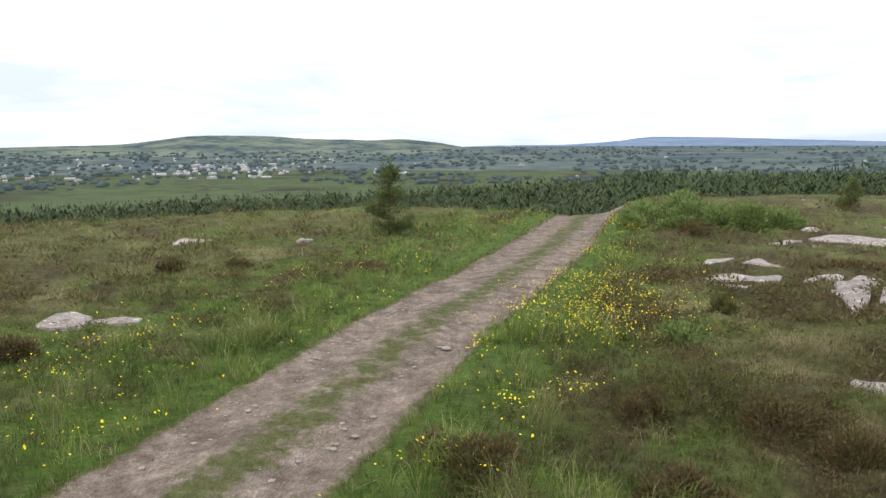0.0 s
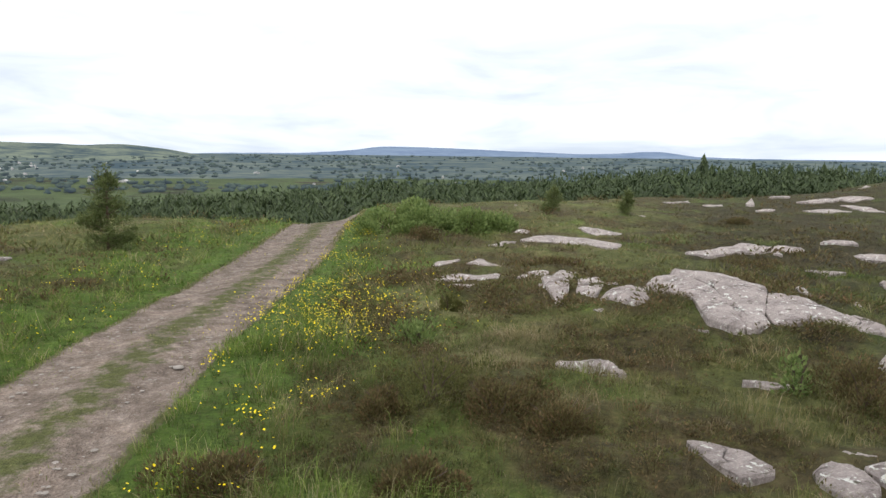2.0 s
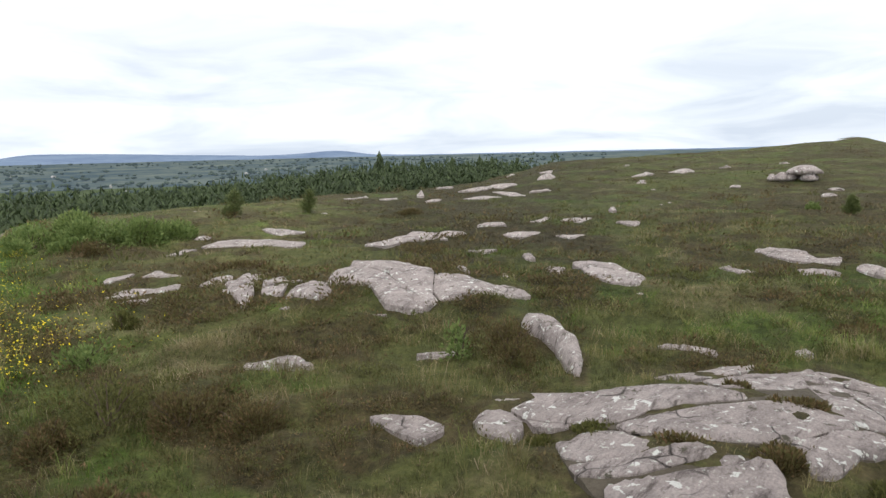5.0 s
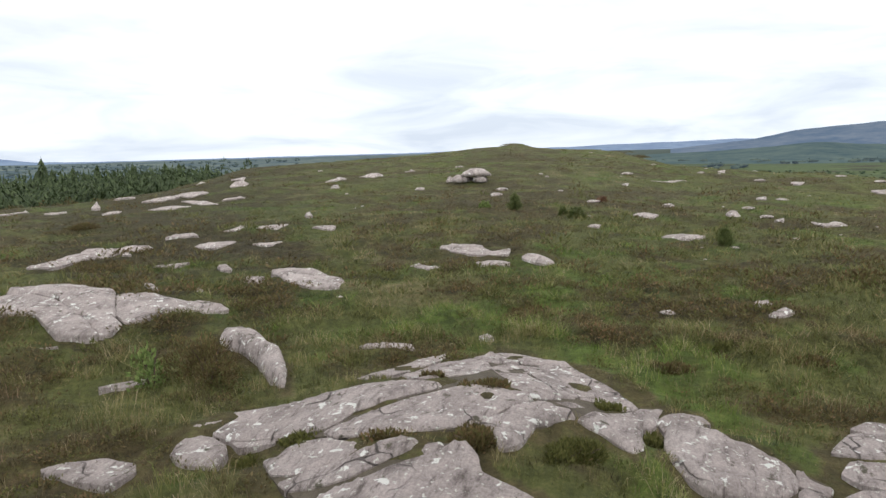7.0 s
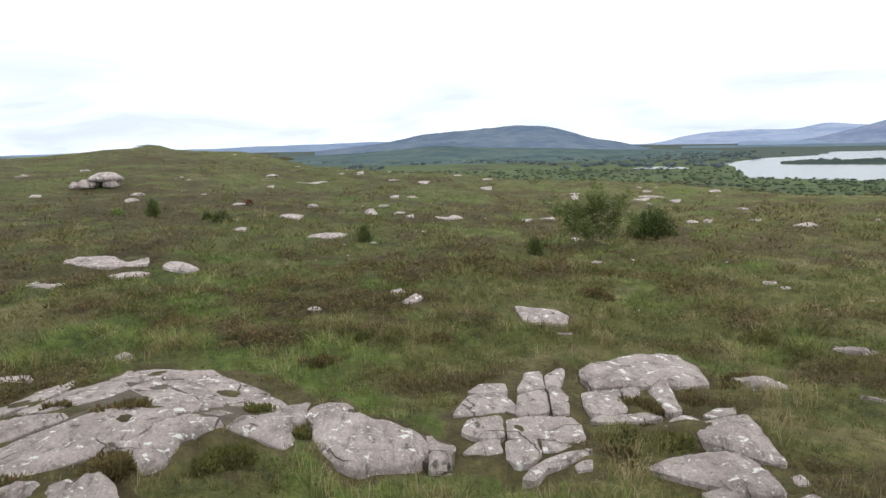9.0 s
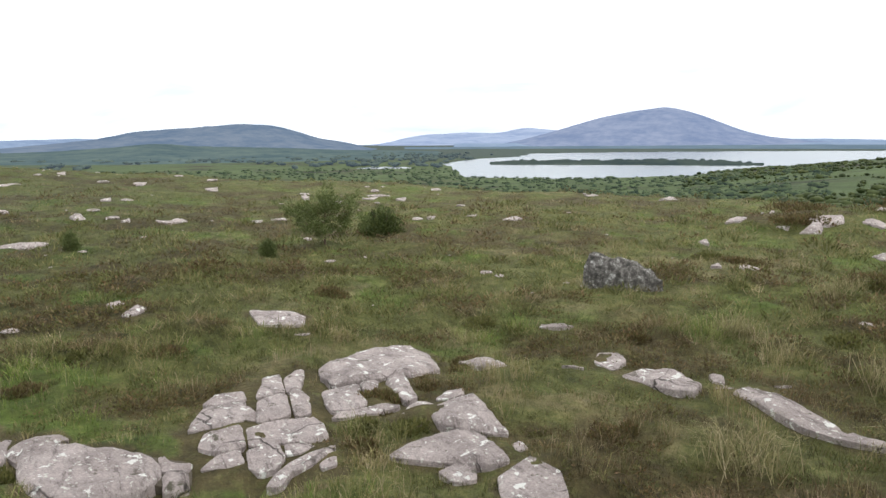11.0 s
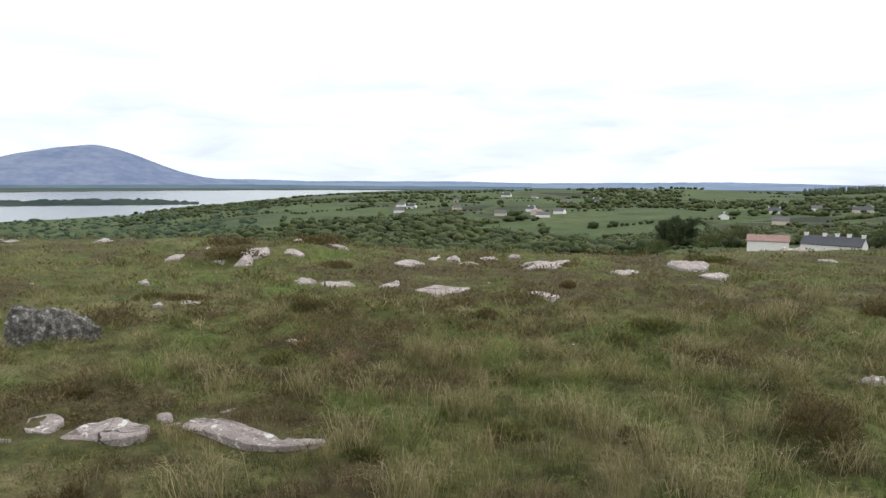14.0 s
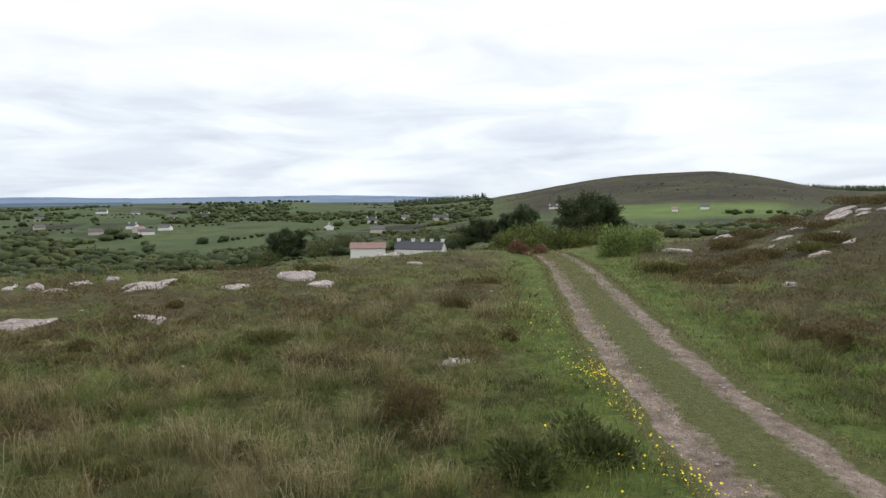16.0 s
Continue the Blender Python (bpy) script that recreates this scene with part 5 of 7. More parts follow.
single_rock(0.14, [(-17.52, -18.31), (-18.29, -18.41), (-17.93, -17.81), (-17.45, -18.0)])
single_rock(0.1, [(-19.54, -18.97), (-20.0, -18.85), (-19.52, -18.5)])
single_rock(0.16, [(-13.61, -15.11), (-14.01, -15.27), (-13.94, -14.85), (-13.68, -14.8)])
single_rock(0.1, [(-19.55, -22.7), (-20.15, -22.79), (-19.73, -22.45)])
single_rock(0.12, [(18.44, -13.46), (18.64, -14.07), (18.19, -14.09), (18.08, -13.65)])
single_rock(0.12, [(22.96, -6.55), (23.14, -6.97), (22.76, -6.79)])
single_rock(0.1, [(19.69, -12.84), (19.71, -13.31), (19.42, -13.0)])
single_rock(0.1, [(31.56, -14.67), (32.04, -15.66), (30.87, -15.69), (30.81, -15.05)])
single_rock(0.14, [(13.28, -17.77), (13.37, -18.43), (13.02, -18.38), (12.89, -17.93)])
single_rock(0.1, [(23.11, -7.23), (23.5, -7.82), (22.86, -7.7)])
single_rock(0.1, [(23.57, -4.02), (24.19, -4.46), (23.31, -4.6)])
single_rock(0.16, [(10.2, -19.36), (10.16, -19.73), (9.75, -19.42), (9.82, -19.26)])
single_rock(0.1, [(7.52, -6.17), (7.42, -6.34), (7.16, -6.48), (7.28, -6.32)])
single_rock(0.1, [(9.03, -12.53), (8.96, -12.82), (8.5, -12.65), (8.61, -12.34)])
single_rock(0.33, [(-5.4, -28.96), (-5.85, -29.52), (-6.39, -29.87), (-6.58, -29.54), (-6.38, -28.65)])
outcrop = rock_outcrop(LABELS['Z'])
slab(outcrop, 0.18, [(-26.39, -26.72), (-27.61, -27.46), (-28.35, -27.03), (-27.62, -26.13), (-26.63, -26.15)])
slab(outcrop, 0.132, [(-24.41, -25.0), (-25.45, -25.76), (-25.66, -25.19), (-26.33, -25.23), (-25.74, -24.56), (-24.69, -24.37)])
slab(outcrop, 0.132, [(-25.79, -24.39), (-26.35, -24.73), (-26.3, -24.15), (-25.98, -23.97)])
slab(outcrop, 0.06, [(-25.13, -23.85), (-25.81, -24.01), (-25.55, -23.4), (-25.08, -23.46)])
slab(outcrop, 0.168, [(-23.85, -25.52), (-24.62, -25.86), (-24.88, -25.39), (-24.14, -24.71), (-23.98, -25.18)])
slab(outcrop, 0.108, [(-23.56, -25.87), (-24.08, -26.11), (-24.14, -25.87), (-23.72, -25.64)])
slab(outcrop, 0.09, [(-26.14, -23.75), (-26.59, -23.69), (-26.18, -23.27), (-25.99, -23.48)])
single_rock(0.4, [(28.41, 28.95), (31.39, 31.74), (31.42, 31.41), (28.43, 28.36)])
single_rock(0.12, [(32.74, 26.94), (32.96, 25.48), (29.75, 22.09), (30.55, 23.62)])
single_rock(0.12, [(24.91, 31.32), (25.27, 30.59), (27.54, 32.45), (26.41, 30.92), (24.66, 30.26)])
single_rock(0.2, [(44.98, 32.26), (46.26, 31.82), (42.04, 29.16)])
single_rock(0.2, [(35.83, 19.01), (37.56, 19.43), (35.83, 18.46)])
single_rock(0.3, [(23.34, 13.51), (24.64, 14.05), (23.04, 12.96)])
single_rock(0.12, [(13.54, 12.01), (13.82, 11.71), (13.7, 11.07), (13.22, 11.11)])
single_rock(0.12, [(11.85, 8.29), (12.14, 8.0), (11.66, 7.82)])
single_rock(0.12, [(10.3, 9.35), (10.51, 9.33), (9.78, 8.59)])
single_rock(0.2, [(9.93, 7.92), (10.44, 8.25), (10.11, 7.87)])
single_rock(0.12, [(13.3, 9.98), (13.53, 9.94), (12.72, 9.19), (12.68, 9.39)])
single_rock(0.12, [(21.33, 2.71), (21.74, 2.36), (21.14, 2.37)])
single_rock(0.12, [(39.88, 3.25), (40.66, 2.88), (39.36, 2.87)])
single_rock(0.3, [(26.19, -1.42), (26.36, -1.76), (25.46, -1.86), (25.38, -1.54)])
single_rock(0.12, [(24.2, -2.74), (24.66, -3.08), (24.09, -2.98)])
single_rock(0.12, [(43.68, 1.88), (43.56, 0.84), (46.58, -0.19), (43.09, 0.54)])
single_rock(0.12, [(55.01, -2.33), (57.93, -3.0), (53.84, -2.73)])
single_rock(0.12, [(32.5, -2.95), (33.44, -3.43), (31.68, -3.22)])
single_rock(0.12, [(14.86, 14.18), (15.4, 14.53), (14.74, 13.76)])
single_rock(0.12, [(13.77, 4.92), (13.54, 4.63), (13.41, 4.67)])
single_rock(0.12, [(8.07, 2.23), (8.32, 2.23), (8.17, 2.12), (7.99, 2.14)])
single_rock(0.5, [(10.84, -17.56), (10.9, -18.13), (10.67, -18.38), (10.31, -17.68)])
single_rock(0.12, [(11.66, -17.78), (11.4, -17.98), (11.29, -17.75)])
single_rock(0.12, [(13.06, -19.12), (15.29, -23.07), (14.64, -22.17)])
single_rock(0.12, [(6.33, -21.87), (6.49, -23.88), (6.07, -21.79)])
single_rock(0.12, [(6.62, -13.17), (6.51, -13.46), (6.33, -13.34)])
single_rock(0.12, [(11.86, -14.89), (12.03, -15.36), (11.53, -14.85)])
single_rock(0.12, [(9.22, -11.98), (9.37, -12.39), (9.07, -12.11)])
single_rock(0.12, [(24.42, -3.81), (23.75, -4.3), (23.11, -3.99)])
single_rock(0.4, [(32.07, -11.53), (31.62, -11.79), (29.75, -10.97)])
single_rock(0.3, [(29.83, -12.32), (30.91, -13.18), (28.4, -12.07)])
single_rock(0.12, [(30.67, -14.05), (30.78, -14.94), (29.7, -14.15)])
single_rock(0.12, [(29.53, -15.29), (29.85, -16.0), (28.99, -15.42)])
single_rock(0.12, [(37.97, -8.41), (38.06, -9.07), (36.49, -8.64)])
single_rock(0.12, [(20.81, -11.99), (20.92, -12.39), (20.25, -11.92)])
single_rock(0.12, [(43.44, -5.65), (45.55, -6.67), (41.31, -5.88)])
single_rock(0.12, [(9.15, 2.61), (9.29, 2.54), (9.03, 2.37), (8.95, 2.48)])

# ---- plants ----
HEATHER = leaf_material("heather_sprigs", [(0.1, (0.046, 0.037, 0.018)), (0.4, (0.112, 0.082, 0.038)), (0.6, (0.122, 0.120, 0.044)), (0.85, (0.230, 0.145, 0.080))], 0.3)
HEATHER_GREEN = leaf_material("green_heather_sprigs", [(0.1, (0.040, 0.046, 0.015)), (0.45, (0.104, 0.110, 0.034)), (0.9, (0.185, 0.178, 0.064))], 0.3)
PINE_NEEDLES = leaf_material("pine_needles", [(0.1, (0.050, 0.070, 0.022)), (0.5, (0.118, 0.150, 0.050)), (0.9, (0.21, 0.235, 0.09))], 0.3)
BROADLEAF = leaf_material("willow_leaves", [(0.1, (0.075, 0.115, 0.032)), (0.5, (0.165, 0.230, 0.072)), (0.9, (0.28, 0.34, 0.12))], 0.35)
DARK_LEAF = leaf_material("dark_leaves", [(0.1, (0.028, 0.042, 0.014)), (0.5, (0.068, 0.092, 0.028)), (0.9, (0.13, 0.152, 0.052))], 0.3)
STEM = plain("woody_stem", (0.10, 0.075, 0.055), 0.9, 0.4, 8.0)
PETAL = plain("yellow_petal", (0.92, 0.72, 0.012), 0.5, 0.15, 20.0)


def clear_of_rocks(x, y, margin=0.0):
    ok = np.ones(len(x), bool)
    for ring in ROCK_PLANS:
        grow = 0.05 + max(0, margin) * np.ptp(ring, axis=0).max()
        lo, hi = ring.min(0) - grow, ring.max(0) + grow
        near = np.nonzero((x > lo[0]) & (x < hi[0]) & (y > lo[1]) & (y < hi[1]))[0]
        if len(near) == 0:
            continue
        mid = ring.mean(0)
        shape = mid + (ring - mid) * (1 + margin)
        px, py = x[near], y[near]
        inside = np.zeros(len(near), bool)
        x1, y1 = shape[:, 0], shape[:, 1]
        x2, y2 = np.roll(x1, -1), np.roll(y1, -1)
        for a, b, c, d in zip(x1, y1, x2, y2):
            cross = (b > py) != (d > py)
            inside ^= cross & (px < (c - a) * (py - b) / (d - b + 1e-12) + a)
        ok[near[inside]] = False
    return ok


def bare_joints():
    """Peaty soil instead of turf in the joints and along the feet of the rocks."""
    me = bpy.data.objects["ground"].data
    at_vertex = np.zeros(len(me.vertices) * 3)
    me.vertices.foreach_get("co", at_vertex)
    x, y = at_vertex[0::3], at_vertex[1::3]
    near = np.nonzero(np.hypot(x, y) < 11)[0]
    beside = near[~clear_of_rocks(x[near], y[near], 0.22)]
    for key, level in (("heath", 0.75), ("lush", 0.0), ("dry", 0.2)):
        v = np.zeros(len(me.vertices))
        me.attributes[key].data.foreach_get("value", v)
        v[beside] = level
        me.attributes[key].data.foreach_set("value", v)


# peat and no turf between the square blocks
ROCK_PLANS.append(np.array([(6.32, -1.23), (7.02, -1.51), (7.14, -1.91), (7.43, -2.24), (7.6, -2.66), (7.58, -2.74), (6.15, -2.29), (5.47, -2.19), (5.26, -2.17), (4.9, -2.03), (5.02, -1.53), (5.36, -1.48), (5.59, -1.17), (5.89, -1.23)]))
ROCK_PLANS.append(np.array([(6.6, -2.61), (6.55, -3.19), (6.43, -3.56), (5.85, -3.28), (5.8, -3.8), (5.67, -3.78), (5.46, -3.27), (5.5, -2.94), (5.92, -2.43)]))
bare_joints()


def blades_mesh(name, x, y, z, height, width, lean, tone, lush, dry, heath, fine):
    """Grass blades as bent strips: three triangles each when fine, one when far."""
    n = len(x)
    a = rng.uniform(0, 2 * math.pi, n)
    dx, dy = np.cos(a), np.sin(a)
    b = a + rng.uniform(0.6, 2.5, n)
    lx, ly = np.cos(b) * lean * height, np.sin(b) * lean * height
    w = width * 0.5
    if fine:
        rows = np.stack([
            np.stack([x - dx * w, y - dy * w, z], -1), np.stack([x + dx * w, y + dy * w, z], -1),
            np.stack([x - dx * w * 0.8 + lx * 0.35, y - dy * w * 0.8 + ly * 0.35, z + height * 0.6], -1), np.stack([x + dx * w * 0.8 + lx * 0.35, y + dy * w * 0.8 + ly * 0.35, z + height * 0.6], -1),
            np.stack([x + lx, y + ly, z + height * (1 - 0.4 * np.minimum(lean, 1.0))], -1)], 1)
        f = np.array([(0, 1, 3), (0, 3, 2), (2, 3, 4)])
    else:
        rows = np.stack([np.stack([x - dx * w, y - dy * w, z], -1), np.stack([x + dx * w, y + dy * w, z], -1), np.stack([x + lx, y + ly, z + height], -1)], 1)
        f = np.array([(0, 1, 2)])
    k = rows.shape[1]
    me = mesh_of(name, rows.reshape(-1, 3), (f[None] + (np.arange(n) * k)[:, None, None]).reshape(-1, 3), GRASS, False)
    for key, v in (("tone", tone), ("lush", lush), ("dry", dry), ("heath", heath)):
        weigh(me, key, np.repeat(v, k))
    return me


def grass_cover(name, label, tufts, per, near, far, fine, spread, power):
    """Tufts of grass over the moor, thinning with distance from the track's bend."""
    u = rng.uniform(0, 1, tufts)
    r = (near ** power + u * (far ** power - near ** power)) ** (1 / power)
    az = np.radians(rng.uniform(-34, 230, tufts))
    x, y = np.sin(az) * r, np.cos(az) * r
    d, side = track_distance(x, y)
    keep = (d > 0.84 + 0.24 * rng.uniform(-1, 1, tufts)) & clear_of_rocks(x, y, -0.04)
    x, y, r, d = x[keep], y[keep], r[keep], d[keep]
    z = land(x, y)
    lush, dry, heath = vegetation(x, y)
    n = len(x)
    heath = np.clip(heath * 1.1 + rng.normal(0, 0.28, n) * (heath > 0.04), 0, 1)
    open_turf = clear_of_rocks(x, y, 0.22)
    lush = lush * np.where(clear_of_rocks(x, y, 0.3), 1.0, 0.15)
    heath = np.where(open_turf, heath, np.maximum(heath, 0.35))
    lush = np.clip(lush + rng.normal(0, 0.25, n) * (lush > 0.1), 0, 1)
    clump = step(patches(x, y, 0.42, 15, 2), 0.42, 0.72)
    tall = (0.03 + 0.05 * patches(x, y, 0.9, 91) + 0.13 * clump + 0.08 * rng.uniform(0, 1, n) ** 3) * (1 - 0.25 * heath) * (0.8 + 0.55 * step(d, 1.0, 2.0)) * np.where(clear_of_rocks(x, y, 0.4), 1.0, 0.6) * (1 + 0.9 * np.exp(-((d - 2.4) / 1.1) ** 2) * (y < 2) * (side[keep] < 0) + 0.8 * np.exp(-((d - 2.0) / 1.2) ** 2) * (y > 2))
    tall = tall * (1 + 0.55 * np.exp(-((np.degrees(np.arctan2(x, y)) % 360 - 178) / 26) ** 2) * (1 - step(r, 13, 20)))
    # tussocks lighter, gaps between darker: shade of the relief painted into the tone
    base_tone = -0.10 + 0.62 * patches(x, y, 0.45, 92, 2) + 0.45 * clump + rng.uniform(-0.22, 0.22, n) - 0.30 * sedge(x, y)
    straw = (rng.uniform(0, 1, n) < 0.10 + 0.12 * dry).astype(float)
    tall = tall * np.where(open_turf, 1.0, np.where(rng.uniform(0, 1, n) < 0.35, 0.25, 0.75))
    rep = lambda v: np.repeat(v, per)
    m = n * per
    ang, off = rng.uniform(0, 2 * math.pi, m), spread * np.sqrt(rng.uniform(0, 1, m)) * np.clip(rep(r) / 7, 0.7, 3)
    bx, by = rep(x) + np.cos(ang) * off, rep(y) + np.sin(ang) * off
    h = rep(tall) * rng.uniform(0.55, 1.25, m) * (0.82 if fine else np.interp(rep(r), [9, 20, 40], [0.62, 0.5, 0.45]))
    w = np.maximum(0.0045, rep(r) * (0.00062 if fine else 0.0009)) * rng.uniform(0.7, 1.4, m)
    own = (rng.uniform(0, 1, m) < 0.10 + 0.5 * rep(straw)).astype(float)
    me = blades_mesh(name, bx, by, rep(z) - 0.02, h, w, rng.uniform(0.25, 1.1, m) if fine else rng.uniform(0.5, 1.5, m), np.clip(rep(base_tone) + rng.uniform(-0.25, 0.25, m), 0, 1), rep(lush), np.clip(rep(dry) * 0.8 + own * 0.7, 0, 1), rep(heath) * (1 - own * 0.6), fine)
    return tagged(new(name, me), label, "grass", kind="stuff")


grass_cover("moor_grass", "rough green and straw-coloured moor grass in tufts", 19000, 8, 3.9, 10, True, 0.06, 0.6)
grass_cover("middle_moor_grass", "rough olive and straw-coloured moor grass in tufts", 39000, 8, 9, 28, False, 0.06, -0.6)
grass_cover("distant_moor_grass", "rough olive grass and sedge on the open moor", 28000, 6, 20, 100, False, 0.10, -0.4)


def tussock(x, y, height, blades, label):
    """A tall pale tuft of purple moor grass."""
    a = rng.normal(0, 0.13, (2, blades))
    o = np.ones(blades)
    me = blades_mesh("grass_tussock", x + a[0], y + a[1], land_at(x, y) * o, height * rng.uniform(0.6, 1.1, blades), 0.006 * o, rng.uniform(0.3, 1.3, blades), rng.uniform(0.2, 0.95, blades), 0.2 * o, rng.uniform(0.1, 0.75, blades), 0 * o, True)
    tagged(new("grass_tussock", me), label, "grass", "grass tussocks")


for x, y, h in ((0.2, -7.2, 0.55), (-0.3, -6.9, 0.5), (0.6, -7.6, 0.45), (1.9, -7.7, 0.4), (-2.6, -13.5, 0.6), (-5.0, -14.0, 0.55), (-4.1, -17.0, 0.6), (-1.0, -11.0, 0.45), (2.8, -9.6, 0.42), (-0.8, -6.0, 0.4), (-8.6, -9.5, 0.5), (-10.5, -11.5, 0.5), (-9.6, -13.0, 0.5), (-12.5, -15.0, 0.5), (1.2, -10.5, 0.4), (-2.0, -9.8, 0.45)):
    tussock(x, y, h, 150, "tall pale tussock of purple moor grass")
placing = np.random.default_rng(77)
for k in range(34):
    bearing, far = radians(placing.uniform(140, 198)), placing.uniform(5.5, 15)
    x, y = math.sin(bearing) * far, math.cos(bearing) * far
    if track_distance([x], [y])[0][0] > 2.0 and clear_of_rocks(np.array([x]), np.array([y]), 0.2)[0]:
        tussock(x, y, placing.uniform(0.28, 0.5), 110, "pale straw-tipped tussock of purple moor grass")


# heather: domes of upright sprigs
def sprigs(radius, height, count, seed, size=0.055, lumps=5, upright=0.7, slim=0.22):
    """Vertices and faces of a dome of small sprigs round the origin."""
    g = np.random.default_rng(seed)
    cx = np.concatenate([[0], g.normal(0, radius * 0.42, lumps)])
    cy = np.concatenate([[0], g.normal(0, radius * 0.42, lumps)])
    cr = np.concatenate([[radius * 0.75], radius * g.uniform(0.35, 0.6, lumps)])
    ch = np.concatenate([[height * 0.85], height * g.uniform(0.5, 1.0, lumps)])
    which = g.choice(lumps + 1, count, p=cr ** 2 / np.sum(cr ** 2))
    a, e = g.uniform(0, 2 * math.pi, count), np.arccos(g.uniform(0.0, 1, count))
    depth = g.uniform(0.62, 1.02, count)
    nx, ny, nz = np.sin(e) * np.cos(a), np.sin(e) * np.sin(a), np.cos(e)
    p = np.stack([cx[which] + nx * cr[which] * depth, cy[which] + ny * cr[which] * depth, nz * ch[which] * depth], -1)
    d = np.stack([nx, ny, nz + upright], -1) + g.normal(0, 0.35, (count, 3))
    d /= np.linalg.norm(d, axis=1)[:, None]
    s = np.cross(d, g.normal(0, 1, (count, 3)))
    s /= np.linalg.norm(s, axis=1)[:, None]
    long = size * g.uniform(0.6, 1.5, count)[:, None]
    wide = size * slim * g.uniform(0.7, 1.4, count)[:, None]
    v = np.stack([p - d * long * 0.3, p + s * wide + d * long * 0.3, p + d * long, p - s * wide + d * long * 0.3], 1)
    f = np.array([(0, 1, 2), (0, 2, 3)])
    return v.reshape(-1, 3), (f[None] + (np.arange(count) * 4)[:, None, None]).reshape(-1, 3)


def bush(name, x, y, radius, height, count, material, label, category, group="", size=0.055, seed=0, upright=0.7, slim=0.3):
    """A low shrub as one thing: foliage and a few bare stems."""
    ob = new(name)
    ob.location = (x, y, land_at(x, y) - 0.04)
    part("foliage", mesh_of("foliage", *sprigs(radius, height, count, seed + 100, size, upright=upright, slim=slim), material, False), material, ob)
    g = np.random.default_rng(seed)
    bm = bmesh.new()
    for i in range(7):
        a = g.uniform(0, 2 * math.pi)
        top = Vector((math.cos(a) * radius * 0.6, math.sin(a) * radius * 0.6, height * 0.75))
        tube(bm, [Vector((0.03 * math.cos(a), 0.03 * math.sin(a), -0.05)), top * 0.5 + Vector((0, 0, height * 0.1)), top], 0.008 + 0.01 * radius, 0.003, 5)
    part("woody_base", bm, STEM, ob)
    return tagged(ob, label, category, group)


def tube(bm, path, r0, r1, sides=6):
    """A tapering tube along a path."""
    rings = []
    for i, p in enumerate(path):
        d = (path[min(i + 1, len(path) - 1)] - path[max(i - 1, 0)]).normalized()
        u = d.orthogonal().normalized()
        v = d.cross(u)
        r = r0 + (r1 - r0) * i / (len(path) - 1)
        rings.append([bm.verts.new(p + (u * math.cos(2 * math.pi * k / sides) + v * math.sin(2 * math.pi * k / sides)) * r) for k in range(sides)])
    for a, b in zip(rings, rings[1:]):
        for k in range(sides):
            bm.faces.new((a[k], a[(k + 1) % sides], b[(k + 1) % sides], b[k]))
    bm.faces.new(rings[-1])


def heather(x, y, width, height, green=False):
    heather.count += 1
    n = int(min(1900, 450 + 3000 * width * height / 0.6))
    close = math.hypot(x, y) < 8.6 and width > 0.45
    n = n + 2600 if close else n
    return bush("heather_bush", x, y, width / 2, height, n, HEATHER_GREEN if green else HEATHER, "dense green-brown heather bush" if green else "dark brown woody heather bush", "heather", "heather bushes", (0.030 if close else 0.040) if width < 1.5 else 0.07, heather.count, slim=0.24 if close else 0.3)


heather.count = 0
heather(0.28, 5.4, 0.95, 0.45)
heather(2.5, 6.95, 1.2, 0.62, True)
heather(1.9, 6.85, 0.55, 0.32)
heather(3.4, 5.8, 1.1, 0.36)
heather(2.9, 6.2, 0.9, 0.40)
heather(4.2, 10.75, 0.45, 0.38, True)
heather(1.67, 4.95, 0.7, 0.30)
heather(13.0, 13.0, 1.4, 0.25)
heather(8.4, 14.6, 2.2, 0.28)
heather(6.5, 5.05, 0.95, 0.62)
for x, y, wide, tall, fresh in ((6.39, 2.25, 0.22, 0.09, False), (6.2, 1.66, 0.42, 0.13, False), (6.15, -3.08, 0.34, 0.08, False), (5.31, 0.84, 0.5, 0.14, True), (5.80, 2.12, 0.2, 0.07, False), (5.0, 2.95, 0.42, 0.10, True), (5.17, 1.52, 0.55, 0.13, False), (5.42, 0.74, 0.62, 0.17, True), (6.55, 0.64, 0.34, 0.10, True), (5.96, 0.2, 0.28, 0.12, True), (5.02, 2.1, 0.4, 0.06, False), (4.8, 3.36, 0.4, 0.07, True),
                               (5.55, -2.6, 0.42, 0.10, True), (5.35, -2.95, 0.42, 0.11, True), (5.2, -2.35, 0.36, 0.08, False), (6.2, -3.62, 0.4, 0.09, False), (6.75, -4.45, 0.5, 0.11, False), (5.75, -2.9, 0.22, 0.06, False)):
    heather(x, y, wide, tall, fresh)
heather(9.45, -13.15, 1.2, 0.22)
heather(11.3, -18.6, 2.2, 0.26)
heather(12.6, -21.0, 2.4, 0.3)
heather(10.4, -22.0, 2.2, 0.26)
heather(-4.9, -15.8, 0.8, 0.33)
heather(-4.6, -11.5, 0.5, 0.26)
heather(-9.8, -9.5, 0.66, 0.33)
heather(-5.2, 8.3, 0.5, 0.42)
heather(-5.5, 14.2, 0.75, 0.3)
heather(-4.3, 14.8, 0.62, 0.24)
heather(-1.88, -7.75, 1.02, 0.55)
heather(-14.6, -19.5, 2.4, 0.5)
heather(-16.8, -20.2, 2.4, 0.5)
heather(-13.0, -18.2, 1.6, 0.4)
heather(-19.6, -24.8, 1.6, 0.5)
heather(1.45, -17.4, 0.6, 0.22)
heather(19.8, 20.5, 1.4, 0.3)
heather(6.9, 19.6, 1.2, 0.5)
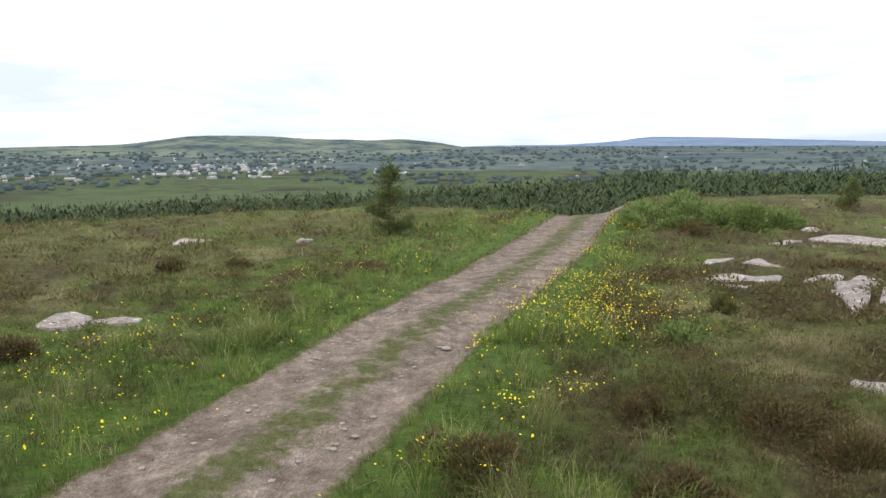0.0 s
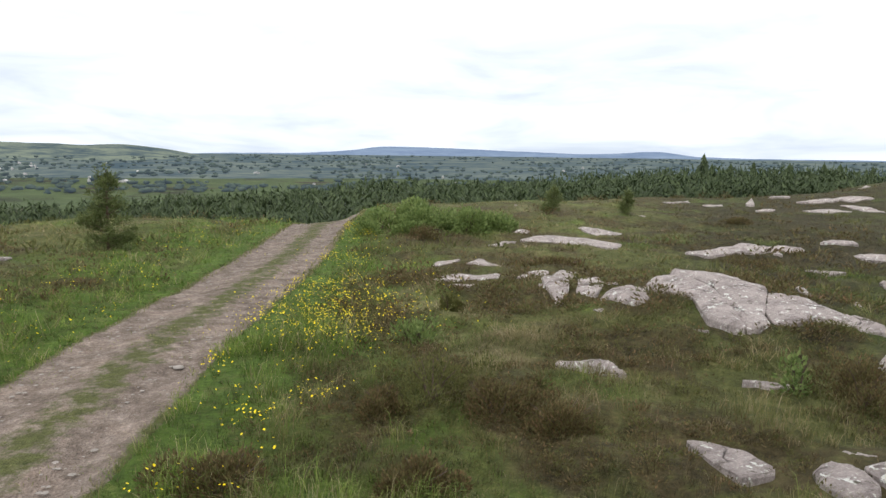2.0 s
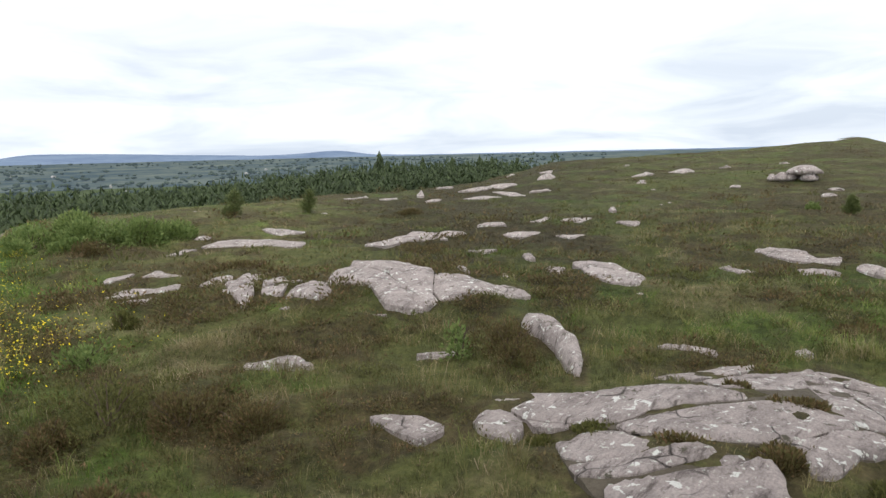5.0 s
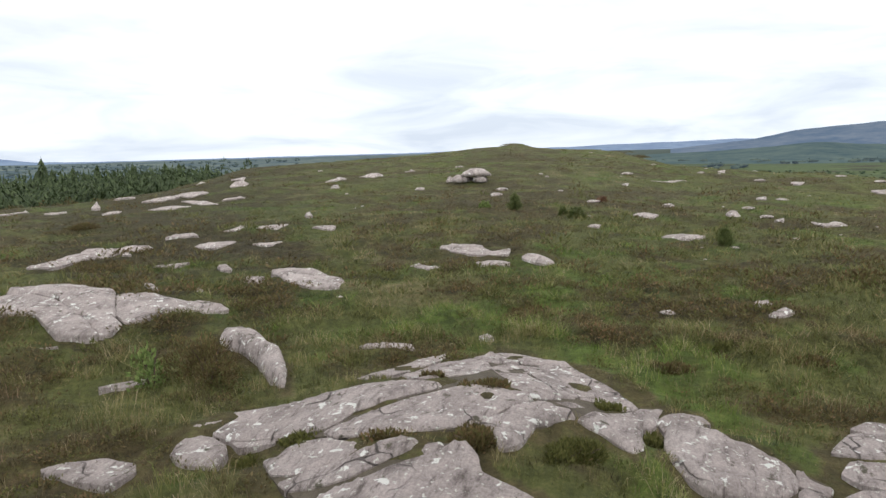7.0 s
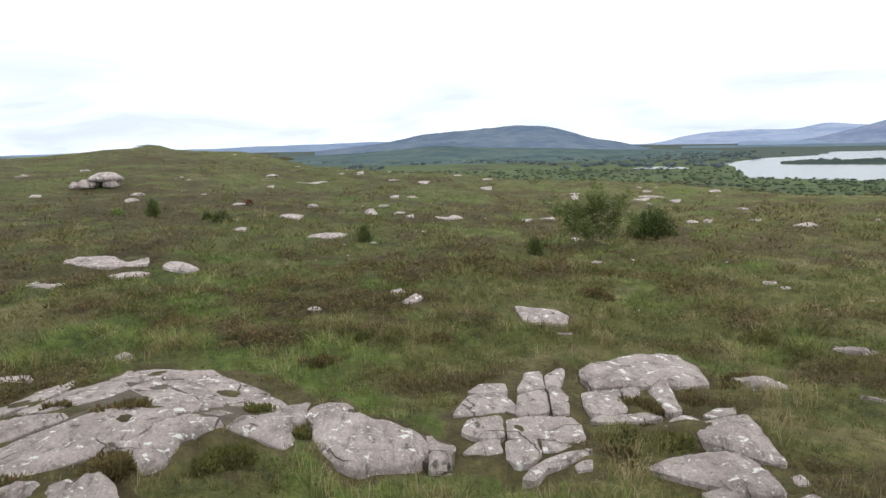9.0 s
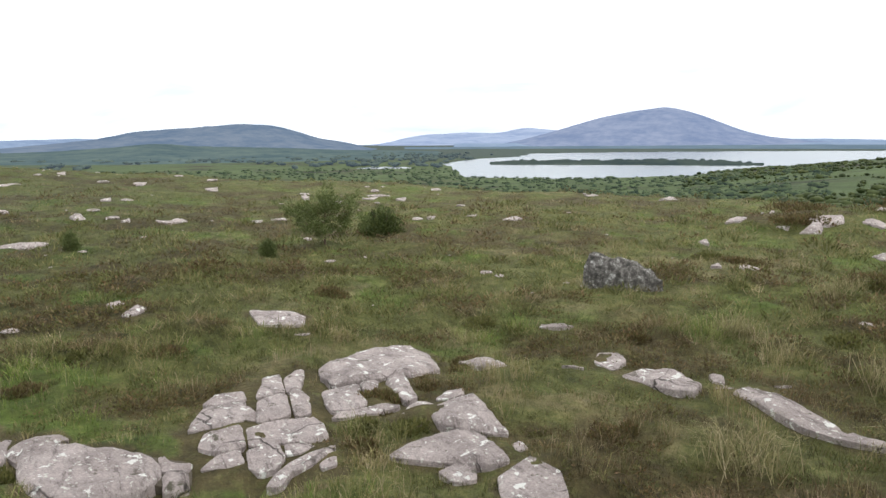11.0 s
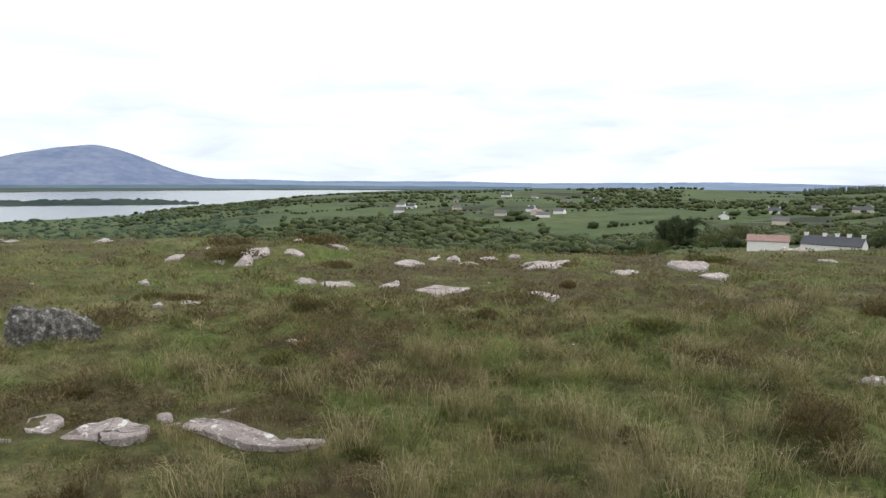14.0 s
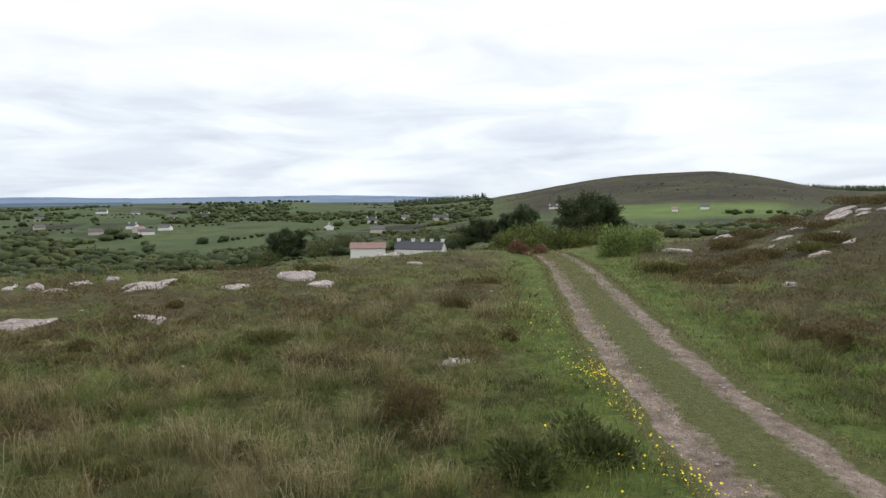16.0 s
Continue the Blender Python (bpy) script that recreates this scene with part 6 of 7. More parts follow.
for bearing, far, wide, tall in ((220, 37, 2.4, 0.45), (222.5, 40, 2.6, 0.5), (224.5, 34, 2.2, 0.4), (226.5, 42, 2.8, 0.55), (228, 38, 2.4, 0.45), (218.5, 33, 2.0, 0.4), (225.5, 28, 1.8, 0.35), (221, 27, 1.6, 0.35)):
    heather(math.sin(radians(bearing)) * far, math.cos(radians(bearing)) * far, wide, tall)

# smaller heather clumps all over the moor
for x, y, wide, tall in ((0.99, -6.99, 0.4, 0.26), (2.6, -13.09, 0.49, 0.28), (0.19, -11.69, 0.76, 0.35), (6.18, -12.4, 0.78, 0.35), (10.15, -13.1, 0.8, 0.36), (6.33, -6.81, 0.45, 0.27), (8.19, -18.92, 0.83, 0.37), (1.75, -21.94, 0.71, 0.34), (2.35, -8.89, 0.45, 0.27), (1.14, -7.15, 0.41, 0.26), (-4.89, -12.08, 0.47, 0.28), (-0.52, -12.6, 0.81, 0.36), (-0.14, -7.37, 0.36, 0.25), (0.99, -14.64, 0.71, 0.34), (-2.72, -24.28, 1.18, 0.45), (-6.72, -18.67, 0.8, 0.36), (-13.4, -19.88, 1.4, 0.51), (-18.92, -19.3, 1.4, 0.51), (-13.64, -16.91, 1.4, 0.51), (-9.88, -10.09, 0.91, 0.39), (2.26, -6.04, 0.31, 0.24), (4.28, -4.3, 0.34, 0.24), (6.29, -12.52, 0.91, 0.39), (4.85, -9.03, 0.5, 0.29), (2.51, -12.08, 0.5, 0.29), (9.39, -0.57, 0.38, 0.26), (11.18, -4.51, 0.49, 0.28), (11.04, 2.36, 0.55, 0.3), (8.33, 0.1, 0.34, 0.24), (9.03, -1.53, 0.37, 0.25), (8.24, -5.64, 0.48, 0.28)):
    heather(x, y, wide * 1.35, 0.6 * tall, int(100 * (x + y)) % 2 == 0)
# heathery ledges along the crest of the moor
for bearing, far, wide, tall in ((75.2, 108, 4.5, 0.4), (76.8, 109, 5.0, 0.6), (84.6, 103, 5.0, 0.5), (86.2, 99, 5.5, 0.5), (98, 69, 3.5, 0.5)):
    heather(math.sin(radians(bearing)) * far, math.cos(radians(bearing)) * far, wide, tall)


def hummocks(name, label, material, shapes, n, most, near, far, power, size, keep_rule):
    """Low cushions of plants scattered over the moor, as one cover."""
    r = (near ** power + rng.uniform(0, 1, n) * (far ** power - near ** power)) ** (1 / power)
    az = np.radians(rng.uniform(-34, 230, n))
    x, y = np.sin(az) * r, np.cos(az) * r
    keep = keep_rule(x, y) & clear_of_rocks(x, y, 0.1) & (track_distance(x, y)[0] > 1.7)
    x, y, r = x[keep][:most], y[keep][:most], r[keep][:most]
    w = rng.uniform(*size, len(x)) * np.clip(r / 9, 0.7, 2.2)
    places = np.stack([x, y, land(x, y) - 0.03, w * rng.uniform(0.4, 0.8, len(x)), w], 1)
    tagged(new(name, planted(name, shapes, places, material)), label, "moor plants", kind="stuff")


OLIVE = leaf_material("tussock_grass", [(0.1, (0.05, 0.06, 0.018)), (0.45, (0.11, 0.12, 0.04)), (0.75, (0.19, 0.185, 0.075)), (0.95, (0.30, 0.26, 0.13))], 0.35)
hummocks("low_heather", "patchy low brown heather between the rocks", HEATHER, [sprigs(0.5, 0.5, 52, 300 + i, 0.085, 3) for i in range(8)], 14000, 1600, 6.0, 75, -0.6, (0.22, 0.65), lambda x, y: rng.uniform(0, 1, len(x)) < 0.13 + vegetation(x, y)[2])
hummocks("grass_hummocks", "olive tussocks of sedge and grass on the moor", OLIVE, [sprigs(0.5, 0.40, 46, 330 + i, 0.17, 3, 1.2, 0.10) for i in range(8)], 9000, 1750, 5.0, 85, -0.5, (0.2, 0.55), lambda x, y: vegetation(x, y)[2] < 0.5)

hummocks("near_heather", "low brown heather shoots between the grasses", HEATHER, [sprigs(0.5, 0.42, 85, 360 + i, 0.08, 5) for i in range(8)], 14000, 1100, 4.3, 15, 1.0, (0.25, 0.7), lambda x, y: rng.uniform(0, 1, len(x)) < vegetation(x, y)[2])
hummocks("moss_cushions", "green mossy cushions and heath plants in the turf", HEATHER_GREEN, [sprigs(0.5, 0.36, 85, 380 + i, 0.08, 5) for i in range(8)], 14000, 900, 4.3, 15, 1.0, (0.22, 0.6), lambda x, y: rng.uniform(0, 1, len(x)) < 0.25 + vegetation(x, y)[2])


# flowers
def flowers(name, spots, label):
    """Small yellow cups on thin stalks."""
    n = len(spots)
    z = land(spots[:, 0], spots[:, 1])
    h = rng.uniform(0.08, 0.24, n)
    s = rng.uniform(0.007, 0.013, n)
    k = np.arange(6) * math.pi / 3
    ring = np.stack([np.cos(k), np.sin(k), 0.45 + 0 * k], -1)
    cup = np.concatenate([[(0, 0, 0)], ring])
    tilt = rng.normal(0, 0.45, (n, 2))
    v = cup[None] * s[:, None, None]
    v[:, :, 2] += v[:, :, 0] * tilt[:, :1] + v[:, :, 1] * tilt[:, 1:]
    v += np.stack([spots[:, 0], spots[:, 1], z + h], -1)[:, None]
    f = np.array([(0, 1 + i, 1 + (i + 1) % 6) for i in range(6)])
    me = mesh_of(name, v.reshape(-1, 3), (f[None] + (np.arange(n) * 7)[:, None, None]).reshape(-1, 3), PETAL, False)
    return tagged(new(name, me), label, "wildflowers", kind="stuff")


def along_track(n, y0, y1, side, reach, seed):
    """Places beside the track, thicker near its edge and in drifts."""
    g = np.random.default_rng(seed)
    tang = np.gradient(LINE, axis=0)
    tang /= np.linalg.norm(tang, axis=1)[:, None]
    ok = np.nonzero((LINE[:, 1] > y0) & (LINE[:, 1] < y1))[0]
    i = g.choice(ok, n * 4)
    o = side * (1.05 + reach * g.uniform(0, 1, n * 4) ** 1.4)
    p = LINE[i] + np.stack([tang[i, 1], -tang[i, 0]], 1) * o[:, None]
    keep = g.uniform(0, 1, n * 4) < step(patches(p[:, 0], p[:, 1], 0.9, 95), 0.42, 0.7)
    return p[keep][:n]


def drift(x, y, sx, sy, n, seed):
    g = np.random.default_rng(seed)
    return np.stack([g.normal(x, sx, n), g.normal(y, sy, n)], 1)


# the line runs from north to south, so its right-hand side is the west
flowers("buttercups", np.concatenate([
    along_track(1000, 4.5, 24, -1, 1.2, 1), along_track(520, 5, 26, 1, 2.6, 2), along_track(90, 12, 24, -1, 3.0, 8),
    drift(2.6, 11.4, 0.8, 1.1, 800, 3), drift(1.9, 9.9, 0.5, 0.7, 420, 4), drift(4.0, 16.8, 1.0, 2.0, 90, 5),
    drift(0.55, 6.9, 0.15, 0.4, 60, 6), drift(1.35, 7.1, 0.25, 0.12, 40, 7),
    drift(-4.2, 8.6, 1.0, 1.1, 200, 9)]), "bright yellow buttercups and trefoil along the track verge")
flowers("trefoil", np.concatenate([
    along_track(70, -14, -3.5, -1, 0.9, 11), drift(-4.0, -5.3, 0.3, 0.5, 50, 12), drift(-5.3, -9.3, 0.25, 0.5, 36, 13), drift(-6.3, -13.5, 0.4, 1.6, 40, 14), drift(-3.2, -5.2, 0.5, 0.6, 16, 15), drift(-4.72, -8.5, 0.14, 0.3, 110, 16), drift(-4.95, -8.7, 0.12, 0.2, 60, 18), drift(-4.4, -7.1, 0.12, 0.25, 50, 17), drift(-3.85, -5.35, 0.2, 0.25, 50, 19)]), "scattered yellow trefoil flowers in the track verge")


# pines and shrubs
def pine(name, x, y, height, spread, seed, label, needle=0.07, density=60, whorls=7, bare=0.12, group="", flat=0.0, needles=None):
    """A young pine: tapering trunk, whorls of rising limbs, needles in brushes along them."""
    g = np.random.default_rng(seed)
    ob = new(name)
    ob.location = (x, y, land_at(x, y) - 0.03)
    bm = bmesh.new()
    bend = g.normal(0, 0.03, 2) * height
    stem = lambda s: Vector((bend[0] * s * s, bend[1] * s * s, height * s))
    tube(bm, [stem(s) for s in np.linspace(0, 0.97, 8)], 0.022 * height + 0.008, 0.004 * height, 7)
    points, ways = [], []
    for w in range(whorls):
        s = bare + (0.93 - bare) * w / whorls
        reach = spread * 0.5 * (1 - s * (1 - flat)) ** 0.75
        for k in range(int(g.integers(4, 7))):
            a = g.uniform(0, 2 * math.pi)
            rise = g.uniform(0.15, 0.6) * (1 - 0.5 * flat)
            long = reach * g.uniform(0.55, 1.15)
            way = Vector((math.cos(a), math.sin(a), rise))
            base = stem(s + g.uniform(-0.03, 0.03))
            tip = base + way * long + Vector((0, 0, 0.12 * long))
            mid = base + way * long * 0.5 - Vector((0, 0, 0.04 * long))
            tube(bm, [base, mid, tip], 0.007 * height, 0.002 * height, 4)
            for q in np.linspace(0.35, 1.05, max(3, int(5 * long / (spread * 0.3)))):
                p = base.lerp(tip, q)
                points.append(p + Vector(g.normal(0, 0.04 * spread, 3)))
                ways.append((tip - base).normalized() + Vector((0, 0, 0.35)))
    for q in np.linspace(0.8, 1.0, 5):
        points.append(stem(q))
        ways.append(Vector((0, 0, 1)))
    part("trunk", bm, BARK, ob)
    P, W = np.array(points), np.array(ways)
    n = len(P) * density
    P, W = np.repeat(P, density, 0), np.repeat(W, density, 0)
    d = W / np.linalg.norm(W, axis=1)[:, None] + g.normal(0, 0.75, (n, 3))
    d /= np.linalg.norm(d, axis=1)[:, None]
    s = np.cross(d, g.normal(0, 1, (n, 3)))
    s /= np.linalg.norm(s, axis=1)[:, None]
    P = P + g.normal(0, needle * 0.6, (n, 3))
    long, wide = needle * g.uniform(0.7, 1.5, n)[:, None], needle * 0.13
    v = np.stack([P - s * wide, P + s * wide, P + d * long], 1).reshape(-1, 3)
    part("crown", mesh_of("crown", v, np.arange(3 * n).reshape(-1, 3), needles or PINE_NEEDLES, False), needles or PINE_NEEDLES, ob)
    return tagged(ob, label, "tree", group)


pine("pine_tree", -1.56, 19.9, 2.15, 1.35, 21, "young green pine beside the gravel track", 0.085, 34, 9, 0.03)
pine("pine_tree", 16.1, -6.4, 1.15, 2.3, 22, "low spreading pine bush on the open moor", 0.085, 46, 7, 0.16, flat=0.35)
pine("pine_sapling", 24.7, 5.7, 0.62, 0.5, 23, "small dark pine seedling in the grass", 0.06, 40, 6, 0.05, "pine saplings")
pine("pine_sapling", 14.6, 25.35, 1.15, 0.95, 24, "small bushy pine sapling among rocks", 0.09, 16, 7, 0.05, "pine saplings")
pine("pine_sapling", 17.45, 24.2, 1.0, 0.75, 25, "small bushy pine sapling among rocks", 0.09, 16, 7, 0.05, "pine saplings")
pine("pine_sapling", 18.6, -1.0, 0.45, 0.4, 26, "small dark pine seedling in the grass", 0.05, 30, 5, 0.05, "pine saplings")
pine("pine_sapling", 15.2, -4.7, 0.4, 0.45, 27, "small dark pine seedling in the grass", 0.05, 30, 5, 0.05, "pine saplings")
bush("willow_bush", 17.6, -8.75, 0.78, 0.85, 3000, DARK_LEAF, "rounded dark green willow bush on the moor", "bush", "", 0.07, 31, 0.2)
bush("gorse_seedling", 24.85, 6.9, 0.24, 0.32, 500, BROADLEAF, "bright green seedling shrub in the grass", "bush", "seedling shrubs", 0.06, 32, 0.4)
bush("gorse_seedling", 23.1, 3.3, 0.26, 0.40, 500, DARK_LEAF, "dark green seedling shrub in the grass", "bush", "seedling shrubs", 0.06, 33, 0.4)
bush("gorse_seedling", 23.9, 3.85, 0.2, 0.32, 400, DARK_LEAF, "dark green seedling shrub in the grass", "bush", "seedling shrubs", 0.06, 34, 0.4)
RUSSET = leaf_material("russet_leaves", [(0.2, (0.13, 0.065, 0.04)), (0.8, (0.24, 0.14, 0.09))], 0.2)
bush("russet_shrub", 28.9, 3.05, 0.22, 0.3, 350, RUSSET, "small reddish brown shrub on the moor", "bush", "", 0.06, 35, 0.4)
for i, (x, y, w, h) in enumerate(((6.3, 22.2, 1.9, 1.0), (7.6, 21.4, 2.2, 1.2), (8.9, 21.0, 2.2, 1.25), (9.9, 21.4, 1.8, 0.9), (7.9, 23.2, 2.2, 1.3), (6.9, 20.3, 1.2, 0.65))):
    bush("willow_scrub", x, y, w / 2, h * 0.78, 2600, BROADLEAF, "light green willow scrub at the moor's edge", "bush", "willow scrub", 0.085, 40 + i, 0.25)
bush("willow_scrub", 3.05, 9.2, 0.42, 0.45, 1100, BROADLEAF, "low creeping willow among the flowers", "bush", "willow scrub", 0.05, 50, 0.3)
bush("willow_scrub", 6.2, 5.6, 0.18, 0.55, 300, BROADLEAF, "slender willow shoot beside a rock", "bush", "willow scrub", 0.05, 51, 0.6)
bush("bramble_bush", -3.35, -6.1, 0.52, 0.42, 1300, DARK_LEAF, "leafy green bramble in the track verge", "bush", "bramble bushes", 0.06, 52, 0.3)
bush("bramble_bush", -2.7, -5.9, 0.4, 0.36, 900, DARK_LEAF, "leafy green bramble in the track verge", "bush", "bramble bushes", 0.06, 53, 0.3)
GORSE = leaf_material("gorse_foliage", [(0.1, (0.05, 0.07, 0.018)), (0.5, (0.10, 0.13, 0.035)), (0.9, (0.18, 0.19, 0.06))], 0.2)
bush("gorse_bush", -15.6, -26.6, 1.1, 1.5, 3000, BROADLEAF, "tall light green shrub beside the track", "bush", "gorse bushes", 0.10, 54, 0.3)
bush("gorse_bush", -16.9, -27.4, 1.0, 1.2, 2400, BROADLEAF, "tall light green shrub beside the track", "bush", "gorse bushes", 0.10, 55, 0.3)
bush("fern_clump", -12.0, -29.5, 0.5, 0.8, 600, RUSSET, "russet dying shrub at the end of the track", "bush", "", 0.10, 56, 0.3)
bush("fern_clump", -13.7, -30.8, 0.45, 0.55, 500, RUSSET, "russet dying shrub at the end of the track", "bush", "", 0.10, 57, 0.3)
for i, (x, y, w, h) in enumerate(((-14.6, -37.5, 3.0, 1.7), (-16.6, -38.2, 3.4, 2.0), (-18.3, -37.6, 3.0, 1.7), (-15.0, -34.6, 1.8, 1.0), (-20.5, -38.5, 2.6, 1.4), (-18.5, -41.0, 4.0, 2.2), (-22.5, -41.0, 4.0, 2.0))):
    bush("gorse_bush", x, y, w / 2, h, 2200, GORSE, "rounded olive gorse thicket at the moor's edge", "bush", "gorse bushes", 0.14, 60 + i, 0.3)

# ---- loose stones on the track ----
def boulder_mesh(name, rx, ry, rz, seed, material=None, detail=3):
    """A rounded weathered stone."""
    bm = bmesh.new()
    bmesh.ops.create_icosphere(bm, subdivisions=detail, radius=1)
    g = np.random.default_rng(seed)
    off = Vector(g.uniform(-50, 50, 3))
    for v in bm.verts:
        n = 1 + 0.30 * noise.noise(v.co * 1.3 + off) + 0.12 * noise.noise(v.co * 3.7 + off)
        p = v.co * n
        p.z = max(p.z, -0.45)
        v.co = Vector((p.x * rx, p.y * ry, p.z * rz))
    me = bpy.data.meshes.new(name)
    bm.to_mesh(me)
    bm.free()
    me.polygons.foreach_set("use_smooth", [True] * len(me.polygons))
    me.materials.append(material or ROCK)
    return me


PEBBLE = plain("track_stone", (0.34, 0.31, 0.285), 0.9, 0.3, 7.0, relief=0.01)
stone_meshes = [boulder_mesh("loose_stone", 0.07, 0.055, 0.035, 500 + i, PEBBLE, 2) for i in range(5)]


def loose_stone(x, y, size):
    loose_stone.count += 1
    ob = new("loose_stone", stone_meshes[loose_stone.count % 5])
    ob.location = (x, y, land_at(x, y) + 0.085)
    ob.scale = (size * 0.8, size * 0.8, size * 0.55)
    ob.rotation_euler = (0, 0, loose_stone.count * 2.4)
    tagged(ob, "pale angular stone lying loose on the gravel track", "stone", "loose stones on the track")


loose_stone.count = 0
for x, y, size in ((-0.02, 9.0, 1.3), (-0.85, 8.3, 1.2), (-0.75, 9.2, 0.9), (-0.3, 9.6, 0.8), (0.3, 10.9, 1.0), (0.75, 12.3, 1.1), (1.2, 14.6, 1.0), (-1.7, 6.2, 1.0), (-1.2, 6.5, 0.8), (-1.55, 5.6, 0.9), (-0.95, 7.6, 0.7), (1.9, 16.1, 1.2), (2.5, 18.0, 1.2), (0.1, 11.6, 0.8), (-2.0, 6.9, 0.7), (-0.5, 8.8, 0.7), (3.6, 21.0, 1.3), (3.0, 19.5, 1.1), (-7.0, -11.6, 0.8), (-6.0, -8.2, 0.7)):
    loose_stone(x, y, size)


def gravel():
    shape = np.array([(1, 0, 0), (0.2, 0.8, 0), (-0.8, 0.4, 0), (-0.6, -0.7, 0), (0.4, -0.8, 0), (0.1, 0.05, 0.7)]) * 0.5
    f = np.array([(0, 1, 5), (1, 2, 5), (2, 3, 5), (3, 4, 5), (4, 0, 5)])
    n = 9000
    i = rng.integers(0, len(LINE), n)
    tang = np.gradient(LINE, axis=0)
    tang /= np.linalg.norm(tang, axis=1)[:, None]
    o = np.clip(rng.normal(0, 0.55, n), -0.98, 0.98)
    p = LINE[i] + np.stack([tang[i, 1], -tang[i, 0]], 1) * o[:, None]
    keep = (p[:, 1] > -2) | (rng.uniform(0, 1, n) < 0.4) & (np.abs(o) > 0.4)
    p = p[keep]
    s = 0.014 + 0.065 * rng.uniform(0, 1, len(p)) ** 3.5
    z = land(p[:, 0], p[:, 1], False) - 0.03
    me = planted("track_gravel", [(shape, f)], np.stack([p[:, 0], p[:, 1], z, s * 0.45, s], 1), PEBBLE)
    tagged(new("track_gravel", me), "small grey stones scattered over the track", "gravel", kind="stuff")


gravel()


def track_turf():
    """Short worn grass between the ruts and at their edges."""
    n = 27000
    i = np.where(rng.uniform(0, 1, n) < 0.55, rng.integers(0, len(LINE), n), rng.integers(int(len(LINE) * 0.52), len(LINE), n))
    tang = np.gradient(LINE, axis=0)
    tang /= np.linalg.norm(tang, axis=1)[:, None]
    y = LINE[i, 1]
    south = step(-y, -8, 4)
    o = rng.normal(-0.05, 0.27 + 0.05 * south, n)
    edge = rng.uniform(0, 1, n) < 0.35
    o = np.where(edge, np.sign(o) * rng.uniform(0.88, 1.12, n), o)
    p = LINE[i] + np.stack([tang[i, 1], -tang[i, 0]], 1) * o[:, None]
    keep = (patches(p[:, 0], p[:, 1], 0.45, 97) + 0.35 * south > 0.56) | edge
    p, edge = p[keep], edge[keep]
    m = len(p)
    r = np.hypot(p[:, 0], p[:, 1])
    h = np.where(edge, rng.uniform(0.04, 0.10, m), rng.uniform(0.02, 0.055, m))
    me = blades_mesh("track_turf", p[:, 0], p[:, 1], land(p[:, 0], p[:, 1], False) - 0.03, h, np.maximum(0.006, r * 0.0011), rng.uniform(0.3, 1.0, m), rng.uniform(0.2, 0.9, m), 0.45 + 0 * h, rng.uniform(0.1, 0.6, m), 0 * h, True)
    tagged(new("track_turf", me), "short worn grass along the middle of the track", "grass", kind="stuff")


track_turf()

# ---- the balanced boulder on the hillside ----
cairn = new("perched_boulder")
cairn.location = (37.9, 11.2, land_at(37.9, 11.2))
cap = part("cap_stone", boulder_mesh("cap_stone", 0.85, 0.75, 0.30, 601), ROCK, cairn, "large grey capstone")
cap.location = (0.15, -0.2, 0.44)
for i, (x, y, s) in enumerate(((-0.3, 0.75, 0.33), (-0.15, 0.35, 0.3), (-0.3, -0.45, 0.33), (-0.35, -0.65, 0.26), (0.3, -0.5, 0.34), (0.4, 0.3, 0.34), (-0.2, 1.25, 0.24))):
    s *= 0.92
    leg = part("support_stone", boulder_mesh("support_stone", s, s, s, 610 + i, None, 2), ROCK, cairn)
    leg.location = (x, y, s * 0.42)
tagged(cairn, "large grey boulder perched on small stones on the hillside", "boulder")


def scattered_stones():
    """Far stones lying all over the moor, too many to count."""
    shapes = []
    for i in range(6):
        bm = bmesh.new()
        bmesh.ops.create_icosphere(bm, subdivisions=2, radius=0.5)
        for v in bm.verts:
            v.co *= 1 + 0.5 * noise.noise(v.co * 3 + Vector((i * 7.3, 0, 0)))
        bm.verts.ensure_lookup_table()
        shapes.append((np.array([v.co for v in bm.verts]), np.array([[v.index for v in f.verts] for f in bm.faces])))
        bm.free()
    n = 190
    r = (11 ** 0.3 + rng.uniform(0, 1, n) * (90 ** 0.3 - 11 ** 0.3)) ** (1 / 0.3)
    az = np.concatenate([rng.uniform(20, 215, n // 2), rng.normal(105, 20, n - n // 2)])
    x, y = np.sin(np.radians(az)) * r, np.cos(np.radians(az)) * r
    keep = (track_distance(x, y)[0] > 2.5) & (patches(x, y, 7, 98) > 0.42)
    x, y, r = x[keep], y[keep], r[keep]
    s = (0.08 + 0.42 * rng.uniform(0, 1, len(x)) ** 2) * np.clip(r / 22, 0.5, 1.6)
    me = planted("scattered_stones", shapes, np.stack([x, y, land(x, y) + 0.05 * s, s * rng.uniform(0.18, 0.4, len(x)), s], 1), ROCK)
    tagged(new("scattered_stones", me), "pale stones scattered over the hillside", "stones", kind="stuff")


scattered_stones()

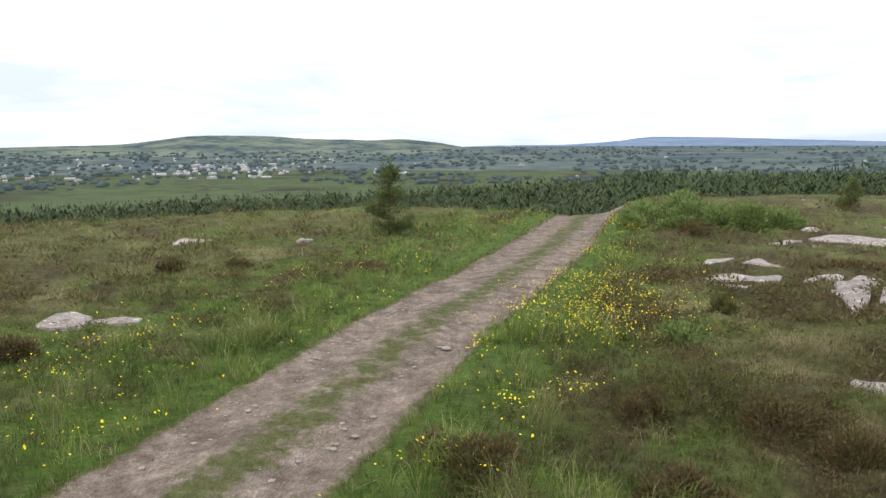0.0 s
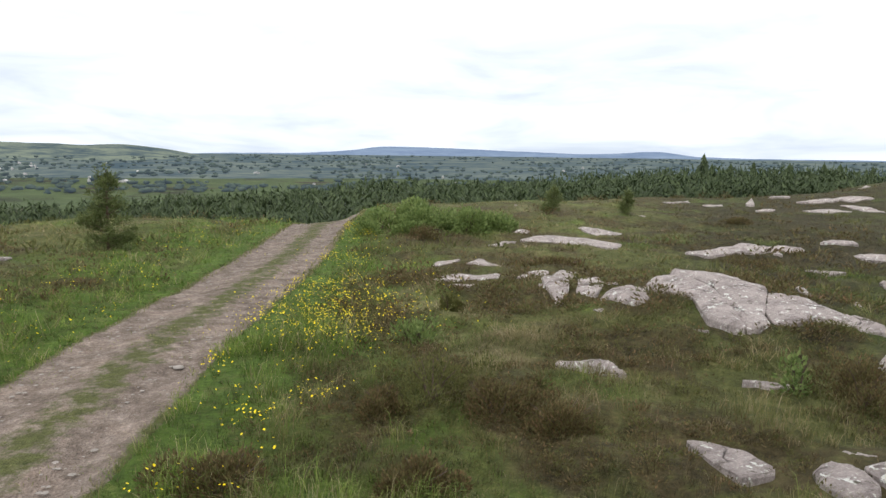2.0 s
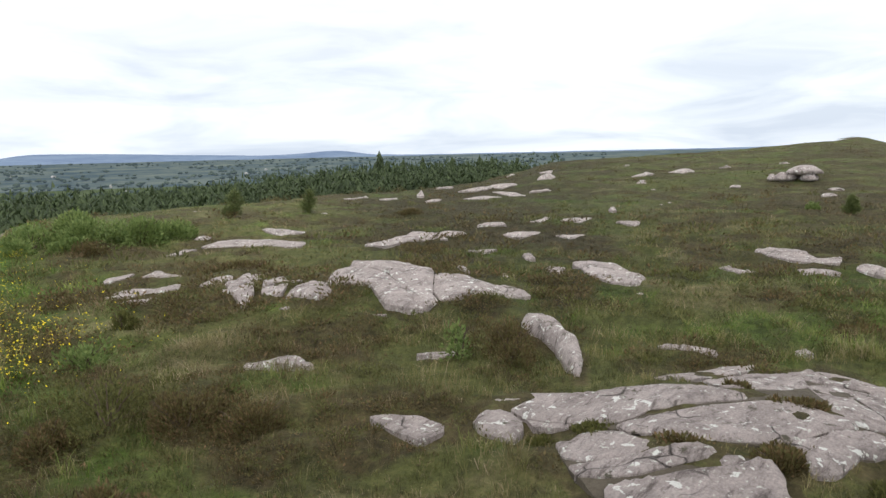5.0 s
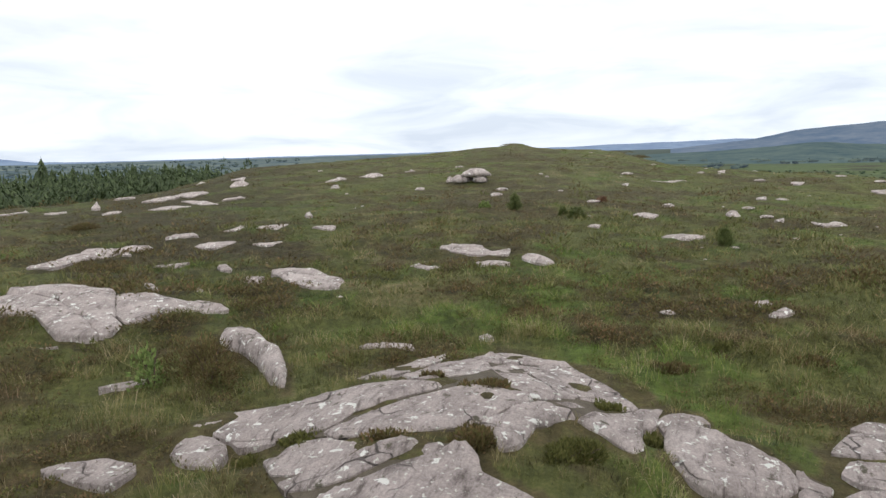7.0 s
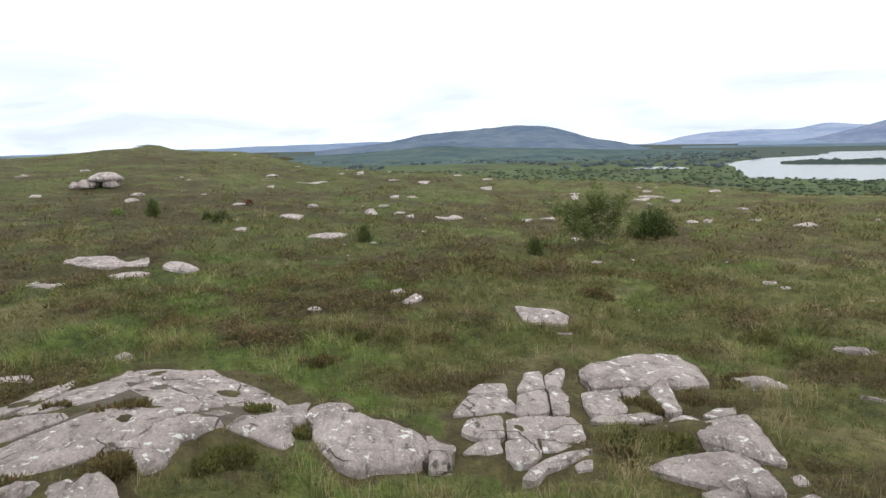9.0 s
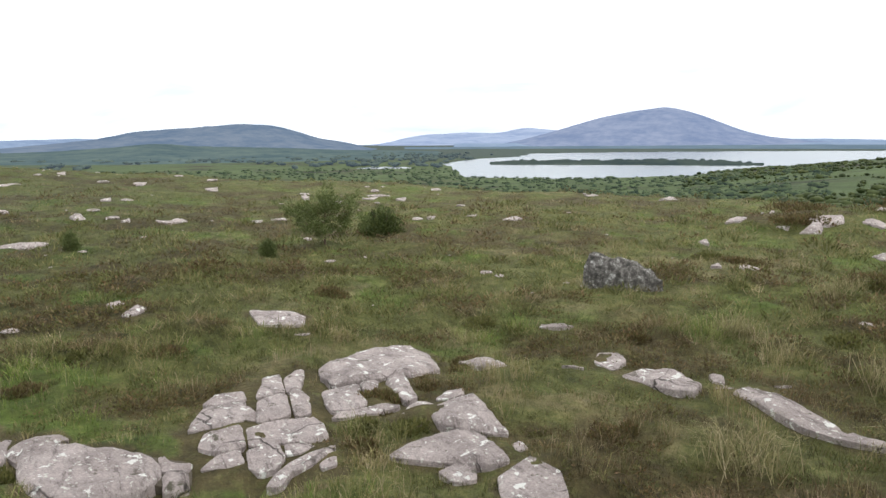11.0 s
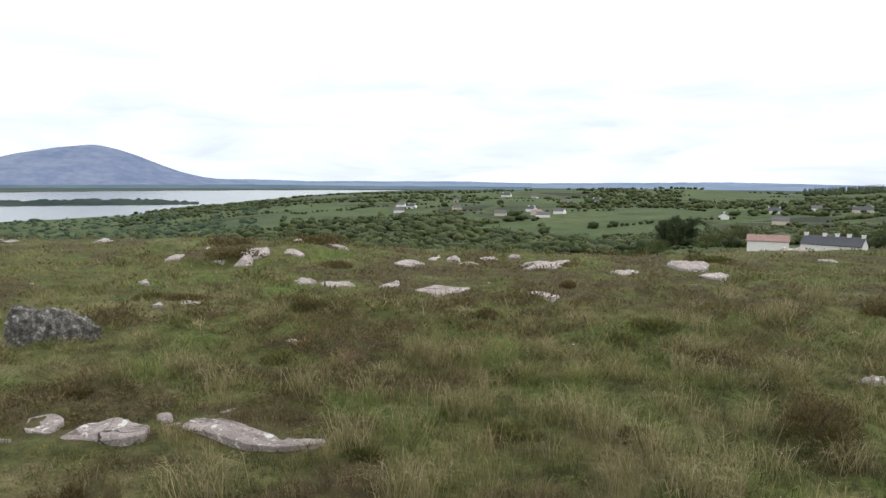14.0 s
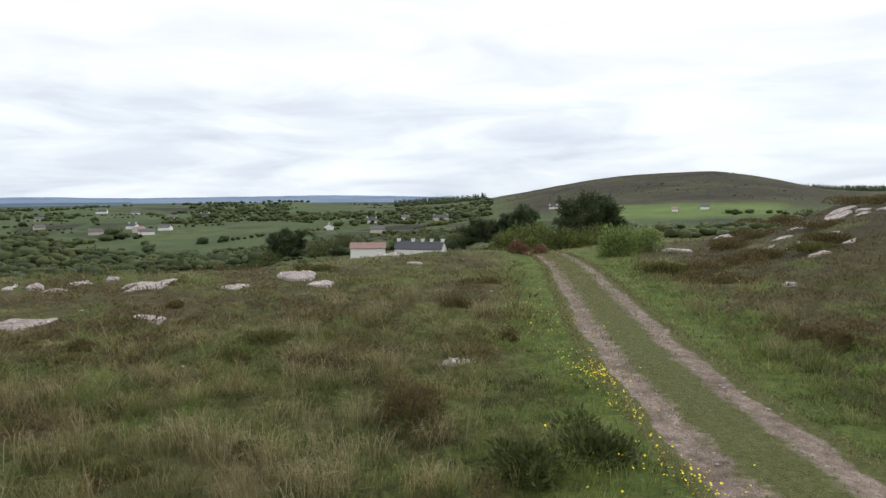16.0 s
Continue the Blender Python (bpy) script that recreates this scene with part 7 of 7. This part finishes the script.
# ---- woods and hedges of the valley ----
def bush_shape(seed, far=False):
    """A far bush 1 m high: a lumpy body of facets with leafy shoots standing out of it."""
    bm = bmesh.new()
    bmesh.ops.create_icosphere(bm, subdivisions=1 if far else 2, radius=0.46)
    for v in bm.verts:
        n = 1 + 0.75 * noise.noise(v.co * 4.2 + Vector((seed * 3.1, 0, 0))) + 0.25 * noise.noise(v.co * 11 + Vector((0, seed * 3.1, 0)))
        v.co = Vector((v.co.x * n, v.co.y * n, v.co.z * n * 0.8 + 0.42))
    low = [f for f in bm.faces if f.calc_center_median().z < 0.14]
    bmesh.ops.delete(bm, geom=low, context="FACES")
    loose = [v for v in bm.verts if not v.link_faces]
    bmesh.ops.delete(bm, geom=loose, context="VERTS")
    bmesh.ops.dissolve_degenerate(bm, dist=0.02, edges=bm.edges)
    bmesh.ops.triangulate(bm, faces=bm.faces)
    bm.verts.index_update()
    a, f = np.array([v.co for v in bm.verts]), np.array([[v.index for v in t.verts] for t in bm.faces])
    bm.free()
    if far:
        b, g = sprigs(0.46, 0.92, 13, 700 + seed, 0.21, 4, 0.3, 0.32)
        return np.concatenate([a, b]), np.concatenate([f, g + len(a)])
    f = f[np.random.default_rng(seed).permutation(len(f))[:int(len(f) * 0.82)]]
    b, g = sprigs(0.46, 0.92, 16, 700 + seed, 0.16, 4, 0.3, 0.3)
    return np.concatenate([a[f].reshape(-1, 3), b]), np.concatenate([np.arange(len(f) * 3).reshape(-1, 3), g + len(f) * 3])


CLUMPS = [bush_shape(i) for i in range(8)]
VALLEY_LEAF = leaf_material("valley_scrub_leaves", [(0.1, (0.022, 0.036, 0.013)), (0.4, (0.050, 0.074, 0.024)), (0.65, (0.085, 0.112, 0.036)), (0.9, (0.150, 0.162, 0.062))], 0.35)
# far and lakeside woods get the same painted haze, as a weak blue emission
FAR_WOOD = hazy_material("far_woods", (0.034, 0.050, 0.036), (0.080, 0.102, 0.064), HAZE_GLOW, 0.095, 0.02, (1, 1, 1))
LAKE_WOOD = hazy_material("lakeside_woods", (0.032, 0.050, 0.024), (0.100, 0.130, 0.055), HAZE_GLOW, 0.035, 0.06, (1, 1, 1))
FAR_CLUMPS = [bush_shape(i, True) for i in range(12)]
FAR_SPRUCES = [conifer_shape(s, 5, 4) for s in range(8)]


def woods(name, label, n, bearings, near, far, height, patch, cut, material, power=1.0):
    az = rng.uniform(*bearings, n * 3)
    r = (near ** power + rng.uniform(0, 1, n * 3) * (far ** power - near ** power)) ** (1 / power)
    x, y = np.sin(np.radians(az)) * r, np.cos(np.radians(az)) * r
    z = land(x, y)
    keep = (patches(x, y, patch, 99, 3) > cut) & (z > -44.6) & ((np.abs(az - 192.3) > 6.3) | (r > 186) | (r < 40))
    x, y, z, r = x[keep][:n], y[keep][:n], z[keep][:n], r[keep][:n]
    h = rng.uniform(*height, len(x))
    if bearings[0] < 0:      # the northern plain rises slowly with distance
        z = z + 26 * np.maximum(0, 1 - np.maximum(0, (3000 - r) / 2000) ** 1.35)
    me = planted(name, FAR_CLUMPS if near > 100 else CLUMPS, np.stack([x, y, z - 0.1 * h, h, h * rng.uniform(1.0, 1.6 if near < 300 else 2.3, len(x))], 1), material, near > 100)
    tagged(new(name, me), label, "woodland", kind="stuff")


woods("hillside_scrub", "dense green scrub below the moor", 1000, (138, 202), 58, 125, (0.7, 2.4), 35, 0.36, VALLEY_LEAF, 0.8)
woods("valley_scrub", "dense green scrub and hedges on the valley side", 2700, (138, 202), 110, 290, (1.0, 3.4), 55, 0.40, VALLEY_LEAF, 0.8)
woods("valley_copses", "small woods and thickets between the fields", 3000, (140, 200), 210, 1000, (1.6, 5.0), 110, 0.46, VALLEY_LEAF, 0.5)
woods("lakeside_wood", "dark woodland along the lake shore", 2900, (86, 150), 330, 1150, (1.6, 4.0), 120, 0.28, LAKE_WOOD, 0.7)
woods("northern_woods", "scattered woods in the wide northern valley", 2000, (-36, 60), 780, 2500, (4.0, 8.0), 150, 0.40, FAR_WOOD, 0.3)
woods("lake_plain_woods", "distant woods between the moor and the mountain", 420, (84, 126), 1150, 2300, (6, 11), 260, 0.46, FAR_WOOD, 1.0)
woods("lakeside_scrub", "bushes at the foot of the moor", 1700, (104, 150), 105, 330, (1.0, 2.8), 30, 0.33, VALLEY_LEAF, 0.8)
woods("hill_scrub", "bushes on the lower slope of the heather hill", 260, (200, 224), 120, 300, (1.2, 3), 40, 0.46, DARK_LEAF, 0.8)


def hedgerows():
    """Lines of bushes and small trees between the fields of the valley."""
    g = np.random.default_rng(61)
    rows = []
    for k in range(120):
        az, r = math.radians(g.uniform(146, 200)), 150 * (930 / 150) ** g.uniform(0, 1)
        x, y = math.sin(az) * r, math.cos(az) * r
        turn = math.radians(20) + (math.pi / 2) * int(g.integers(0, 2)) + g.normal(0, 0.25)
        for s in np.arange(0, g.uniform(25, 90), g.uniform(1.6, 2.6) * (1 + r / 600)):
            if g.random() < 0.85:
                px, py = x + math.cos(turn) * s + g.normal(0, 0.5), y + math.sin(turn) * s + g.normal(0, 0.5)
                h = g.uniform(1.2, 2.8) * (1.9 if g.random() < 0.1 else 1)
                rows.append((px, py, land_at(px, py) - 0.1 * h, h, h * g.uniform(0.9, 1.5)))
    rows = np.array([q for q in rows if q[2] > -44 and (abs(math.degrees(math.atan2(q[0], q[1])) % 360 - 192.3) > 6.3 or math.hypot(q[0], q[1]) > 190)])
    tagged(new("valley_hedgerows", planted("valley_hedgerows", FAR_CLUMPS, rows, VALLEY_LEAF, True)), "dark green hedgerows between small valley fields", "hedges", kind="stuff")


hedgerows()
woods("hill_gorse", "low dark gorse and heather clumps over the hill", 260, (200, 223.5), 400, 640, (0.4, 1.1), 40, 0.46, HEATHER_GREEN, 0.8)
spots = forest_places(420, (192, 199.5), ([192, 199.5], [760, 700]), ([192, 199.5], [960, 940]), (6, 8))
tagged(new("hill_plantation", planted("hill_plantation", FAR_SPRUCES, spots, CONIFER)), "dark conifer plantation on a far hillside", "forest", kind="stuff")
spots = forest_places(900, (222.5, 231), ([222, 231], [900, 900]), ([222, 231], [1050, 1050]), (8, 9.5))
tagged(new("ridge_plantation", planted("ridge_plantation", FAR_SPRUCES, spots, CONIFER)), "dark conifer plantation on a far ridge", "forest", kind="stuff")

spots = forest_places(420, (41, 56), ([41, 47, 56], [104, 106, 116]), ([41, 47, 56], [150, 160, 172]), (5.5, 8.0))
tagged(new("forest_edge_wood", planted("forest_edge_wood", SPRUCES, spots, CONIFER)), "dark rounded trees along the edge of the plantation", "forest", kind="stuff")

# tall pines and round trees near the cottage
def grown_pine(bearing, r, height, spread, seed):
    x, y = math.sin(radians(bearing)) * r, math.cos(radians(bearing)) * r
    pine("pine_tree", x, y, height, spread, seed, "tall dark pine near the white cottage", 0.46, 38, 9, 0.12, "dark pines near the cottage", 0.4, CONIFER)


for i, (b, r, h, w) in enumerate(((198.2, 150, 5.6, 5.0), (199.0, 148, 7.0, 5.5), (199.9, 152, 6.0, 5.0), (201.4, 150, 6.6, 4.6), (202.4, 146, 8.0, 5.6), (203.2, 150, 6.8, 4.6), (206.4, 132, 8.0, 6.5), (207.4, 128, 9.0, 7.5), (208.4, 134, 8.4, 7.0), (209.3, 130, 7.0, 6.0), (182.5, 215, 8.0, 6.0), (183.4, 210, 9.0, 6.0), (184.3, 218, 8.0, 6.0))):
    grown_pine(b, r, h, w, 800 + i)


def round_tree(bearing, r, height, width, seed):
    """A broad hedgerow tree: trunk, limbs and a lumpy crown with gaps."""
    x, y = math.sin(radians(bearing)) * r, math.cos(radians(bearing)) * r
    ob = new("broadleaf_tree")
    ob.location = (x, y, land_at(x, y) - 0.1)
    g = np.random.default_rng(seed)
    bm = bmesh.new()
    tube(bm, [Vector((0, 0, 0)), Vector((0.1, 0, height * 0.35)), Vector((0, 0.1, height * 0.6))], 0.05 * height, 0.02 * height, 7)
    for k in range(6):
        a = k * 1.05 + g.uniform(0, 0.5)
        tube(bm, [Vector((0, 0, height * 0.3)), Vector((math.cos(a) * width * 0.2, math.sin(a) * width * 0.2, height * 0.55)), Vector((math.cos(a) * width * 0.38, math.sin(a) * width * 0.38, height * 0.75))], 0.02 * height, 0.006 * height, 5)
    part("trunk", bm, BARK, ob)
    v, f = sprigs(width / 2, height * 0.85, 1500, seed, 0.32, 8, 0.2)
    v[:, 2] += height * 0.15
    part("crown", mesh_of("crown", v, f, DARK_LEAF, False), DARK_LEAF, ob)
    tagged(ob, "rounded dark green tree beside the white cottage", "tree", "trees by the cottage")


for i, (b, r, h, w) in enumerate(((185.6, 190, 6.0, 8.0), (187.2, 195, 6.5, 8.0), (188.0, 205, 7.5, 8.0), (182.0, 185, 5.0, 7.0), (179.6, 170, 4.0, 5.5), (180.8, 175, 3.8, 5.0), (193.0, 200, 6.0, 7.5), (195.0, 205, 6.5, 8.0), (197.2, 190, 5.5, 7.0))):
    round_tree(b, r, h, w, 900 + i)

# ---- houses ----
WHITE = plain("white_render", (0.84, 0.83, 0.81), 0.8, 0.08, 1.5)
SLATE = plain("slate_roof", (0.060, 0.065, 0.080), 0.6, 0.3, 2.5)
TIN = plain("rusty_tin", (0.26, 0.165, 0.145), 0.6, 0.35, 1.5)
GREY_ROOF = plain("grey_roof_tiles", (0.12, 0.115, 0.125), 0.8, 0.2, 2.0)
CREAM = plain("cream_render", (0.62, 0.56, 0.46), 0.85, 0.1, 1.5)
DARK_PANE = plain("window_glass", (0.03, 0.035, 0.045), 0.15, 0.1, 1.0, 0.5)
DOOR_PAINT = plain("door_paint", (0.12, 0.05, 0.04), 0.5, 0.15, 3.0)


def box(bm, x0, x1, y0, y1, z0, z1):
    made = bmesh.ops.create_cube(bm, size=1)
    for v in made["verts"]:
        v.co = Vector((x0 + (v.co.x + 0.5) * (x1 - x0), y0 + (v.co.y + 0.5) * (y1 - y0), z0 + (v.co.z + 0.5) * (z1 - z0)))


def gable_body(bm, length, depth, eaves, ridge):
    """Walls with gable ends, closed below."""
    a, b = length / 2, depth / 2
    rows = [(-a, -b, -0.8), (a, -b, -0.8), (a, b, -0.8), (-a, b, -0.8), (-a, -b, eaves), (a, -b, eaves), (a, b, eaves), (-a, b, eaves), (-a, 0, ridge), (a, 0, ridge)]
    v = [bm.verts.new(r) for r in rows]
    for f in ((0, 1, 5, 4), (2, 3, 7, 6), (1, 2, 6, 9, 5), (3, 0, 4, 8, 7), (3, 2, 1, 0), (4, 5, 9, 8), (6, 7, 8, 9)):
        bm.faces.new([v[i] for i in f])


def roof_plane(bm, length, depth, eaves, ridge, over, thick, side):
    a, b = length / 2 + over, depth / 2 + over
    drop = (ridge - eaves) / (depth / 2) * over
    low, high = eaves - drop + 0.03, ridge + 0.03
    rows = [(-a, side * b, low), (a, side * b, low), (a, 0, high), (-a, 0, high)]
    v = [bm.verts.new(r) for r in rows] + [bm.verts.new((x, y, z + thick)) for x, y, z in rows]
    for f in ((0, 1, 2, 3), (7, 6, 5, 4), (0, 4, 5, 1), (1, 5, 6, 2), (2, 6, 7, 3), (3, 7, 4, 0)):
        bm.faces.new([v[i] for i in f])


def house(name, x, y, turn, length, depth, eaves, ridge, wall, roof, label, category, windows=3, chimneys=(), base=None, group="houses in the valley"):
    """A gabled building facing its local -y side."""
    ob = new(name)
    ob.matrix_world = pose(x, y, land_at(x, y) if base is None else base, 0, 0, turn)
    bm = bmesh.new()
    gable_body(bm, length, depth, eaves, ridge)
    part("wall", bm, wall, ob)
    for side in (-1, 1):
        bm = bmesh.new()
        roof_plane(bm, length, depth, eaves, ridge, 0.18, 0.14, side)
        part("roof", bm, roof, ob)
    for c in chimneys:
        bm = bmesh.new()
        box(bm, c - 0.4, c + 0.4, -0.3, 0.3, ridge - 0.5, ridge + 0.75)
        box(bm, c - 0.47, c + 0.47, -0.37, 0.37, ridge + 0.62, ridge + 0.75)
        stack = part("chimney", bm, wall, ob)
        bm = bmesh.new()
        box(bm, c - 0.14, c + 0.14, -0.14, 0.14, ridge + 0.75, ridge + 1.0)
        part("chimney_pot", bm, SLATE, stack)
    for k in range(windows):
        wx = -length / 2 + length * (k + 0.5) / windows
        is_door = k == windows // 2 and windows > 2
        bm = bmesh.new()
        box(bm, wx - 0.45, wx + 0.45, -depth / 2 - 0.05, -depth / 2 + 0.08, 0.05 if is_door else 0.9, 2.05)
        part("door" if is_door else "window", bm, DOOR_PAINT if is_door else DARK_PANE, ob)
    return tagged(ob, label, category, group)


def at(bearing, r):
    return math.sin(radians(bearing)) * r, math.cos(radians(bearing)) * r


# the long white cottage and its barn below the moor
house("cottage", *at(194.15, 180), -31, 12.4, 5.2, 2.2, 4.0, WHITE, SLATE, "long white cottage with dark slate roof and chimneys", "house", 5, (-5.9, -3.0, -0.6, 2.0, 5.9), -13.6, "farm buildings")
house("barn", *at(189.85, 176), -10, 8.6, 5.0, 2.2, 3.4, WHITE, TIN, "old whitewashed barn with rusty red tin roof", "barn", 0, (), -13.0, "farm buildings")
house("stone_gatepost", *at(197.8, 176), 0, 1.0, 1.0, 1.8, 2.0, CREAM, GREY_ROOF, "pale stone pillar beside the cottage", "pillar", 0, (), -12.4, "farm buildings")
VALLEY = "white bungalow with grey roof among hedges"
for x, y, turn, length, wall, roof, label in (
        (154.2, -453.9, 20, 11, WHITE, GREY_ROOF, VALLEY), (158.4, -496.1, -15, 10, WHITE, SLATE, VALLEY), (77.5, -420.3, 5, 11, CREAM, GREY_ROOF, "low cream farm shed with grey roof"),
        (50.3, -408.0, 12, 12, WHITE, GREY_ROOF, VALLEY), (63.4, -454.1, -30, 9, WHITE, SLATE, VALLEY), (56.0, -425.7, 60, 10, CREAM, TIN, "cream farmhouse with reddish roof"), (43.0, -432.0, -20, 10, WHITE, GREY_ROOF, VALLEY),
        (151.2, -605.8, 10, 10, CREAM, GREY_ROOF, "small cream house on the far slope"), (127.5, -723.3, -8, 15, WHITE, SLATE, VALLEY), (50.1, -550.7, 14, 13, WHITE, GREY_ROOF, VALLEY), (28.0, -573.3, -20, 11, WHITE, SLATE, VALLEY),
        (95.0, -700.0, 5, 12, WHITE, GREY_ROOF, VALLEY), (175.0, -520.0, 0, 10, WHITE, GREY_ROOF, VALLEY),
        (-44.1, -374.7, 80, 8, WHITE, SLATE, "white gabled house among trees"), (-61.0, -325.3, -12, 10, CREAM, GREY_ROOF, "cream bungalow in a green field"), (-76.1, -424.4, -10, 10, WHITE, SLATE, VALLEY),
        (-101.5, -442.2, -15, 8, WHITE, GREY_ROOF, VALLEY), (-119.0, -420.6, -18, 15, CREAM, SLATE, "long cream house with slate roof"), (-172.1, -370.1, -25, 13, WHITE, SLATE, "white house on the lower hillside"), (-158.0, -385.0, -20, 9, WHITE, GREY_ROOF, "white house on the lower hillside"),
        (-190.0, -257.0, -38, 9, WHITE, GREY_ROOF, "white house with grey roof below the hill"), (-176.0, -258.0, -38, 6, WHITE, TIN, "small shed below the hill"), (120.0, -480.0, 25, 9, CREAM, GREY_ROOF, "low cream farm shed with grey roof")):
    k = 0.6 if x < -150 else 1.0
    house("house", x, y, turn, length * 0.66 * k, 5.0 * k, 1.7 * k, 3.2 * k, wall, roof, label, "house", 4, (-length * 0.33 * k + 0.6, length * 0.33 * k - 0.6) if roof is SLATE else ())


def town():
    """The far valley town: hundreds of small gabled houses, some long pale sheds."""
    a = np.array([(-0.5, -0.35, 0), (0.5, -0.35, 0), (0.5, 0.35, 0), (-0.5, 0.35, 0), (-0.5, -0.35, 0.6), (0.5, -0.35, 0.6), (0.5, 0.35, 0.6), (-0.5, 0.35, 0.6), (-0.5, 0, 1.0), (0.5, 0, 1.0)])
    f = np.array([(0, 1, 5), (0, 5, 4), (2, 3, 7), (2, 7, 6), (1, 2, 6), (1, 6, 5), (5, 6, 9), (3, 0, 4), (3, 4, 7), (7, 4, 8), (4, 5, 9), (4, 9, 8), (6, 7, 8), (6, 8, 9)])
    az = np.concatenate([rng.normal(-17, 2.4, 80), rng.normal(-20, 6, 45), rng.uniform(-34, -2, 35), rng.uniform(0, 40, 15)])
    r = np.concatenate([rng.uniform(1050, 1350, 80), rng.uniform(900, 1700, 95)])
    x, y = np.sin(np.radians(az)) * r, np.cos(np.radians(az)) * r
    w = rng.uniform(3.2, 6.5, len(x)) * np.where(rng.uniform(0, 1, len(x)) < 0.12, 2.4, 1)
    h = rng.uniform(3, 4.8, len(x))
    plain_rise = 26 * np.maximum(0, 1 - np.maximum(0, (3000 - r) / 2000) ** 1.35)
    me = planted("far_town", [(a, f)], np.stack([x, y, np.maximum(land(x, y), -46) - 0.5 + plain_rise, h, w], 1), plain("town_walls", (0.42, 0.415, 0.42), 0.85, 0.6, 0.03))
    tagged(new("far_town", me), "small pale houses of a far valley town", "town", kind="stuff")


town()


# tall spruces standing over the plantation's edge
def spruce(bearing, r, height, seed):
    x, y = at(bearing, r)
    ob = new("spruce_tree")
    ob.location = (x, y, land_at(x, y) - 0.1)
    bm = bmesh.new()
    tube(bm, [Vector((0, 0, 0)), Vector((0, 0, height * 0.5)), Vector((0, 0, height * 0.98))], 0.02 * height, 0.004 * height, 7)
    part("trunk", bm, BARK, ob)
    v, f = conifer_shape(seed, 16, 10)
    part("crown", mesh_of("crown", v * np.array([height * 1.1, height * 1.1, height]), f, CONIFER, False), CONIFER, ob)
    tagged(ob, "tall dark spruce standing at the plantation's edge", "tree", "spruces at the forest edge")


for i, (b, r, h) in enumerate(((41.5, 140, 10.2), (41.1, 150, 8.0), (42.1, 146, 8.4), (52.6, 160, 9.0), (47.4, 150, 8.4), (45.0, 152, 8.6), (43.4, 150, 8.2), (36.8, 160, 7.6), (49.6, 152, 8.6), (50.6, 158, 8.4), (38.6, 150, 7.6))):
    spruce(b, r, h, 950 + i)
